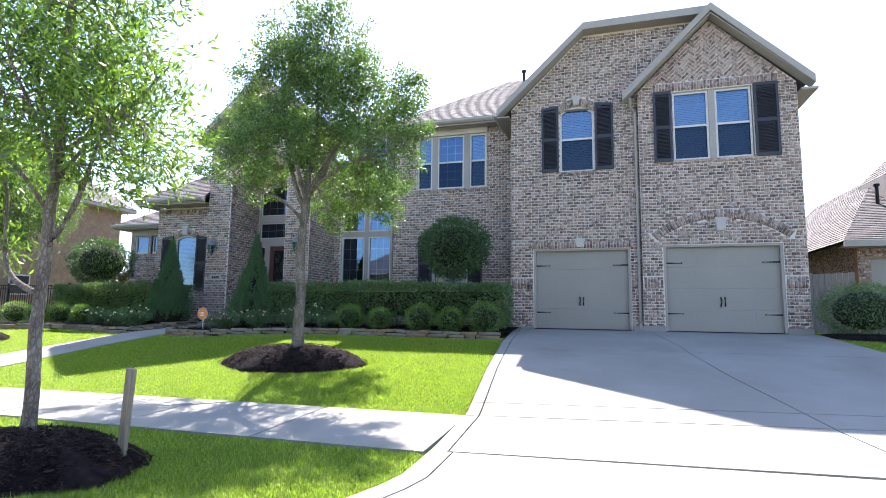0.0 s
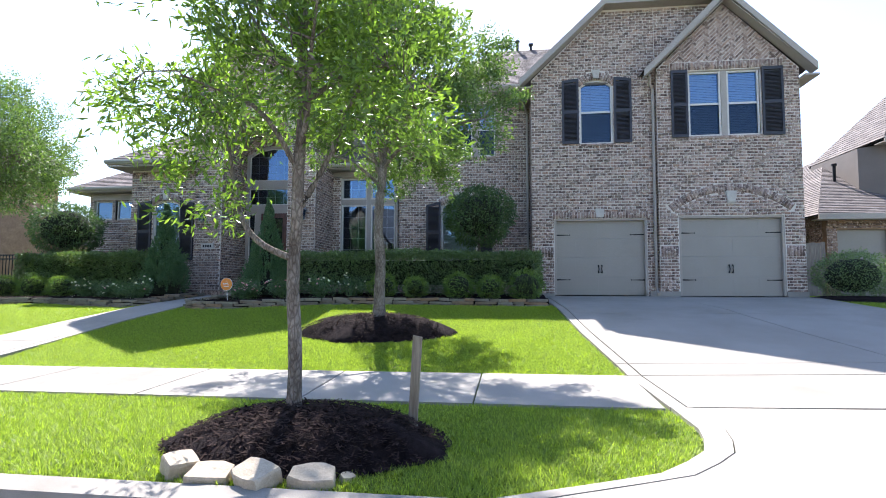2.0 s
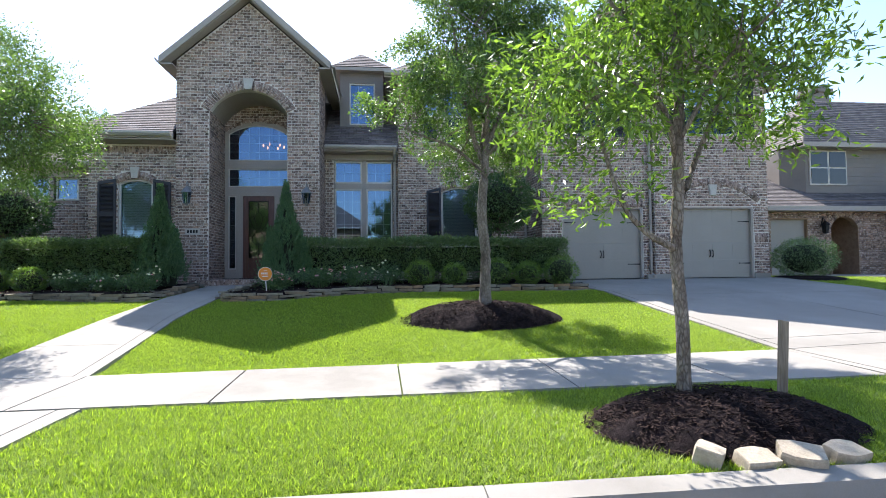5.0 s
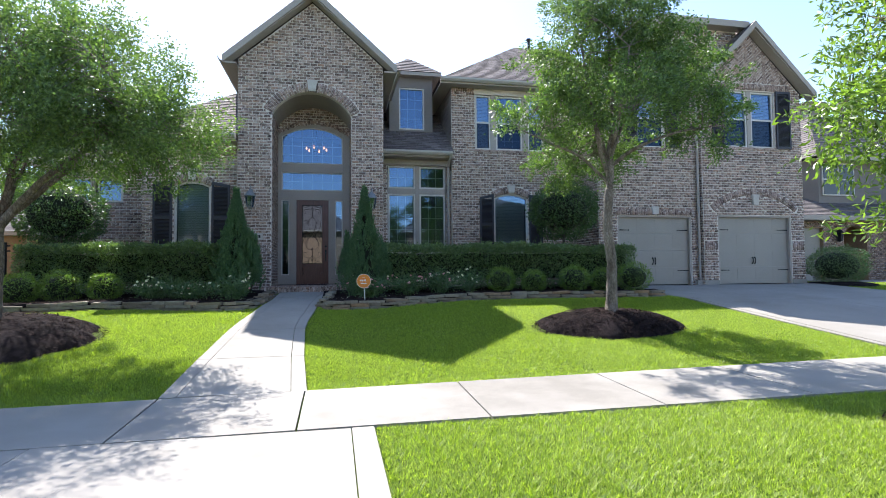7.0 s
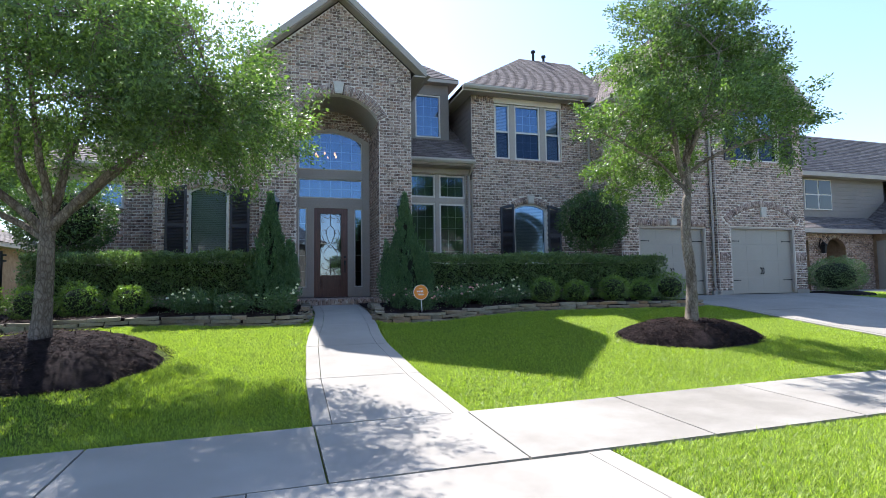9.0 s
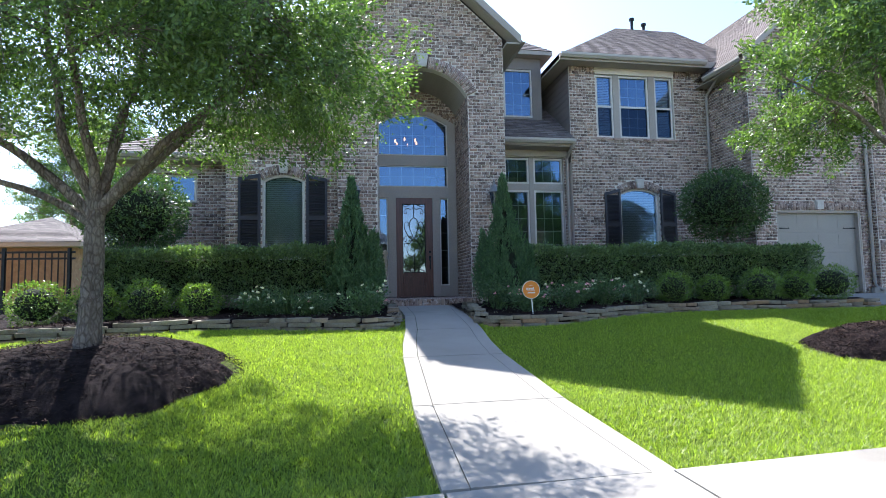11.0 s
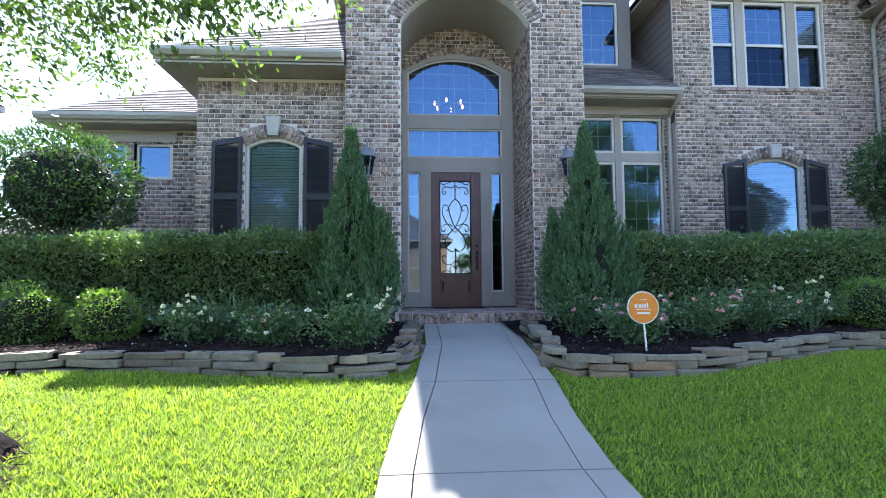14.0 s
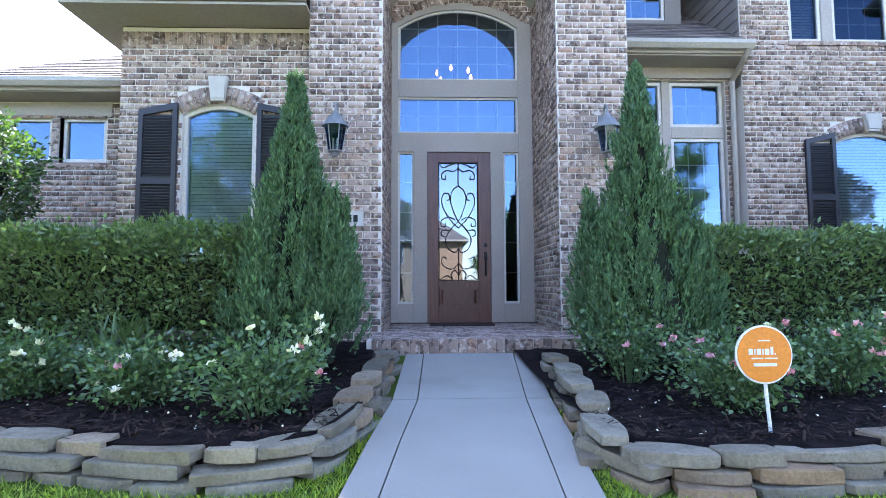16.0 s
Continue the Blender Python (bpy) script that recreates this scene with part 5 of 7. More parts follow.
def wire(pts, r=0.0075):
    scroll.tube([(-10.255 + u, yd + 0.01, 2.875 + v) for u, v in pts], r, 6)


def bend(pts, n=6):
    """A smooth line through the points."""
    out = []
    for i in range(len(pts) - 1):
        p0, p1, p2, p3 = pts[max(i - 1, 0)], pts[i], pts[i + 1], pts[min(i + 2, len(pts) - 1)]
        for k in range(n):
            t = k / n
            out.append(tuple(0.5 * (2 * b_ + (c_ - a_) * t + (2 * a_ - 5 * b_ + 4 * c_ - d_) * t * t + (3 * b_ - a_ - 3 * c_ + d_) * t ** 3) for a_, b_, c_, d_ in zip(p0, p1, p2, p3)))
    return out + [pts[-1]]


for s in (-1, 1):
    wire(bend([(0, 0.53), (s * 0.085, 0.45), (s * 0.115, 0.31), (s * 0.06, 0.12), (0, 0.0), (-s * 0.10, -0.11), (-s * 0.185, -0.25), (-s * 0.15, -0.40), (-s * 0.05, -0.46), (0, -0.40)]))
    wire(bend([(0, -0.10), (s * 0.10, 0.0), (s * 0.20, 0.15), (s * 0.245, 0.30), (s * 0.21, 0.41), (s * 0.14, 0.40), (s * 0.13, 0.33), (s * 0.17, 0.31)]))
    wire(bend([(s * 0.045, 0.02), (s * 0.14, 0.06), (s * 0.24, 0.02), (s * 0.255, -0.06), (s * 0.20, -0.08), (s * 0.19, -0.03)]))
    wire(bend([(s * 0.05, -0.04), (s * 0.13, -0.13), (s * 0.23, -0.13), (s * 0.25, -0.20), (s * 0.20, -0.23)]))
    wire(bend([(0, 0.80), (s * 0.07, 0.74), (s * 0.17, 0.76), (s * 0.24, 0.70), (s * 0.235, 0.63), (s * 0.18, 0.63), (s * 0.19, 0.68)]))
    wire(bend([(s * 0.28, 0.86), (s * 0.22, 0.80), (s * 0.12, 0.84), (s * 0.06, 0.86)]))
    wire(bend([(0, -0.62), (s * 0.08, -0.70), (s * 0.19, -0.68), (s * 0.25, -0.60), (s * 0.22, -0.53), (s * 0.17, -0.56)]))
    wire(bend([(0, -0.80), (s * 0.05, -0.72), (s * 0.11, -0.78), (s * 0.09, -0.85), (s * 0.17, -0.80), (s * 0.27, -0.86)]))
    wire([(s * 0.285, -0.865), (s * 0.285, 0.865)], 0.008)
wire([(0, 0.865), (0, 0.53)], 0.009)
wire([(0, -0.42), (0, -0.865)], 0.009)
wire([(-0.285, 0.865), (0.285, 0.865)], 0.008)
wire([(-0.285, -0.865), (0.285, -0.865)], 0.008)
part("iron_scroll", scroll, M_IRON, front_door, "black wrought-iron scrollwork")
hd = MB()
hd.tube([(-9.86, yd - 0.012, 2.52), (-9.86, yd, 2.52)], 0.03, 12)
hd.tube([(-9.86, yd - 0.01, 2.34), (-9.86, yd - 0.05, 2.33), (-9.86, yd - 0.055, 2.2), (-9.86, yd - 0.04, 2.1), (-9.86, yd - 0.005, 2.08)], 0.012, 8)
hd.box(-9.885, -9.835, yd - 0.012, yd, 2.30, 2.42)
part("handle", hd, M_IRON, front_door, "dark bronze door handle and lock")
trim_box("threshold", -10.72, -9.77, DYF - 0.04, DYF + 0.1, 1.385, 1.412, M_DOORWOOD)
# the hall behind: a closed box, lined dark to read as dim
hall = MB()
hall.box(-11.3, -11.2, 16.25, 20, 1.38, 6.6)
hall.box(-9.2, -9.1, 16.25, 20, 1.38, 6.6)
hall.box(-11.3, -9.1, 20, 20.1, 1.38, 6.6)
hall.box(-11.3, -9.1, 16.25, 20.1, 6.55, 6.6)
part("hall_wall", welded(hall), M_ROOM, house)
chand = thing("chandelier", (-10.2, 18.2, 5.7), "dark iron chandelier with glowing warm candle bulbs", "chandelier")
cm = MB()
cm.tube([(-10.2, 18.2, 6.56), (-10.2, 18.2, 5.85)], 0.012, 8)
cm.lathe([(0.0, -0.12), (0.05, -0.08), (0.03, 0.0), (0.06, 0.08), (0.0, 0.16)], (-10.2, 18.2, 5.85), 12)
part("stem", cm, M_IRON, chand)
for i in range(6):
    a = i * math.pi / 3 + 0.3
    am = MB()
    cx, cy = math.cos(a), math.sin(a)
    am.tube([(-10.2 + cx * r, 18.2 + cy * r, 5.85 + h) for r, h in ((0.04, -0.04), (0.15, -0.12), (0.28, -0.08), (0.34, 0.0))], 0.008, 6)
    ao = part("arm", am, M_IRON, chand)
    bm_ = MB()
    bm_.lathe([(0.0, 0.0), (0.022, 0.02), (0.03, 0.06), (0.018, 0.1), (0.0, 0.13)], (-10.2 + cx * 0.34, 18.2 + cy * 0.34, 5.85), 10)
    part("bulb", bm_, M_BULB, ao, "glowing warm bulb", True)

# ---- porch floor of brick
porch = MB()
porch.box(-11.32, -9.12, 13.72, 16.1, 1.0, 1.375)
porch_ob = part("porch_floor", porch, M_MORTAR, house, "brick porch floor")
pb = MB()
pb.bevel_box(-0.045, 0.045, -0.1, 0.1, -0.15, 0.012, 0.006)
pm_brick = pb.mesh("brick")
pm_brick.materials.append(M_BRICK_ONE)
n = 22
for i in range(n):
    ob = new("brick", pm_brick)
    ob.parent = porch_ob
    ob.matrix_parent_inverse = Matrix.Identity(4)
    ob.location = (-11.27 + (i + 0.5) * 2.1 / n, 13.80, 1.372)
v = []
rr = np.random.default_rng(3)
y, row = 13.92, 0
while y < 16.05:
    x = -11.31 - (row % 2) * 0.1
    while x < -9.14:
        a, b = max(x, -11.31), min(x + 0.195, -9.13)
        if b - a > 0.03:
            h = 1.384 + rr.uniform(0, 0.003)
            v += [(a, y, 1.37), (b, y, 1.37), (b, y + 0.085, 1.37), (a, y + 0.085, 1.37), (a + 0.004, y + 0.004, h), (b - 0.004, y + 0.004, h), (b - 0.004, y + 0.081, h), (a + 0.004, y + 0.081, h)]
        x += 0.205
    y += 0.095
    row += 1
part("brick_paving", soup("brick_paving", np.array(v), 8, [(4, 5, 6, 7), (0, 1, 5, 4), (1, 2, 6, 5), (2, 3, 7, 6), (3, 0, 4, 7)], M_BRICK), M_BRICK, porch_ob, kind="stuff")
mt = MB()
mt.bevel_box(-10.68, -9.8, 15.55, 15.98, 1.388, 1.403, 0.01)
tagged(part("door_mat", mt, M_MAT), "dark brown door mat on the brick porch", "door mat")


# ---- garage doors
def garage_door(x0, x1, y, z0, z1):
    d = MB()
    n = 4
    h = (z1 - z0) / n
    Y = y + 0.12
    for i in range(n):
        d.hexa([(x0, Y, z0 + i * h + 0.0015), (x1, Y, z0 + i * h + 0.0015), (x1, Y + 0.05, z0 + i * h), (x0, Y + 0.05, z0 + i * h),
                (x0, Y, z0 + (i + 1) * h - 0.0015), (x1, Y, z0 + (i + 1) * h - 0.0015), (x1, Y + 0.05, z0 + (i + 1) * h), (x0, Y + 0.05, z0 + (i + 1) * h)])
    ob = part("garage_door", welded(d), M_GARAGE, house, "taupe panelled garage door with black strap hinges, closed")
    m = int(round((x1 - x0) / 0.62))
    for i in range(n):
        za, zb = z0 + i * h + 0.07, z0 + (i + 1) * h - 0.07
        for k in range(m):
            a, b = x0 + (x1 - x0) * (k + 0.08) / m, x0 + (x1 - x0) * (k + 0.92) / m
            rp = MB()
            rp.hexa([(a, Y - 0.001, za), (b, Y - 0.001, za), (b, Y + 0.01, za), (a, Y + 0.01, za), (a + 0.008, Y - 0.006, zb), (b - 0.008, Y - 0.006, zb), (b, Y + 0.01, zb), (a, Y + 0.01, zb)])
            part("raised_panel", rp, M_GARAGE, ob)
    for zz in (z0 + 0.42, z1 - 0.42):
        for s, xe in ((1, x0), (-1, x1)):
            hm = MB()
            hm.hexa([(xe + s * 0.02, Y - 0.018, zz - 0.02), (xe + s * 0.36, Y - 0.018, zz - 0.008), (xe + s * 0.36, Y - 0.006, zz - 0.008), (xe + s * 0.02, Y - 0.006, zz - 0.02),
                     (xe + s * 0.02, Y - 0.018, zz + 0.02), (xe + s * 0.36, Y - 0.018, zz + 0.008), (xe + s * 0.36, Y - 0.006, zz + 0.008), (xe + s * 0.02, Y - 0.006, zz + 0.02)])
            hm.hexa([(xe + s * 0.36, Y - 0.018, zz - 0.001), (xe + s * 0.385, Y - 0.018, zz - 0.02), (xe + s * 0.385, Y - 0.006, zz - 0.02), (xe + s * 0.36, Y - 0.006, zz - 0.001),
                     (xe + s * 0.385, Y - 0.018, zz + 0.02), (xe + s * 0.41, Y - 0.018, zz + 0.001), (xe + s * 0.41, Y - 0.006, zz + 0.001), (xe + s * 0.385, Y - 0.006, zz + 0.02)])
            part("strap_hinge", hm, M_IRON, ob, "black iron strap hinge")
    c = (x0 + x1) / 2
    for s in (-1, 1):
        hm = MB()
        hm.tube([(c + s * 0.045, Y - 0.006, z0 + 0.62), (c + s * 0.045, Y - 0.045, z0 + 0.66), (c + s * 0.035, Y - 0.05, z0 + 0.72), (c + s * 0.045, Y - 0.045, z0 + 0.78), (c + s * 0.045, Y - 0.006, z0 + 0.82)], [0.02, 0.013, 0.012, 0.013, 0.02], 8)
        part("handle", hm, M_IRON, ob, "black iron pull handle")
    fr = MB()
    fr.box(x0 - 0.05, x0 + 0.03, y + 0.015, Y + 0.06, z0, z1 + 0.04)
    fr.box(x1 - 0.03, x1 + 0.05, y + 0.015, Y + 0.06, z0, z1 + 0.04)
    fr.box(x0 + 0.03, x1 - 0.03, y + 0.015, Y + 0.06, z1 - 0.03, z1 + 0.04)
    part("door_casing", fr, M_TRIM, ob)


garage_door(2.02, 4.59, RY, 1.285, 3.38)
garage_door(-1.23, 1.19, LY, 1.285, 3.37)

downspout([(1.28, 14.02, 7.22), (1.30, 14.22, 7.05), (1.42, 14.34, 6.95), (1.42, 14.36, 1.55), (1.42, 14.30, 1.40), (1.42, 14.12, 1.33)])
downspout([(-2.1, 15.2, 7.1), (-1.96, 15.82, 6.9), (-1.95, 15.92, 6.8), (-1.95, 15.92, 1.4)])
downspout([(-6.12, 15.6, 5.3), (-6.13, 15.7, 5.2), (-6.1, 16.1, 5.0), (-6.1, 16.12, 1.4)])


# ---------------------------------------------------------------- wall lanterns
def lantern(x):
    y, z = EY - 0.02, 3.40
    o = thing("wall_lantern", (x, y, z), "aged pewter wall lantern with clear glass, on a brick pier", "wall lamp", "entry lanterns")
    p = MB()
    p.bevel_box(x - 0.055, x + 0.055, y - 0.012, y + 0.008, z + 0.30, z + 0.56, 0.01)
    part("back_plate", p, M_PEWTER, o)
    a = MB()
    a.tube([(x, y - 0.01, z + 0.47), (x, y - 0.05, z + 0.60), (x, y - 0.11, z + 0.66), (x, y - 0.17, z + 0.62), (x, y - 0.17, z + 0.54)], 0.013, 8)
    part("arm", a, M_PEWTER, o)
    c = (x, y - 0.17, z)
    b = MB()
    b.lathe([(0.0, 0.0), (0.03, 0.01), (0.05, 0.05), (0.085, 0.06), (0.085, 0.075), (0.0, 0.075)], c, 6)
    part("base", b, M_PEWTER, o)
    gpan = MB()
    gpan.lathe([(0.08, 0.075), (0.125, 0.36)], c, 6)
    gob = part("glass", gpan, M_GLASS, o)
    gob.visible_shadow = False
    bars = MB()
    for i in range(6):
        t = -2 * math.pi * i / 6
        bars.tube([(c[0] + 0.082 * math.cos(t), c[1] + 0.082 * math.sin(t), z + 0.075), (c[0] + 0.127 * math.cos(t), c[1] + 0.127 * math.sin(t), z + 0.36)], 0.006, 5)
    part("cage", bars, M_PEWTER, o)
    cap = MB()
    cap.lathe([(0.15, 0.355), (0.15, 0.372), (0.12, 0.40), (0.085, 0.47), (0.04, 0.50), (0.02, 0.54), (0.0, 0.56)], c, 18)
    part("cap", cap, M_PEWTER, o, smooth=True)
    cd = MB()
    for dx in (-0.025, 0.025):
        cd.tube([(c[0] + dx, c[1], z + 0.075), (c[0] + dx, c[1], z + 0.22)], 0.011, 8)
    part("candle", cd, M_SIGNWHITE, o)


lantern(-11.77)
lantern(-8.60)
pq = thing("address_plaque", (-11.66, 14.58, 2.62), "small pale stone plaque on the brick pier", "plaque")
b = MB()
b.bevel_box(-11.86, -11.46, 14.56, 14.592, 2.62, 2.80, 0.01)
part("plate", b, M_KEY, pq)
b = MB()
for i in range(4):
    b.box(-11.80 + i * 0.075, -11.75 + i * 0.075, 14.555, 14.56, 2.67, 2.75)
part("figures", b, M_IRON, pq)


# ---------------------------------------------------------------- mulch, stones, beds
def mound(cx, cy, rx, ry, h, label):
    """A heap of dark mulch: smooth dome with ragged foot and surface lumps."""
    m = MB()
    N, K = 72, 22
    base = len(m.v)
    for j in range(K + 1):
        for i in range(N):
            a = 2 * math.pi * i / N
            edge = 1 + 0.06 * math.sin(3 * a + cx) + 0.05 * math.sin(7 * a + cy) + 0.03 * math.sin(13 * a)
            r = (j / K)
            x, y = cx + math.cos(a) * rx * edge * r, cy + math.sin(a) * ry * edge * r
            dome = (1 - r ** 3.2) * h
            z = ground_z(y) + dome + 0.035 * noise.noise(Vector((x * 5, y * 5, 1.7))) * (1.2 - r) + 0.014 * noise.noise(Vector((x * 22, y * 22, 4))) - (0.03 if j == K else 0.0)
            m.v.append((x, y, max(z, ground_z(y) - 0.02)))
    for j in range(K):
        for i in range(N):
            a, b = base + j * N + i, base + j * N + (i + 1) % N
            m.f.append((a, a + N, b + N, b))
            m.uv.append(None)
    ob = part("mulch_mound", m, M_MULCH, None, label, True)
    return tagged(ob, label, "mulch", "tree mounds")


def chips(name, pts, label, size=(0.05, 0.008)):
    """Loose shredded bark lying on the heap."""
    n = len(pts)
    d = RNG.normal(0, 1, (n, 3))
    d[:, 2] *= 0.25
    d /= np.linalg.norm(d, axis=1, keepdims=True)
    w = np.cross(d, np.array([0, 0, 1.0]) + RNG.normal(0, 0.25, (n, 3)))
    w /= np.linalg.norm(w, axis=1, keepdims=True)
    L, W = size[0] * RNG.uniform(0.4, 1.4, (n, 1)), size[1] * RNG.uniform(0.6, 1.6, (n, 1))
    v = np.stack([pts - d * L / 2 - w * W / 2, pts + d * L / 2 - w * W / 2, pts + d * L / 2 + w * W / 2, pts - d * L / 2 + w * W / 2], 1)
    me = soup(name, v.reshape(-1, 3), 4, [(0, 1, 2, 3)], M_CHIP)
    return tagged(part(name, me, M_CHIP), label, "mulch", kind="stuff")


all_pts = []
for cx, cy, rx, ry, h in MOUNDS:
    mound(cx, cy, rx, ry, h, "heaped dark mulch round a tree trunk on the lawn")
    n = 5200
    a, r = RNG.uniform(0, 2 * math.pi, n), np.sqrt(RNG.uniform(0, 1.12, n))
    x, y = cx + np.cos(a) * rx * r, cy + np.sin(a) * ry * r
    z = np.array([ground_z(q) for q in y]) + np.maximum(1 - r ** 3.2, 0) * h + 0.012 + RNG.uniform(0, 0.02, n)
    all_pts.append(np.stack([x, y, z], 1))
chips("mulch_chips", np.concatenate(all_pts), "loose dark bark shreds on the mulch heaps")


def bed_surface(xs, y_back, label):
    m = MB()
    rows = 16
    for i, x in enumerate(xs):
        yf = bed_front(x) + 0.06
        for j in range(rows + 1):
            y = yf + (0.02 if j == 0 else 0.0) + (y_back - yf) * (max(0, j - 1) / (rows - 1)) ** 1.2
            m.v.append((x, y, ground_z(y) - 0.03 if j == 0 else max(ground_z(y), ground_z(yf) + 0.09) + 0.04 + 0.03 * noise.noise(Vector((x * 3, y * 3, 0))) + 0.015 * noise.noise(Vector((x * 14, y * 14, 5)))))
    for i in range(len(xs) - 1):
        for j in range(rows):
            a = i * (rows + 1) + j
            m.f.append((a, a + rows + 1, a + rows + 2, a + 1))
            m.uv.append(None)
    return tagged(part("planting_bed", m, M_MULCH, None, label, True), label, "planting bed", kind="structure")


def bed_z(x, y):
    return max(ground_z(y), ground_z(bed_front(x) + 0.06) + 0.09) + 0.04


bed_surface(list(np.linspace(-22, -11.1, 120)), 16.3, "raised bed of dark mulch before the brick wall")
bed_surface(list(np.linspace(-9.86, -1.6, 100)), 16.2, "raised bed of dark mulch before the brick wall")
n = 15000
px = np.concatenate([RNG.uniform(-16.5, -11.2, n // 2), RNG.uniform(-9.8, -3.5, n // 2)])
py = np.array([bed_front(x) + 0.15 + RNG.uniform(0, 1) ** 1.3 * 2.2 for x in px])
pz = np.array([bed_z(x, y) for x, y in zip(px, py)]) + 0.012 + RNG.uniform(0, 0.025, len(px))
chips("mulch_chips", np.stack([px, py, pz], 1), "loose dark bark shreds over the planting beds")
n = 110
px = np.concatenate([RNG.uniform(-15, -11.3, n // 2), RNG.uniform(-9.7, -5.5, n // 2)])
py = np.array([bed_front(x) + 0.2 + RNG.uniform(0, 1) ** 1.3 * 1.6 for x in px])
pz = np.array([bed_z(x, y) for x, y in zip(px, py)]) + 0.04
me = leaves_mesh("fallen_petals", np.stack([px, py, pz], 1), RNG.normal(0, 1, (n, 3)) * np.array([1, 1, 0.1]), 0.018, 0.014, M_WHITE, 0, 0.2)
tagged(part("fallen_petals", me, M_WHITE), "fallen pale petals on the mulch", "petals", kind="stuff")


def stone_mesh(L, D, H, seed, mtl=None):
    """A flat quarried stone with chipped, uneven edges."""
    r = random.Random(seed)
    m = MB()
    N = 10
    ring = []
    for i in range(N):
        a = 2 * math.pi * i / N + r.uniform(-0.12, 0.12)
        c, s = math.cos(a), math.sin(a)
        k = 1 / max(abs(c), abs(s)) ** 0.97
        ring.append((c * k * L / 2 * r.uniform(0.92, 1.03), s * k * D / 2 * r.uniform(0.9, 1.05)))
    levels = [(0.95, 0.0), (1.0, H * 0.12), (1.0, H * 0.86), (0.965, H * 0.99)]
    for sc, z in levels:
        for x, y in ring:
            m.v.append((x * sc * r.uniform(0.97, 1.02), y * sc * r.uniform(0.96, 1.03), z + r.uniform(-0.05, 0.05) * H))
    for j in range(len(levels) - 1):
        for i in range(N):
            m.f.append((j * N + i, j * N + (i + 1) % N, (j + 1) * N + (i + 1) % N, (j + 1) * N + i))
            m.uv.append(None)
    m.f += [tuple(range(N - 1, -1, -1)), tuple(3 * N + i for i in range(N))]
    m.uv += [None, None]
    me = m.mesh("stone")
    me.materials.append(mtl or M_STONE)
    return me


STONES = [stone_mesh(L, D, H, 40 + i) for i, (L, D, H) in enumerate([(0.42, 0.20, 0.058), (0.34, 0.18, 0.055), (0.50, 0.20, 0.062), (0.28, 0.18, 0.066), (0.55, 0.19, 0.05), (0.38, 0.2, 0.064), (0.24, 0.17, 0.062)])]
STONE_L = [0.42, 0.34, 0.50, 0.28, 0.55, 0.38, 0.24]


def edging(path, courses, label, seed):
    """Courses of dry-laid flat stones along a line."""
    r = random.Random(seed)
    o = thing("stone_edging", (path[len(path) // 2][0], path[len(path) // 2][1], ground_z(path[len(path) // 2][1])), label, "stone edging", "bed edgings")
    seg = [0.0]
    for a, b in zip(path, path[1:]):
        seg.append(seg[-1] + math.hypot(b[0] - a[0], b[1] - a[1]))
    at = lambda s: (lerp(s, seg, [p[0] for p in path]), lerp(s, seg, [p[1] for p in path]))
    for c in range(courses):
        s = r.uniform(0, 0.15)
        while s < seg[-1] - 0.1:
            k = r.randrange(len(STONES))
            L = STONE_L[k]
            x, y = at(s + L / 2)
            x2, y2 = at(s + L / 2 + 0.05)
            x1, y1 = at(s + L / 2 - 0.05)
            ob = new("stone", STONES[k])
            ob.parent = o
            ob.matrix_parent_inverse = Matrix.Translation(-ORG[o.name])
            n = Vector((-(y2 - y1), x2 - x1, 0)).normalized()
            ob.location = Vector((x, y, ground_z(y) - 0.045 + c * 0.064 + r.uniform(-0.006, 0.006))) + n * (c * 0.035 + r.uniform(-0.02, 0.02))
            ob.rotation_euler = (r.uniform(-0.05, 0.05), r.uniform(-0.05, 0.05), math.atan2(y2 - y1, x2 - x1) + r.uniform(-0.08, 0.08) + (math.pi if r.random() < 0.5 else 0))
            s += L + r.uniform(0.0, 0.02)


edging(BED_L, 3, "low dry-laid edging of flat tan stones round the mulch bed", 3)
edging(BED_R, 3, "low dry-laid edging of flat tan stones round the mulch bed", 4)


def boulder(x, y, L, D, H, rot, seed, tilt=0.0):
    ob = new("rock", stone_mesh(L * 0.88, D * 0.85, H * 0.62, seed, M_ROCK))
    ob.location, ob.rotation_euler = (x, y + 0.1, 0.34), (tilt, 0.05, rot)
    tagged(ob, "pale limestone rock at the foot of the mulch heap", "rock", "rocks by the kerb")


for i, (x, y, L, D, H, rot) in enumerate([(-4.50, 2.36, 0.22, 0.21, 0.20, 0.9), (-4.23, 2.28, 0.29, 0.22, 0.15, 0.1), (-3.93, 2.26, 0.30, 0.25, 0.19, -0.5), (-3.60, 2.30, 0.31, 0.23, 0.16, 0.15), (-3.42, 2.4, 0.10, 0.09, 0.08, 0.9)]):
    boulder(x, y, L, D, H, rot, 80 + i, 0.25)

stk = thing("wooden_stake", (-3.19, 3.45, 0.4), "weathered grey wooden tree stake standing in mulch", "stake")
m = MB()
m.hexa([(-3.225, 3.42, 0.35), (-3.155, 3.42, 0.35), (-3.155, 3.46, 0.35), (-3.225, 3.46, 0.35), (-3.185, 3.42, 1.15), (-3.115, 3.42, 1.135), (-3.115, 3.46, 1.135), (-3.185, 3.46, 1.15)])
part("post", m, M_STAKE, stk)

# yard sign: disc on a thin stake, lettering kept to plain bars
sg = thing("yard_sign", (-8.98, 11.02, 1.15), "round orange yard sign on a thin white stake in mulch", "yard sign")


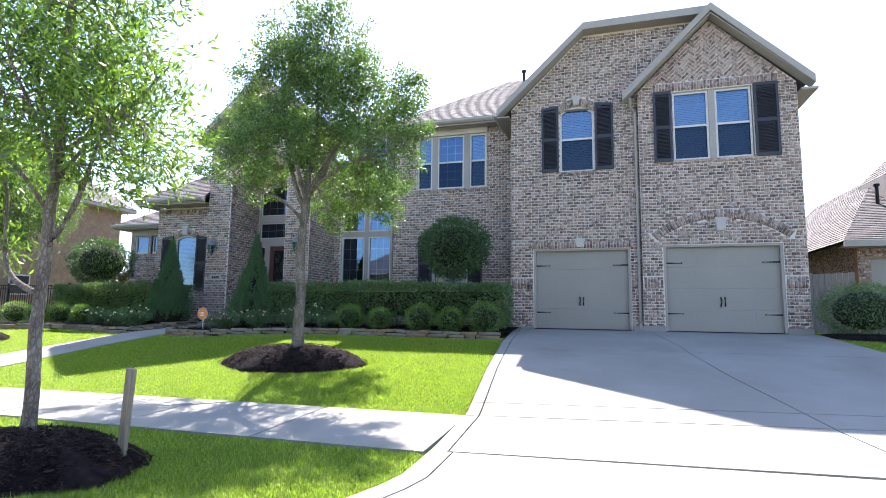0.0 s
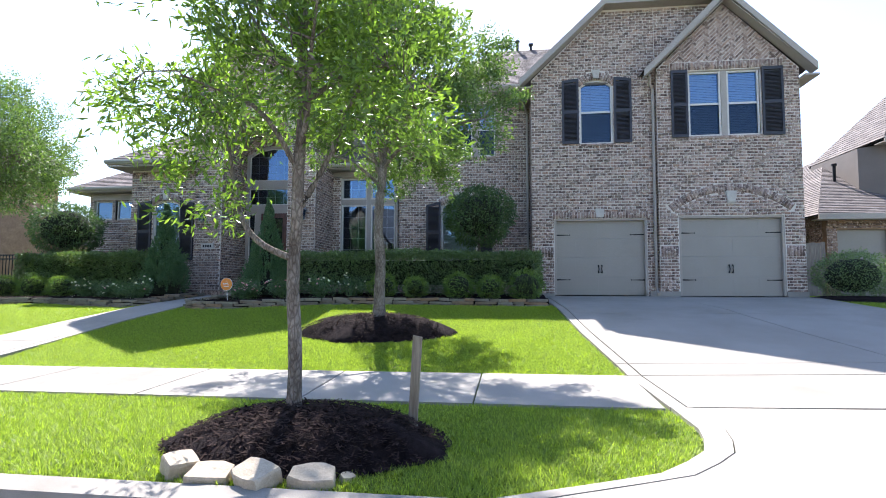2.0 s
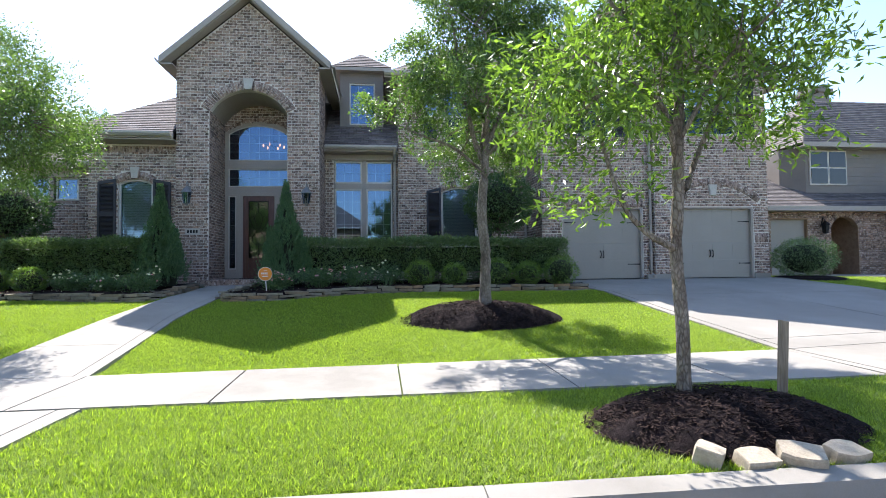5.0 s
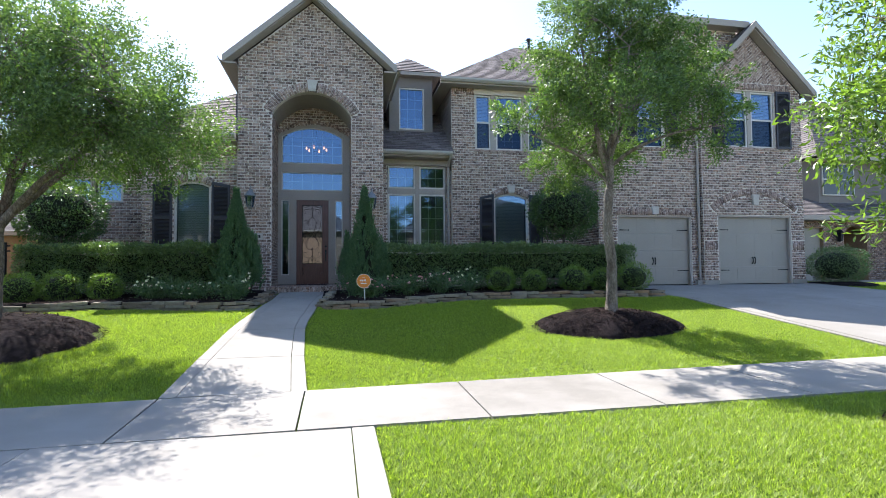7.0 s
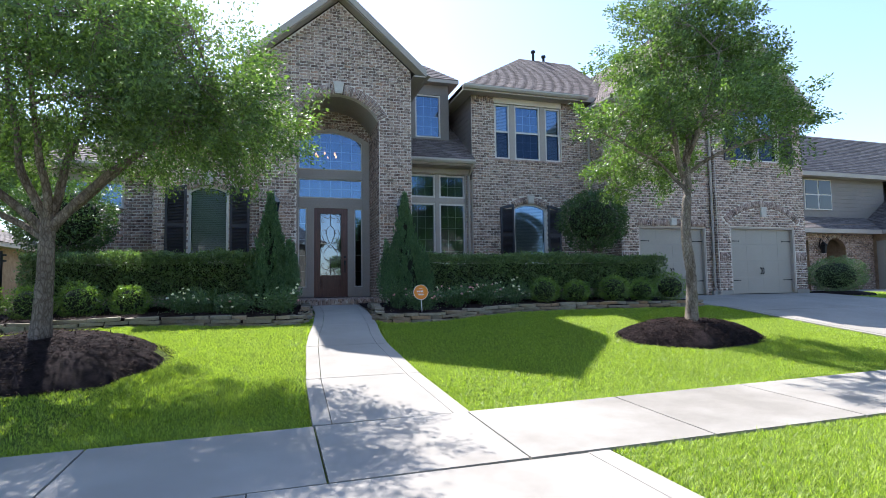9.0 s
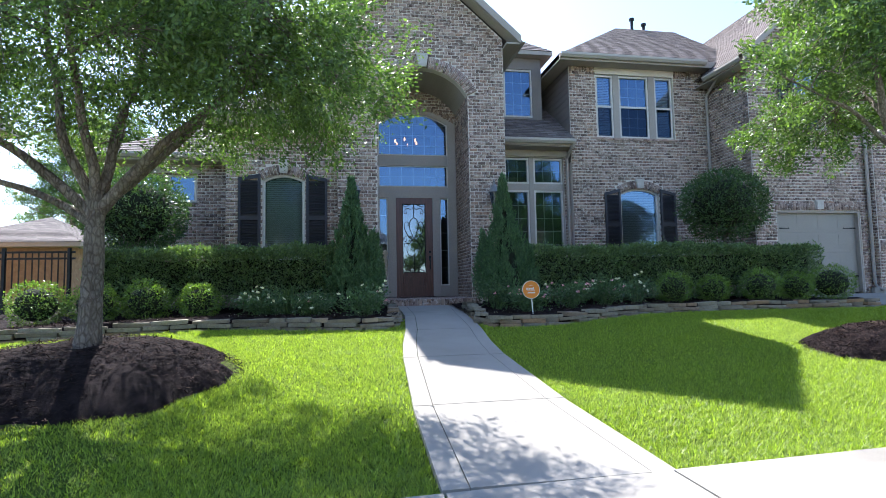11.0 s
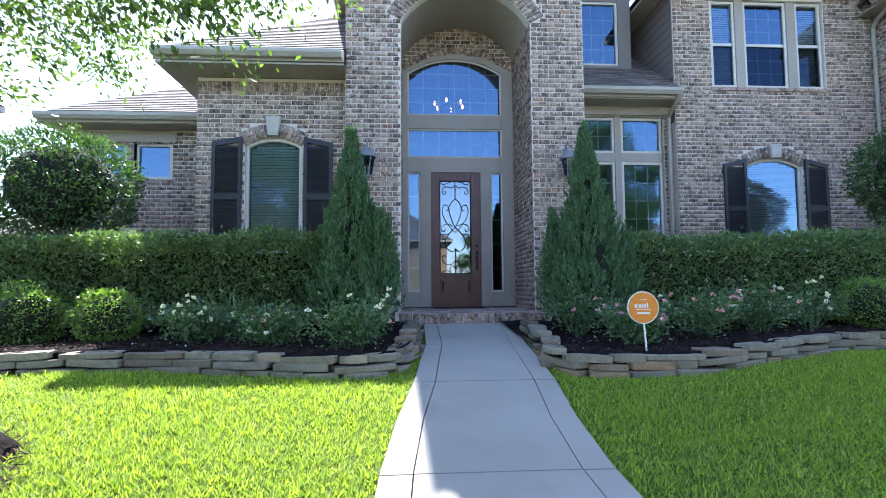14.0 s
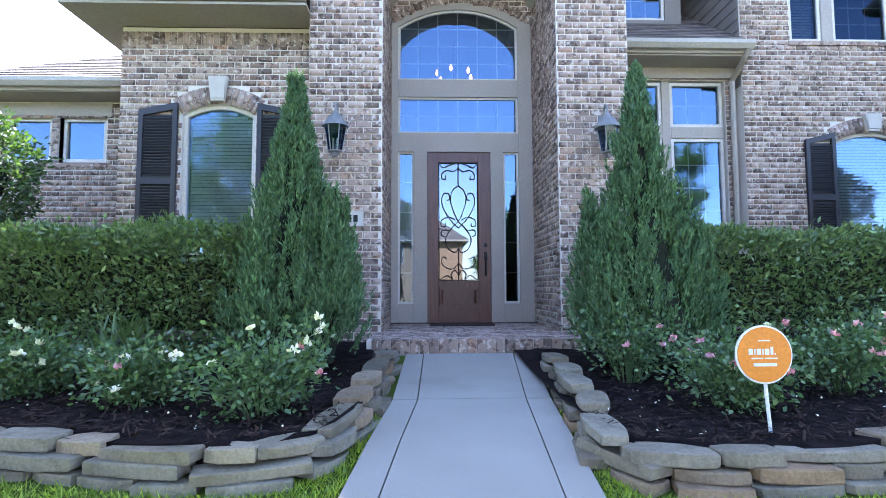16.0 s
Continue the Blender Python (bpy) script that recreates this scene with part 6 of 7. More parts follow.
def disc(r, y0, y1, cx=-9.0, cz=1.55, n=40):
    d = MB()
    d.tube([(cx, y0, cz), (cx, y1, cz)], r, n)
    return d


part("rim", disc(0.148, 11.004, 11.012), M_SIGNWHITE, sg, "white rim")
part("face", disc(0.139, 10.999, 11.003), M_ORANGE, sg, "orange face")
m = MB()
x = -9.083
for wdt, h, z in ((0.022, 0.03, 1.565), (0.006, 0.03, 1.565), (0.022, 0.03, 1.565), (0.006, 0.03, 1.565), (0.022, 0.03, 1.565), (0.014, 0.04, 1.565), (0.006, 0.007, 1.565)):
    m.box(x, x + wdt, 10.996, 10.9985, z - 0.015, z - 0.015 + h)
    x += wdt + 0.007
m.box(-9.03, -8.97, 10.996, 10.9985, 1.618, 1.624)
m.box(-9.07, -9.01, 10.996, 10.9985, 1.528, 1.535)
m.box(-9.0, -8.935, 10.996, 10.9985, 1.528, 1.535)
m.box(-9.06, -8.94, 10.996, 10.9985, 1.492, 1.508)
part("marking", m, M_SIGNWHITE, sg, "white bars in place of lettering")
m = MB()
m.tube([(-8.97, 11.02, 1.1), (-8.995, 11.018, 1.45)], 0.009, 8)
part("stake", m, M_SIGNWHITE, sg)


# ---------------------------------------------------------------- trees
def tree(name, base, trunk, trunk_r, limbs, lobes, sprays, per, leaf, mat_leaf, mat_bark, label, seed, sprouts=0, tight=0.13, sag=0.0):
    """A tapered trunk along given points, main limbs as (points, radius), and a crown of sprays of separate leaves:
    lobes are (centre, radii, share) from the foot; every spray hangs on a twig that grows out of the nearest limb."""
    r = random.Random(seed)
    g = np.random.default_rng(seed)
    o = thing(name, base, label, "tree")
    b = Vector(base)
    wood = MB()

    def smooth(pts, n):
        pts = [Vector(p) for p in pts]
        out = []
        for i in range(len(pts) - 1):
            p0, p1, p2, p3 = pts[max(i - 1, 0)], pts[i], pts[i + 1], pts[min(i + 2, len(pts) - 1)]
            for k in range(n):
                t = k / n
                out.append(0.5 * (2 * p1 + (p2 - p0) * t + (2 * p0 - 5 * p1 + 4 * p2 - p3) * t * t + (3 * p1 - p0 - 3 * p2 + p3) * t ** 3))
        return out + [pts[-1]]

    def wobble(p, k):
        return p + Vector((noise.noise(p * 1.7 + Vector((seed, 0, 0))), noise.noise(p * 1.7 + Vector((0, seed, 5))), 0.0)) * k

    tp = [wobble(b + q, 0.025) if i else b + q for i, q in enumerate(smooth(trunk, 6))]
    n = len(tp) - 1
    trs = [trunk_r * (1 - 0.3 * i / n + 0.5 * math.exp(-i * 1.1)) for i in range(n + 1)]
    tp[0].z -= 0.12
    wood.tube(tp, trs, 14, False)
    bones = []
    for pts, rad in limbs:
        lp = [wobble(b + q, 0.06) if i else b + q for i, q in enumerate(smooth(pts, 5))]
        rs = [rad * (1 - 0.82 * i / (len(lp) - 1)) + 0.004 for i in range(len(lp))]
        wood.tube(lp, rs, 9, False)
        bones += [(p, q) for p, q in zip(lp[2:], rs[2:])]
    # second-order boughs towards random places in the lobes
    share = np.array([l[2] for l in lobes], float)
    share /= share.sum()

    def inside(lo, hi):
        c, rad, _ = lobes[g.choice(len(lobes), p=share)]
        d = g.normal(0, 1, 3)
        d /= np.linalg.norm(d)
        return b + Vector(c) + Vector(d * np.array(rad)) * (g.uniform(lo, hi) ** 0.5)

    main = np.array([tuple(p) for p, _ in bones])
    for _ in range(len(limbs) * 7):
        e = inside(0.15, 0.8)
        low = main[:, 2] < e.z + 0.25
        dist = np.linalg.norm(main - np.array(e), axis=1) + np.where(low, 0, 3.0)
        k = int(dist.argmin())
        p, q = bones[k]
        mid = p.lerp(e, 0.5) + Vector((r.uniform(-0.1, 0.1), r.uniform(-0.1, 0.1), r.uniform(-0.02, 0.16)))
        pts = smooth([p, mid, e], 4)
        q = min(q * 0.6, 0.03)
        wood.tube(pts, [q * (1 - 0.7 * i / (len(pts) - 1)) + 0.003 for i in range(len(pts))], 6, False)
        bones += [(x, 0.008) for x in pts[2:]]
    B = np.array([tuple(p) for p, _ in bones])
    P, D = [], []
    for _ in range(sprays):
        e = inside(0.12, 1.0)
        k = int((np.linalg.norm(B - np.array(e), axis=1)).argmin())
        p = Vector(B[k])
        if (e - p).length > 0.9:
            e = p + (e - p).normalized() * r.uniform(0.5, 0.9)
        d = (e - p)
        d = (d.normalized() if d.length > 0.02 else Vector((0, 0, 1)))
        wood.tube([p, p.lerp(e, 0.55) + Vector((0, 0, 0.03)), e], [0.006, 0.004, 0.002], 4, False)
        L = r.uniform(0.25, 0.55)
        out = (d + Vector((r.uniform(-0.6, 0.6), r.uniform(-0.6, 0.6), r.uniform(-0.25, 0.45) - sag))).normalized()
        m = int(per * r.uniform(0.6, 1.35))
        t = g.uniform(-0.25, 1.0, m)
        P.append(np.array(e) + np.array(out)[None] * (t * L)[:, None] + g.normal(0, tight, (m, 3)) * (1.15 - 0.6 * np.abs(t))[:, None])
        D.append(np.repeat(np.array(out)[None], m, 0))
    for _ in range(sprouts):
        i = r.randrange(int(n * 0.5), n)
        a = r.uniform(0, 6.28)
        c = np.array(tp[i] + Vector((math.cos(a), math.sin(a), 0.2)) * (trs[i] + 0.05))
        P.append(c + g.normal(0, 0.05, (9, 3)))
        D.append(np.repeat(np.array([[math.cos(a), math.sin(a), 0.4]]), 9, 0))
    part("trunk", wood, mat_bark, o, "rough grey-brown bark", True)
    part("crown", leaves_mesh("crown", np.concatenate(P), np.concatenate(D), leaf[0], leaf[1], mat_leaf, 0.15, 0.75), mat_leaf, o, kind="stuff")
    return o


tree_street = tree("tree", (-4.12, 3.35, 0.53), [(0, 0, 0), (0.01, 0, 0.6), (-0.03, 0.02, 1.25), (0.0, 0, 1.9), (0.02, 0, 2.6), (0.0, 0, 3.4), (0.03, 0, 4.2)], 0.056,
                   [([(-0.03, 0.0, 1.22), (-0.30, -0.03, 1.36), (-0.50, 0, 1.62), (-0.66, 0.05, 2.15), (-0.72, 0, 2.45)], 0.026),
                    ([(0.0, 0, 1.62), (0.22, 0.03, 1.98), (0.42, 0.02, 2.5), (0.75, 0, 2.85)], 0.026),
                    ([(0, 0, 1.95), (-0.3, -0.2, 2.4), (-0.85, -0.3, 2.65)], 0.022), ([(0, 0, 2.1), (0.2, -0.3, 2.6), (0.45, -0.75, 3.0)], 0.02),
                    ([(0, 0, 2.2), (-0.1, 0.4, 2.7), (-0.2, 0.9, 3.1)], 0.02), ([(0, 0, 2.5), (0.5, 0.3, 3.0), (0.8, 0.4, 3.4)], 0.02),
                    ([(0, 0, 2.7), (-0.4, 0.1, 3.2), (-0.7, 0.15, 3.7)], 0.018), ([(0, 0, 3.1), (0.2, 0.2, 3.7), (0.3, 0.3, 4.2)], 0.016)],
                   [((0.05, 0, 3.05), (1.0, 1.0, 0.85), 5), ((-0.95, -0.05, 2.45), (0.55, 0.6, 0.38), 1.6), ((0.75, 0, 2.55), (0.5, 0.6, 0.45), 1.5), ((0.0, 0, 3.95), (0.8, 0.8, 0.7), 3),
                    ((-0.62, 0.0, 1.75), (0.22, 0.2, 0.35), 0.25)],
                   310, 60, (0.085, 0.024), M_LEAF_A, M_BARK, "young street tree with thin trunk and loose light-green leaves", 3, sprouts=14, tight=0.085)
tree_yard = tree("tree", (-4.75, 8.52, 0.98), [(0, 0, 0), (0.02, 0, 0.8), (-0.02, 0.02, 1.6), (0.02, 0, 2.3), (0.06, 0.02, 2.75)], 0.10,
                 [([(0.04, 0.02, 2.6), (0.12, 0, 3.3), (0.15, 0.1, 4.3), (0.1, 0.1, 5.6)], 0.062), ([(0.02, 0.02, 2.5), (-0.22, -0.05, 3.2), (-0.42, -0.1, 4.2), (-0.6, 0, 5.2)], 0.05),
                  ([(0.05, 0, 2.65), (0.32, 0.1, 3.3), (0.75, 0.2, 4.1), (1.1, 0.3, 4.9)], 0.05), ([(0.02, 0, 2.3), (-0.5, 0, 2.75), (-1.1, -0.1, 2.95), (-1.7, -0.1, 3.2)], 0.03),
                  ([(0.05, 0, 2.6), (0.5, -0.3, 2.95), (1.2, -0.5, 3.2), (1.9, -0.6, 3.3)], 0.035), ([(0.05, 0.05, 2.75), (0.1, 0.6, 3.5), (0.1, 1.1, 4.4)], 0.04),
                  ([(0.05, 0, 2.75), (0.0, -0.5, 3.6), (-0.1, -1.0, 4.4)], 0.04)],
                 [((0.15, 0, 4.5), (1.55, 1.5, 1.35), 6), ((-1.25, -0.1, 3.35), (0.75, 0.8, 0.5), 1.3), ((1.6, -0.3, 3.55), (0.85, 0.8, 0.55), 1.6), ((0.1, 0, 5.6), (1.0, 1.0, 0.9), 2.6), ((1.5, 0.2, 4.7), (0.7, 0.8, 0.6), 1.2), ((0.3, 1.5, 3.1), (1.1, 0.8, 0.55), 1.6), ((-0.2, -1.3, 3.4), (0.9, 0.7, 0.5), 0.8)],
                 620, 112, (0.068, 0.029), M_LEAF_B, M_BARK, "young oak with slim rough trunk and airy green crown", 8, sprouts=6, tight=0.085)
tree_oak = tree("tree", (-14.58, 8.83, 1.05), [(0, 0, 0), (0.02, 0, 0.6), (0.03, 0, 1.15), (0.05, 0, 1.6)], 0.118,
                [([(0.05, 0, 1.40), (0.35, -0.1, 1.75), (0.85, -0.2, 2.2), (1.5, -0.2, 2.7), (2.4, -0.3, 3.0)], 0.068), ([(0.04, 0, 1.5), (0.55, 0.2, 2.0), (1.0, 0.5, 2.7), (1.5, 0.9, 3.6)], 0.060),
                 ([(0.03, 0, 1.5), (0.05, -0.3, 2.2), (0.1, -0.8, 3.0), (0.2, -1.4, 3.7)], 0.056), ([(0.02, 0, 1.5), (-0.2, -0.1, 2.1), (-0.35, -0.2, 3.0), (-0.5, -0.2, 4.2)], 0.060),
                 ([(0.0, 0, 1.4), (-0.5, -0.1, 1.9), (-1.1, -0.2, 2.3), (-2.0, -0.3, 2.8)], 0.060), ([(0, 0, 1.3), (-0.6, 0.2, 1.65), (-1.4, 0.4, 1.9), (-2.3, 0.5, 2.3)], 0.048),
                 ([(0.03, 0.05, 1.5), (0.0, 0.6, 2.2), (-0.2, 1.4, 3.0)], 0.048), ([(0.05, 0, 1.6), (0.3, 0, 2.5), (0.5, 0.1, 3.5), (0.5, 0.1, 4.4)], 0.056)],
                [((0.2, 0, 3.45), (2.6, 2.6, 1.35), 7), ((2.2, -0.2, 2.95), (1.1, 1.4, 0.75), 1.5), ((-2.0, 0, 3.0), (1.5, 1.7, 0.9), 2.2), ((1.5, -1.3, 3.1), (1.2, 1.1, 0.85), 1.6), ((0.3, 0.3, 4.3), (1.6, 1.6, 0.75), 2)],
                1250, 112, (0.056, 0.025), M_LEAF_B, M_BARK_D, "spreading live oak with forked grey limbs and dense small leaves", 21, tight=0.10, sag=0.12)


# ---------------------------------------------------------------- shrubs
def shell_points(n, inside):
    """Random points in a unit box that satisfy inside(p)."""
    out = []
    while sum(len(o) for o in out) < n:
        p = RNG.uniform(-1, 1, (n * 2, 3))
        out.append(p[inside(p)])
    return np.concatenate(out)[:n]


def hedge(x0, x1, y0, y1, z1, n, label):
    o = thing("hedge", ((x0 + x1) / 2, (y0 + y1) / 2, bed_z((x0 + x1) / 2, y0)), label, "hedge", "clipped hedges")
    zb = 1.3
    # solid dark core: painted shade behind the leaves, also blocks light
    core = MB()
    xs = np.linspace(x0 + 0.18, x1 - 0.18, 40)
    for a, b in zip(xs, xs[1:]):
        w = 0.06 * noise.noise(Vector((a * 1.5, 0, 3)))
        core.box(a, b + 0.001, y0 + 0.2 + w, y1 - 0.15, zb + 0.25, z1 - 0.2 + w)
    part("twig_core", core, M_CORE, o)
    st = MB()
    for i in range(int((x1 - x0) / 0.55)):
        x = x0 + 0.3 + i * 0.55 + random.uniform(-0.1, 0.1)
        for _ in range(4):
            st.tube([(x, y0 + 0.45, 1.2), (x + random.uniform(-0.25, 0.25), y0 + 0.3 + random.uniform(-0.1, 0.2), zb + 0.5)], [0.014, 0.008], 5, False)
    part("stem", st, M_BARK_D, o, kind="stuff")
    A = [(x1 - x0) * (z1 - zb), (x1 - x0) * (y1 - y0), (y1 - y0) * (z1 - zb)]
    f = RNG.choice(4, n, p=np.array([A[0], A[1], A[2] / 2, A[2] / 2]) / (A[0] + A[1] + A[2]))
    u, v, d = RNG.uniform(0, 1, n), RNG.uniform(0, 1, n), np.abs(RNG.normal(0, 0.085, n))
    X = np.where(f < 2, x0 + u * (x1 - x0), np.where(f == 2, x0 + d, x1 - d))
    Y = np.where(f == 0, y0 + d, np.where(f == 1, y0 + v * (y1 - y0), y0 + u * (y1 - y0)))
    Z = np.where(f == 1, z1 - d, zb + v * (z1 - zb))
    lump = np.array([noise.noise(Vector((a * 1.6, c * 1.6, b * 1.6))) * 0.11 + noise.noise(Vector((a * 5, c * 5, b * 5))) * 0.05 for a, b, c in zip(X, Y, Z)])
    N = np.stack([np.where(f == 2, -1.0, np.where(f == 3, 1.0, 0.0)), np.where(f == 0, -1.0, 0.0), np.where(f == 1, 1.0, 0.35)], 1)
    P = np.stack([X, Y, Z], 1) + N * lump[:, None]
    sh = RNG.uniform(0, 1, n) < 0.04
    P[sh] += N[sh] * RNG.uniform(0.03, 0.11, (sh.sum(), 1))
    me = leaves_mesh("foliage", P, N, 0.062, 0.026, M_LEAF_H, -0.15, 0.7)
    part("foliage", me, M_LEAF_H, o, kind="stuff")
    return o


hedge(-16.35, -11.75, 12.7, 13.8, 2.38, 34000, "long clipped dark-green hedge before the brick wall")
hedge(-8.75, -1.72, 12.75, 13.85, 2.38, 40000, "long clipped dark-green hedge before the brick wall")


def ball_bush(c, rx, rz, n, mtl, label, group, leaf=(0.035, 0.02), cat="shrub", base=None, name="boxwood"):
    o = thing(name, (c[0], c[1], base if base is not None else c[2] - rz), label, cat, group)
    d = RNG.normal(0, 1, (n, 3))
    d /= np.linalg.norm(d, axis=1, keepdims=True)
    k = np.array([1 + 0.20 * noise.noise(Vector(tuple(q * 2.4 + c[0]))) + 0.15 * noise.noise(Vector(tuple(q * 7 + c[0]))) for q in d])
    r = (1 - np.abs(RNG.normal(0, 0.11, n)) + (RNG.uniform(0, 1, n) > 0.92) * RNG.uniform(0, 0.12, n)) * k
    P = np.array(c) + d * r[:, None] * np.array([rx, rx, rz])
    # dark ball in place of the shade within the bush
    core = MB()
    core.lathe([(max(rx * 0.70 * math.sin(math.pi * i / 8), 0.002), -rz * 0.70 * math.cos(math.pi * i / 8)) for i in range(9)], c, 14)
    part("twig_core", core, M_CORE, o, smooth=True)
    me = leaves_mesh("foliage", P, d, leaf[0], leaf[1], mtl, -0.1, 0.75)
    part("foliage", me, mtl, o, kind="stuff")
    return o


for x, y, rr_ in ((-14.34, 12.2, 0.33), (-15.15, 12.15, 0.37), (-15.85, 12.0, 0.36), (-16.6, 11.85, 0.40)):
    ball_bush((x, y, bed_z(x, y) + rr_ * 0.78), rr_, rr_ * 0.92, 3000, M_LEAF_X, "rounded light-green boxwood in dark mulch", "boxwoods")
for x, y, rr_ in ((-5.62, 12.3, 0.36), (-4.78, 12.25, 0.31), (-3.72, 12.25, 0.38), (-2.95, 12.2, 0.33), (-2.1, 12.2, 0.42)):
    ball_bush((x, y, bed_z(x, y) + rr_ * 0.78), rr_, rr_ * 0.9, 2800, M_LEAF_X, "rounded green boxwood in dark mulch", "boxwoods")
ball_bush((6.05, 14.0, 1.82), 0.85, 0.62, 9000, M_LEAF_H, "broad rounded dark-green shrub beside the driveway", "", (0.05, 0.022), name="shrub")
nm = MB()
nm.lathe([(0.0, 0.10), (0.6, 0.09), (1.0, 0.03), (1.1, -0.05)], (6.05, 14.0, 1.22), 30)
tagged(part("mulch_ring", nm, M_MULCH, None, "", True), "dark mulch ring under the shrub", "mulch")


def topiary(c, r, base_z, label, n=10000):
    o = ball_bush(c, r, r * 0.86, n, M_LEAF_T, label, "standard hollies", (0.065, 0.032), "tree", base_z, "standard_holly")
    t = MB()
    t.tube([(c[0] + 0.02, c[1], base_z - 0.1), (c[0] - 0.015, c[1] + 0.01, base_z + 0.5), (c[0], c[1], c[2] - 0.2)], [0.05, 0.042, 0.035], 9)
    for k in range(7):
        a = k * 0.9
        t.tube([(c[0], c[1], c[2] - r * 0.85), (c[0] + math.cos(a) * r * 0.6, c[1] + math.sin(a) * r * 0.6, c[2] - r * 0.3)], [0.02, 0.008], 5, False)
    part("trunk", t, M_BARK, o, "slim grey trunk", True)


topiary((-3.30, 13.75, 3.42), 0.93, 1.25, "clipped round holly on a slim grey trunk above the hedge")
topiary((-16.1, 14.2, 3.22), 0.98, 1.25, "glossy round holly on a slim grey trunk above the hedge")


def juniper(x, y, top, label, seed):
    """Upright cone of feathery sprays with a few leaning side leaders."""
    r = np.random.default_rng(seed)
    zb = bed_z(x, y)
    o = thing("juniper", (x, y, zb), label, "evergreen", "junipers by the door")
    P, D = [], []
    leaders = [(0.0, 0.0, top, 0.72)] + [(r.uniform(-0.46, 0.46), r.uniform(-0.35, 0.1), zb + (top - zb) * r.uniform(0.34, 0.66), r.uniform(0.15, 0.24)) for _ in range(10)]
    for k, (ox, oy, zt, w) in enumerate(leaders):
        m = 640 if k == 0 else 150
        for _ in range(m):
            t = r.uniform(0, 1) ** 0.85
            z = zb + 0.08 + (zt - zb - 0.08) * t
            rad = w * ((1 - t) ** (1.4 if k == 0 else 1.1) + 0.03) * (0.7 + 0.3 * min(1, t * 6)) * r.uniform(0.72, 1.06)
            a = r.uniform(0, 2 * math.pi)
            base = np.array([x + ox * min(1, t * 2 + 0.3) + math.cos(a) * rad, y + oy * min(1, t * 2 + 0.3) + math.sin(a) * rad, z])
            out = 0.42 - 0.24 * t
            d = np.array([math.cos(a) * out, math.sin(a) * out, 1.0])
            L = r.uniform(0.14, 0.30) * (1 - 0.35 * t)
            n = 38
            s = r.uniform(0, 1, n)
            P.append(base + d * (s * L)[:, None] + r.normal(0, 0.016, (n, 3)) * (1.25 - s)[:, None])
            D.append(np.repeat(d[None] * 1.4, n, 0) + r.normal(0, 0.3, (n, 3)))
    P, D = np.concatenate(P), np.concatenate(D)
    # dark cone put in for the shade between the sprays
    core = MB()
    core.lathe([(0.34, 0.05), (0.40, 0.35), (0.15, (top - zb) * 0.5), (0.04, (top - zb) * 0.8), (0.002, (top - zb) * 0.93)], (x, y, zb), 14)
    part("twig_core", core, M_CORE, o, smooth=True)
    part("foliage", leaves_mesh("foliage", P, D, 0.05, 0.015, M_LEAF_C, -0.2, 0.3), M_LEAF_C, o, kind="stuff")


juniper(-11.84, 12.85, 3.58, "tall narrow dark-green juniper beside the entry pier", 31)
juniper(-8.88, 12.85, 3.68, "tall narrow dark-green juniper beside the entry pier", 32)


def rose(x, y, r, h, n, label, seed, pink=0.5, blooms=14):
    rg = np.random.default_rng(seed)
    zb = bed_z(x, y)
    o = thing("rose_bush", (x, y, zb), label, "rose bush", "roses")
    st = MB()
    ends = []
    for k in range(22):
        a, t = rg.uniform(0, 2 * math.pi), rg.uniform(0.25, 1.0)
        e = (x + math.cos(a) * r * t, y + math.sin(a) * r * t, zb + h * rg.uniform(0.55, 1.0) * (1.15 - 0.45 * t))
        st.tube([(x + math.cos(a) * 0.05, y + math.sin(a) * 0.05, zb - 0.05), ((x + e[0]) / 2, (y + e[1]) / 2, zb + (e[2] - zb) * 0.7), e], [0.007, 0.005, 0.003], 5, False)
        ends.append(e)
    part("stem", st, M_LEAF_R, o, kind="stuff")
    E_ = np.array(ends)
    k = rg.integers(0, len(ends), n)
    t = rg.uniform(0.15, 1.0, n) ** 0.6
    root = np.array([x, y, zb])
    P = root + (E_[k] - root) * t[:, None] + rg.normal(0, 0.075, (n, 3)) + np.array([0, 0, 0.04])
    P[:, 2] = np.maximum(P[:, 2], zb + 0.03)
    part("foliage", leaves_mesh("foliage", P, (P - root) * np.array([1, 1, 0.4]), 0.042, 0.025, M_LEAF_R, 0.05, 0.7), M_LEAF_R, o, kind="stuff")
    for i in range(blooms):
        e = E_[rg.integers(0, len(ends))]
        c = e + rg.normal(0, 0.07, 3) + np.array([0, -0.05, 0.06])
        m = 14
        d = rg.normal(0, 1, (m, 3))
        d[:, 2] = np.abs(d[:, 2])
        mt_ = M_PINK if rg.uniform() < pink else M_WHITE
        part("bloom", leaves_mesh("bloom", np.repeat(c[None], m, 0) + rg.normal(0, 0.006, (m, 3)), d, 0.032, 0.028, mt_, 0, 0.2), mt_, o, "pink rose bloom" if mt_ is M_PINK else "white rose bloom")


rose(-11.66, 11.45, 0.40, 0.44, 2400, "leafy rose bush with faded white blooms in mulch", 51, 0.15, 12)
rose(-12.5, 11.75, 0.36, 0.28, 2100, "leafy rose bush with a few pale pink blooms in mulch", 52, 0.3, 10)
rose(-13.35, 12.0, 0.42, 0.36, 2400, "leafy rose bush with small white blooms in mulch", 53, 0.1, 16)
rose(-9.2, 12.35, 0.45, 0.51, 1800, "leafy rose bush with pink blooms in mulch", 54, 0.7, 8)
rose(-8.85, 11.6, 0.40, 0.40, 2400, "leafy rose bush with pink and white blooms in mulch", 55, 0.75, 18)
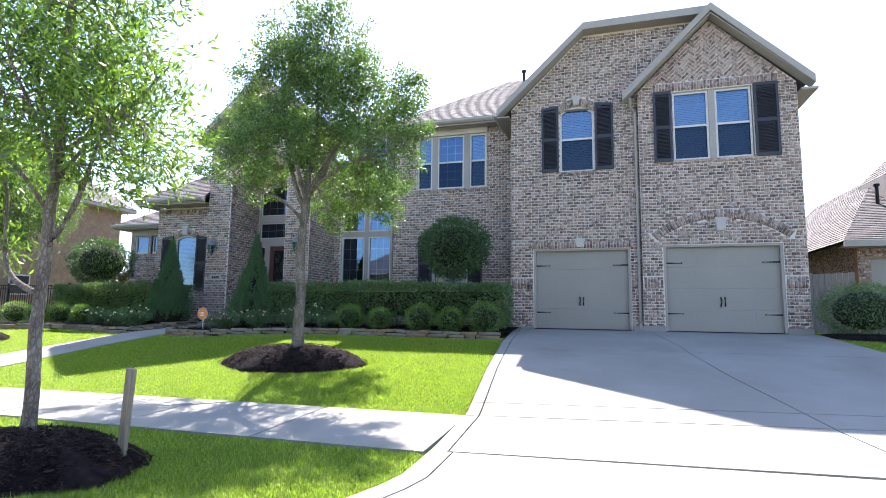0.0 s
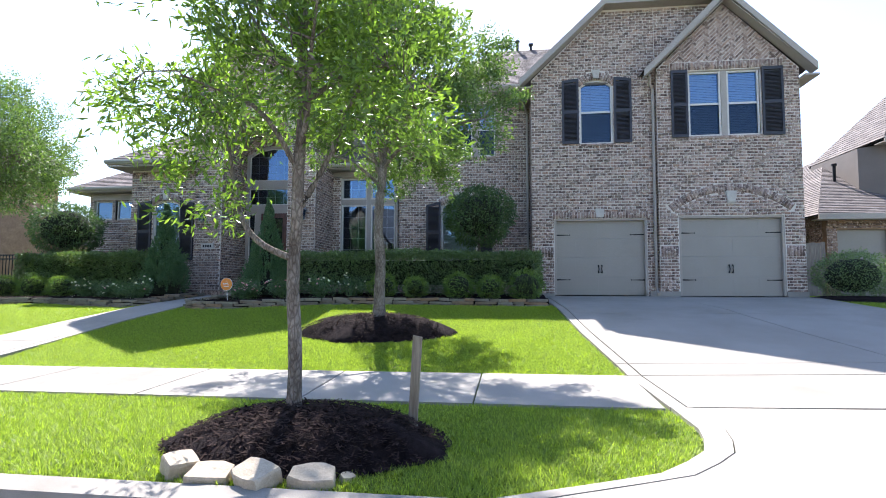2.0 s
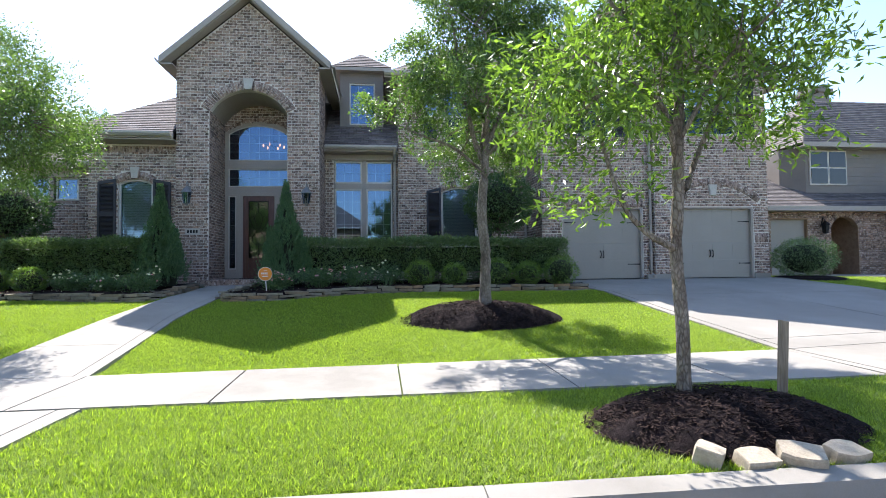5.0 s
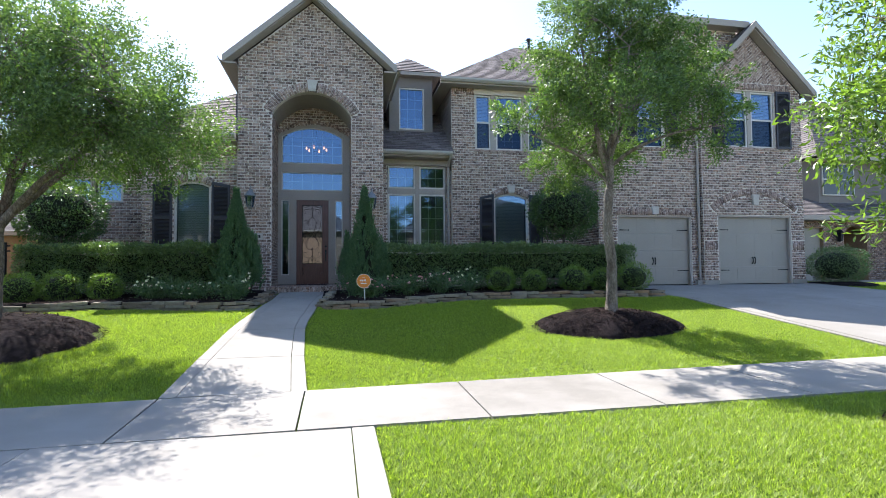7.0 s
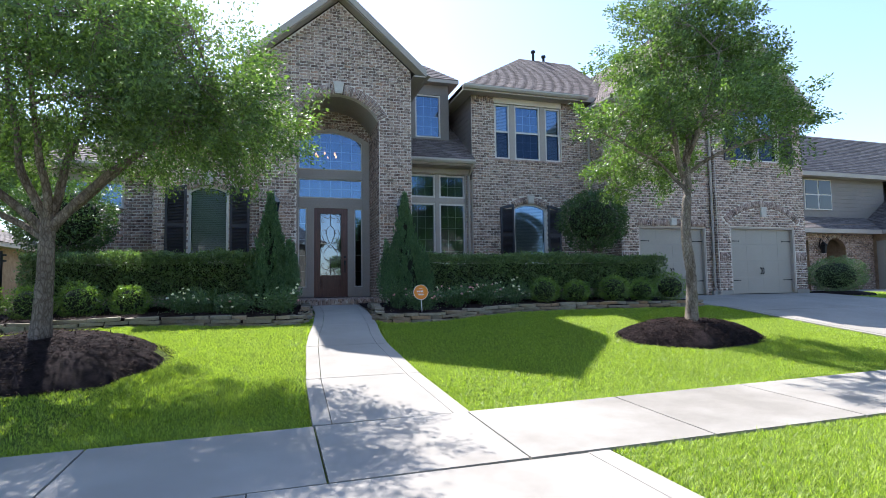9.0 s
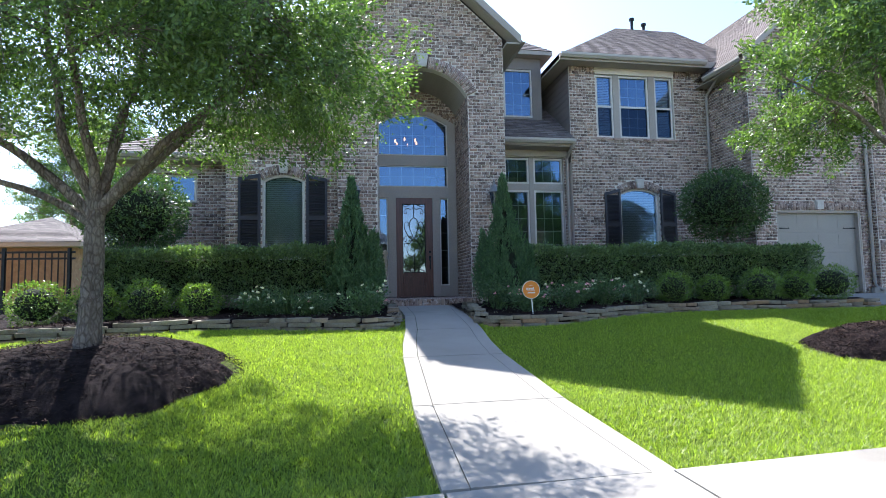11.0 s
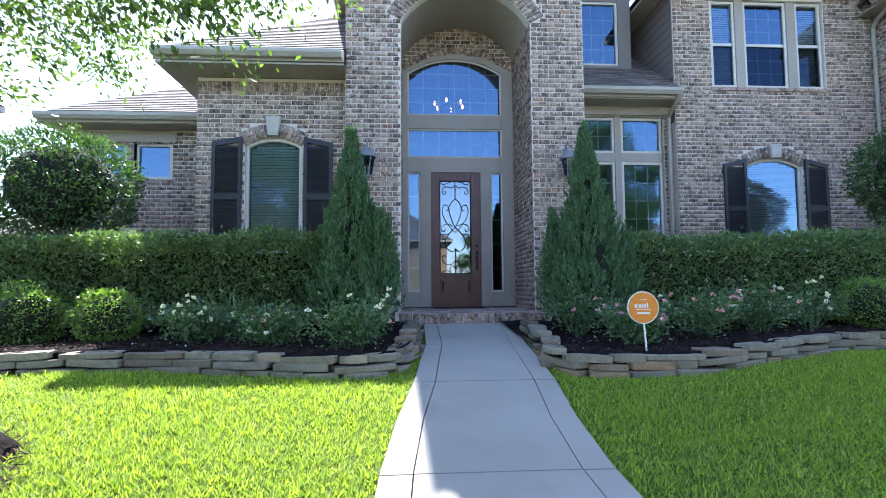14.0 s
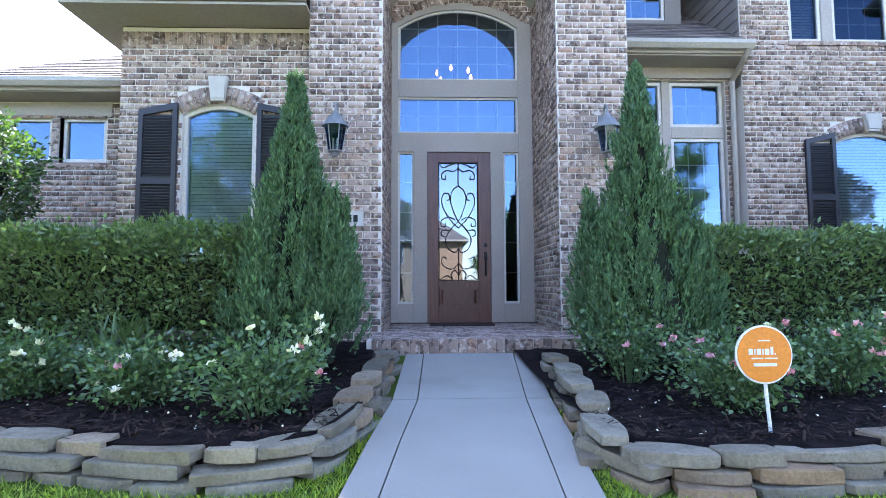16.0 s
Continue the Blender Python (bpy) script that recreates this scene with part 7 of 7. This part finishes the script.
rose(-7.95, 11.85, 0.48, 0.45, 1800, "leafy rose bush with bright pink blooms in mulch", 56, 0.8, 12)
rose(-7.15, 12.15, 0.50, 0.51, 1800, "leafy rose bush with white and pink blooms in mulch", 57, 0.45, 16)
rose(-6.4, 12.3, 0.40, 0.5, 900, "leafy rose bush with white blooms in mulch", 58, 0.2, 10)

ir = thing("iris_clump", (-13.0, 12.45, bed_z(-13.0, 12.45)), "clump of long grassy green blades in mulch", "plant")
v = []
for i in range(90):
    a, L = RNG.uniform(0, 6.28), RNG.uniform(0.35, 0.6)
    bx, by, bz = -13.0 + RNG.normal(0, 0.08), 12.45 + RNG.normal(0, 0.06), ir.location.z
    dx, dy = math.cos(a), math.sin(a)
    w = 0.009
    p = [(bx + dx * L * s, by + dy * L * s, bz + L * h) for s, h in ((0, 0), (0.12, 0.5), (0.32, 0.85), (0.62, 0.9))]
    v += [(p[0][0] - dy * w, p[0][1] + dx * w, p[0][2]), (p[0][0] + dy * w, p[0][1] - dx * w, p[0][2]), (p[1][0] + dy * w, p[1][1] - dx * w, p[1][2]), (p[1][0] - dy * w, p[1][1] + dx * w, p[1][2]),
          (p[2][0] + dy * w * 0.8, p[2][1] - dx * w * 0.8, p[2][2]), (p[2][0] - dy * w * 0.8, p[2][1] + dx * w * 0.8, p[2][2]), p[3]]
part("foliage", soup("foliage", np.array(v), 7, [(0, 1, 2, 3), (3, 2, 4, 5), (5, 4, 6)], M_LEAF_H), M_LEAF_H, ir, kind="stuff")


# ---------------------------------------------------------------- neighbours, fences, far side of the street
def simple_house(name, x0, x1, y0, y1, z0, eave, ridge, label, wall_m, windows=(), door=None, over=0.45, hip=1.0, gables=()):
    o = thing(name, ((x0 + x1) / 2, y0, z0), label, "house", "neighbouring houses")
    w = MB()
    w.box(x0, x1, y0, y1, z0 - 0.3, eave)
    wo = part("wall", w, wall_m, o)
    cx0, cx1, cy = x0 + (y1 - y0) / 2 * hip, x1 - (y1 - y0) / 2 * hip, (y0 + y1) / 2
    if cx0 > cx1:
        cx0 = cx1 = (x0 + x1) / 2
    a, b, c, d = (x0 - over, y0 - over, eave), (x1 + over, y0 - over, eave), (x1 + over, y1 + over, eave), (x0 - over, y1 + over, eave)
    r0, r1 = (cx0, cy, ridge), (cx1, cy, ridge)
    roof_plane(a, b, r1, r0, M_SHINGLE_N, o)
    roof_plane(c, d, r0, r1, M_SHINGLE_N, o)
    roof_plane(b, c, r1, r1, M_SHINGLE_N, o)
    roof_plane(d, a, r0, r0, M_SHINGLE_N, o)
    e = MB()
    e.box(x0 - over, x1 + over, y0 - over, y1 + over, eave - 0.16, eave - 0.02)
    part("eave", e, M_TRIM, o)
    for (a0, a1, b0, b1, side) in windows:
        fr, gl = MB(), MB()
        if side in ("s", "n"):
            yy, sgn = (y0, -1) if side == "s" else (y1, 1)
            fr.box(a0 - 0.06, a1 + 0.06, min(yy, yy + sgn * 0.04), max(yy, yy + sgn * 0.04), b0 - 0.06, b1 + 0.06)
            gl.box(a0, a1, min(yy, yy + sgn * 0.05), max(yy, yy + sgn * 0.05), b0, (b0 + b1) / 2 - 0.02)
            gl.box(a0, a1, min(yy, yy + sgn * 0.05), max(yy, yy + sgn * 0.05), (b0 + b1) / 2 + 0.02, b1)
        else:
            xx, sgn = (x0, -1) if side == "w" else (x1, 1)
            fr.box(min(xx, xx + sgn * 0.04), max(xx, xx + sgn * 0.04), a0 - 0.06, a1 + 0.06, b0 - 0.06, b1 + 0.06)
            gl.box(min(xx, xx + sgn * 0.05), max(xx, xx + sgn * 0.05), a0, a1, b0, (b0 + b1) / 2 - 0.02)
            gl.box(min(xx, xx + sgn * 0.05), max(xx, xx + sgn * 0.05), a0, a1, (b0 + b1) / 2 + 0.02, b1)
        wi = part("window", fr, M_SASH, o)
        part("pane", gl, M_PANE_FAR, wi)
    return o


M_PANE_FAR = mat("far window glass", None, (0.02, 0.025, 0.03), 0.03)
# right-hand neighbour: brick ground floor, sided upper storey
nb = thing("house", (11.5, 18.0, 1.25), "neighbouring brick house with taupe upper storey and brown roof", "house", "neighbouring houses")
NBY = 17.2
nwall = Wall("wall", "y", NBY, -1, 7.2, 13.0, 1.0, 4.0, holes=[(7.5, 8.95, 1.0, 3.3), (9.9, 11.0, 1.0, arch_top(9.9, 11.0, 3.0, 0.4)[0])], bands=[arch_band(9.9, 11.0, 3.0, 0.4, 0.22)], parent=nb)
nwall.ob.data.materials.clear()
nwall.ob.data.materials.append(M_NWALL)
nwall.bricks()
nwall.arch(9.9, 11.0, 3.0, 0.4, 0.22)
b = MB()
b.box(9.75, 11.2, NBY + 1.2, NBY + 1.3, 1.0, 4.0)
b.box(9.75, 9.89, NBY + 0.22, NBY + 1.2, 1.0, 4.0)
b.box(11.01, 11.2, NBY + 0.22, NBY + 1.2, 1.0, 4.0)
b.box(7.2, 13, NBY + 0.22, 26, 3.9, 4.0)
part("inner_porch", b, M_NWALL, nb)
nside = Wall("wall", "x", 7.2, -1, NBY + 0.225, 23.0, 1.0, 3.9, parent=nb)
nside.ob.data.materials.clear()
nside.ob.data.materials.append(M_NWALL)
nside.bricks()
b = MB()
b.box(7.5, 8.95, NBY + 0.14, NBY + 0.2, 1.2, 3.3)
part("garage_door", b, M_GARAGE, nb, "taupe garage door")
b = MB()
b.box(12.6, 20.0, 15.05, 24, 1.0, 3.7)
part("wing", b, M_NWALL, nb)
b = MB()
b.box(12.52, 12.595, 15.2, 17.0, 1.2, 3.3)
part("garage_door", b, M_GARAGE, nb, "taupe garage door")
roof_plane((6.75, NBY - 0.45, 3.72), (13.2, NBY - 0.45, 3.72), (13.2, 21.5, 6.5), (9.5, 21.5, 6.5), M_SHINGLE_N, nb)
roof_plane((6.75, 27, 3.72), (6.75, NBY - 0.45, 3.72), (9.5, 21.5, 6.5), (9.5, 27, 6.5), M_SHINGLE_N, nb)
roof_plane((12.5, 24, 3.72), (12.5, 15.0, 3.72), (16.5, 18.5, 6.6), (16.5, 24, 6.6), M_SHINGLE_N, nb)
roof_plane((12.5, 15.0, 3.72), (20.5, 15.0, 3.72), (16.5, 18.5, 6.6), (16.5, 18.5, 6.6), M_SHINGLE_N, nb)
b = MB()
b.box(6.75, 12.6, NBY - 0.5, NBY - 0.44, 3.57, 3.74)
b.box(12.45, 12.5, 14.98, NBY - 0.5, 3.57, 3.74)
b.box(6.78, 12.5, NBY - 0.46, NBY, 3.58, 3.61)
part("eave", b, M_TRIM, nb)
up = MB()
z = 4.15
UY = 17.9
while z < 6.0:
    up.hexa([(9.55, UY - 0.016, z), (14.5, UY - 0.016, z), (14.5, 21.3, z), (9.55, 21.3, z), (9.55, UY, z + 0.175), (14.5, UY, z + 0.175), (14.5, 21.3, z + 0.175), (9.55, 21.3, z + 0.175)])
    z += 0.175
up.hexa([(8.95, 18.5, 4.15), (9.55, UY, 4.15), (9.55, 21.3, 4.15), (8.95, 21.3, 4.15), (8.95, 18.5, 6.12), (9.55, UY, 6.12), (9.55, 21.3, 6.12), (8.95, 21.3, 6.12)])
part("upper_storey", welded(up), M_SIDING, nb, "taupe lap siding")
for a in (9.75, 10.52):
    fr, gl = MB(), MB()
    fr.box(a - 0.05, a + 0.73, UY - 0.06, UY - 0.01, 4.68, 6.0)
    wi = part("window", fr, M_SASH, nb)
    gl.box(a, a + 0.68, UY - 0.075, UY - 0.06, 4.73, 5.31)
    gl.box(a, a + 0.68, UY - 0.075, UY - 0.06, 5.36, 5.95)
    part("pane", gl, M_PANE_FAR, wi)
roof_plane((9.1, UY - 0.5, 6.2), (20, UY - 0.5, 6.2), (18, 19.6, 8.5), (10.9, 19.6, 8.5), M_SHINGLE_N, nb)
roof_plane((9.1, 21.8, 6.2), (9.1, UY - 0.5, 6.2), (10.9, 19.6, 8.5), (10.9, 19.6, 8.5), M_SHINGLE_N, nb)
roof_plane((20, 21.8, 6.2), (9.1, 21.8, 6.2), (10.9, 19.6, 8.5), (18, 19.6, 8.5), M_SHINGLE_N, nb)
b = MB()
b.box(9.1, 20, UY - 0.52, UY - 0.46, 6.05, 6.22)
b.box(9.1, 14.5, UY - 0.48, UY, 6.07, 6.1)
part("eave", b, M_TRIM, nb)
b = MB()
b.box(13.2, 14.1, 21.6, 22.5, 4.0, 9.9)
b.box(13.1, 14.2, 21.5, 22.6, 9.6, 9.75)
part("chimney", b, M_SIDING, nb, "boxed chimney")
for x, y, z in ((8.6, 19.2, 5.35), (10.8, 19.4, 8.2)):
    b = MB()
    b.tube([(x, y, z - 0.2), (x, y, z + 0.35)], 0.05, 8)
    b.tube([(x, y, z + 0.35), (x, y, z + 0.42)], 0.085, 8)
    part("roof_vent", b, M_IRON, nb)
ln = thing("wall_lantern", (9.5, NBY - 0.02, 2.75), "black wall lantern on the neighbour's brick wall", "wall lamp")
b = MB()
b.lathe([(0.0, 0.0), (0.09, 0.03), (0.13, 0.32), (0.16, 0.34), (0.06, 0.46), (0.0, 0.5)], (9.5, NBY - 0.2, 2.75), 6)
b.tube([(9.5, NBY - 0.02, 3.1), (9.5, NBY - 0.1, 3.35), (9.5, NBY - 0.2, 3.25)], 0.02, 6)
part("body", b, M_IRON, ln)
# ground on the right rises, so the neighbour's drive follows it
drv2 = strip([(2.9, 9.2, 16), (4.5, 9.2, 16), (6.2, 9.2, 16), (11, 9.2, 16), (13.8, 8.6, 16), (18.2, 7.0, 16)], lift=0.012)
tagged(part("driveway", drv2, M_CONC), "pale concrete driveway of the neighbouring house", "driveway", kind="structure")

fence = thing("wooden_fence", (6.0, 17.0, 1.25), "weathered grey wooden board fence between the houses", "fence")
for i in range(13):
    b = MB()
    x = 5.2 + i * 0.142
    b.box(x, x + 0.135, 17.0, 17.02, 1.22, 2.88 + random.uniform(-0.03, 0.03))
    part("board", b, M_FENCE, fence)
gate = thing("metal_fence", (-19, 13.9, 1.25), "black metal picket fence beside the house", "fence")
for z in (1.42, 2.30, 2.42):
    b = MB()
    b.box(-23.0, -17.0, 13.88, 13.91, z - 0.018, z + 0.018)
    part("rail", b, M_IRON, gate)
pk = MB()
pk.box(-0.009, 0.009, -0.009, 0.009, 0, 1.2)
pk_me = pk.mesh("picket")
pk_me.materials.append(M_IRON)
for i in range(54):
    ob = new("picket", pk_me)
    ob.parent = gate
    ob.matrix_parent_inverse = Matrix.Translation(-ORG[gate.name])
    ob.location = (-22.9 + i * 0.11, 13.895, 1.24)
for x in (-23.0, -20.0, -18.2, -17.1):
    b = MB()
    b.bevel_box(x - 0.03, x + 0.03, 13.865, 13.925, 1.2, 2.5, 0.006)
    part("post", b, M_IRON, gate)

simple_house("house", -33, -21.9, 13.0, 20.0, 1.25, 6.45, 9.6, "neighbouring brick house with a tan hipped roof", M_NWALL,
             windows=[(-24.5, -23.2, 2.4, 4.0, "s"), (-28.5, -27.0, 2.4, 4.0, "s"), (15.2, 15.9, 2.2, 2.9, "e")])
simple_house("shed", -25.0, -21.2, 23, 28, 1.25, 3.4, 4.6, "low tan-roofed side wing behind the fence", M_NWALL)
bf = thing("back_fence", (-18.5, 30, 1.25), "weathered wooden fence at the back of the yard", "fence")
for i in range(40):
    b = MB()
    x = -21.5 + i * 0.15
    b.box(x, x + 0.142, 30, 30.02, 1.2, 3.0)
    part("board", b, M_FENCE, bf)
# houses across the street, seen mirrored in the windows
for x0, x1, lab in ((-24, -8, "brick house across the street with gabled front"), (-3, 12, "tan brick house across the street")):
    h = simple_house("house", x0, x1, -27, -17, 0.4, 5.6, 9.6, lab, M_NWALL,
                     windows=[(x0 + 2, x0 + 3.4, 1.6, 3.2, "n"), (x0 + 6, x0 + 7.6, 1.6, 3.2, "n"), (x0 + 10, x0 + 11.4, 3.8, 5.2, "n")])
    gm = MB()
    gxm = x0 + 7
    gm.face([(gxm - 3, -16.6, 5.4), (gxm + 3, -16.6, 5.4), (gxm, -16.6, 9.0)])
    gm.hexa([(gxm - 2.8, -17, 0.3), (gxm + 2.8, -17, 0.3), (gxm + 2.8, -16.62, 0.3), (gxm - 2.8, -16.62, 0.3), (gxm - 2.8, -17, 5.4), (gxm + 2.8, -17, 5.4), (gxm + 2.8, -16.62, 5.4), (gxm - 2.8, -16.62, 5.4)])
    part("gable", gm, M_NWALL, h)
    roof_plane((gxm - 3.3, -21, 5.2), (gxm - 3.3, -16.3, 5.2), (gxm, -16.3, 9.15), (gxm, -21, 9.15), M_SHINGLE_N, h)
    roof_plane((gxm + 3.3, -16.3, 5.2), (gxm + 3.3, -21, 5.2), (gxm, -21, 9.15), (gxm, -16.3, 9.15), M_SHINGLE_N, h)
for x, y, a in ((-14.5, -9.5, 1.0), (-5.5, -10.5, 2.2), (4.5, -9.8, 3.4), (-21.5, -10, 4.1)):
    t = copy_thing(tree_yard, pose(x, y, 0.3, 0, 0, math.degrees(a)))
    tagged(t, "leafy green oak across the street")
for x, y, a, s in ((-23.5, 33, 0.4, 1.5), (-30, 12.4, 2.0, 1.0), (-27, 36, 1.0, 1.6), (24, 40, 3, 1.4)):
    t = copy_thing(tree_yard, pose(x, y, 1.2, 0, 0, math.degrees(a)))
    t.scale = (s, s, s)
    tagged(t, "leafy green tree behind the houses")


# ---------------------------------------------------------------- turf
def turf(name, x0, x1, y0, y1, density, label, hmul=1.0):
    n = int((x1 - x0) * (y1 - y0) * density)
    x, y = RNG.uniform(x0, x1, n), RNG.uniform(y0, y1, n)
    keep = np.ones(n, bool)
    keep &= ~((y > pave_s(x) - 0.01) & (y < pave_n(x) + 0.01) & (x < 16))                       # pavement
    L, R = np.interp(y, WALK_Y, WALK_L), np.interp(y, WALK_Y, WALK_R)
    keep &= ~((y > 5.7) & (x > L - 0.015) & (x < R + 0.015))            # walk
    keep &= ~((y < 4.6) & (x > -12.11) & (x < -9.23))                   # landing
    fl = np.interp(y, [f[0] for f in flare], [f[1] for f in flare])
    fr = np.interp(y, [f[0] for f in flare], [f[2] for f in flare])
    keep &= ~((y < 6.3) & (x > fl - 0.02) & (x < fr + 0.02))
    keep &= ~((y >= 4.6) & (x > np.interp(y, DRIVE_Y, DRIVE_X) - 0.02) & (x < DRIVE_R + 0.02))
    keep &= ~((x > 8.4) & (x < 16.1) & (y > 2.2))
    for cx, cy, rx, ry, h in MOUNDS:
        d = ((x - cx) / (rx * 1.04)) ** 2 + ((y - cy) / (ry * 1.04)) ** 2
        keep &= d > 1 - RNG.uniform(0, 0.12, n)
    keep &= y > 2.28
    xs = np.linspace(-25, -1.6, 600)
    fb = np.array([bed_front(q) for q in xs])
    keep &= ~((y > np.interp(x, xs, fb) - 0.10) & (x < -1.3))
    x, y = x[keep], y[keep]
    n = len(x)
    z = np.interp(y, PROFILE_Y, PROFILE_Z) - 0.025
    patch = np.array([0.5 + 0.5 * noise.noise(Vector((a * 1.3, b * 1.3, 2))) + 0.3 * noise.noise(Vector((a * 6, b * 6, 7))) for a, b in zip(x, y)])
    tuft = np.array([noise.noise(Vector((a * 17, b * 17, 4))) for a, b in zip(x, y)])
    h = (0.03 + 0.02 * patch) * (0.9 + 0.6 * tuft) * RNG.uniform(0.6, 1.3, n) * hmul
    a = RNG.uniform(0, 2 * math.pi, n)
    lean = h * RNG.uniform(0.2, 1.6, n)
    w = RNG.uniform(0.003, 0.006, n)
    dx, dy = np.cos(a), np.sin(a)
    p = np.stack([x, y, z], 1)
    side = np.stack([-dy * w, dx * w, 0 * w], 1)
    tip = p + np.stack([dx * lean, dy * lean, h], 1)
    v = np.stack([p - side, p + side, tip], 1)
    me = soup(name, v.reshape(-1, 3), 3, [(0, 1, 2)], M_GRASS)
    tagged(part(name, me, M_GRASS), label, "lawn", kind="stuff")


turf("lawn", -20, -0.8, 2.28, 4.7, 11500, "mown green turf strip beside the street", 1.05)
turf("lawn", -13.5, -0.9, 5.6, 8.2, 10500, "mown green lawn before the house")
turf("lawn", -18, -1.2, 8.2, 11.8, 7500, "mown green lawn before the house")
turf("lawn", -24, -13.5, 5.5, 8.2, 4500, "mown green lawn before the house")
turf("lawn", 5.1, 9.0, 6.0, 17.0, 1800, "mown green lawn beside the driveway")
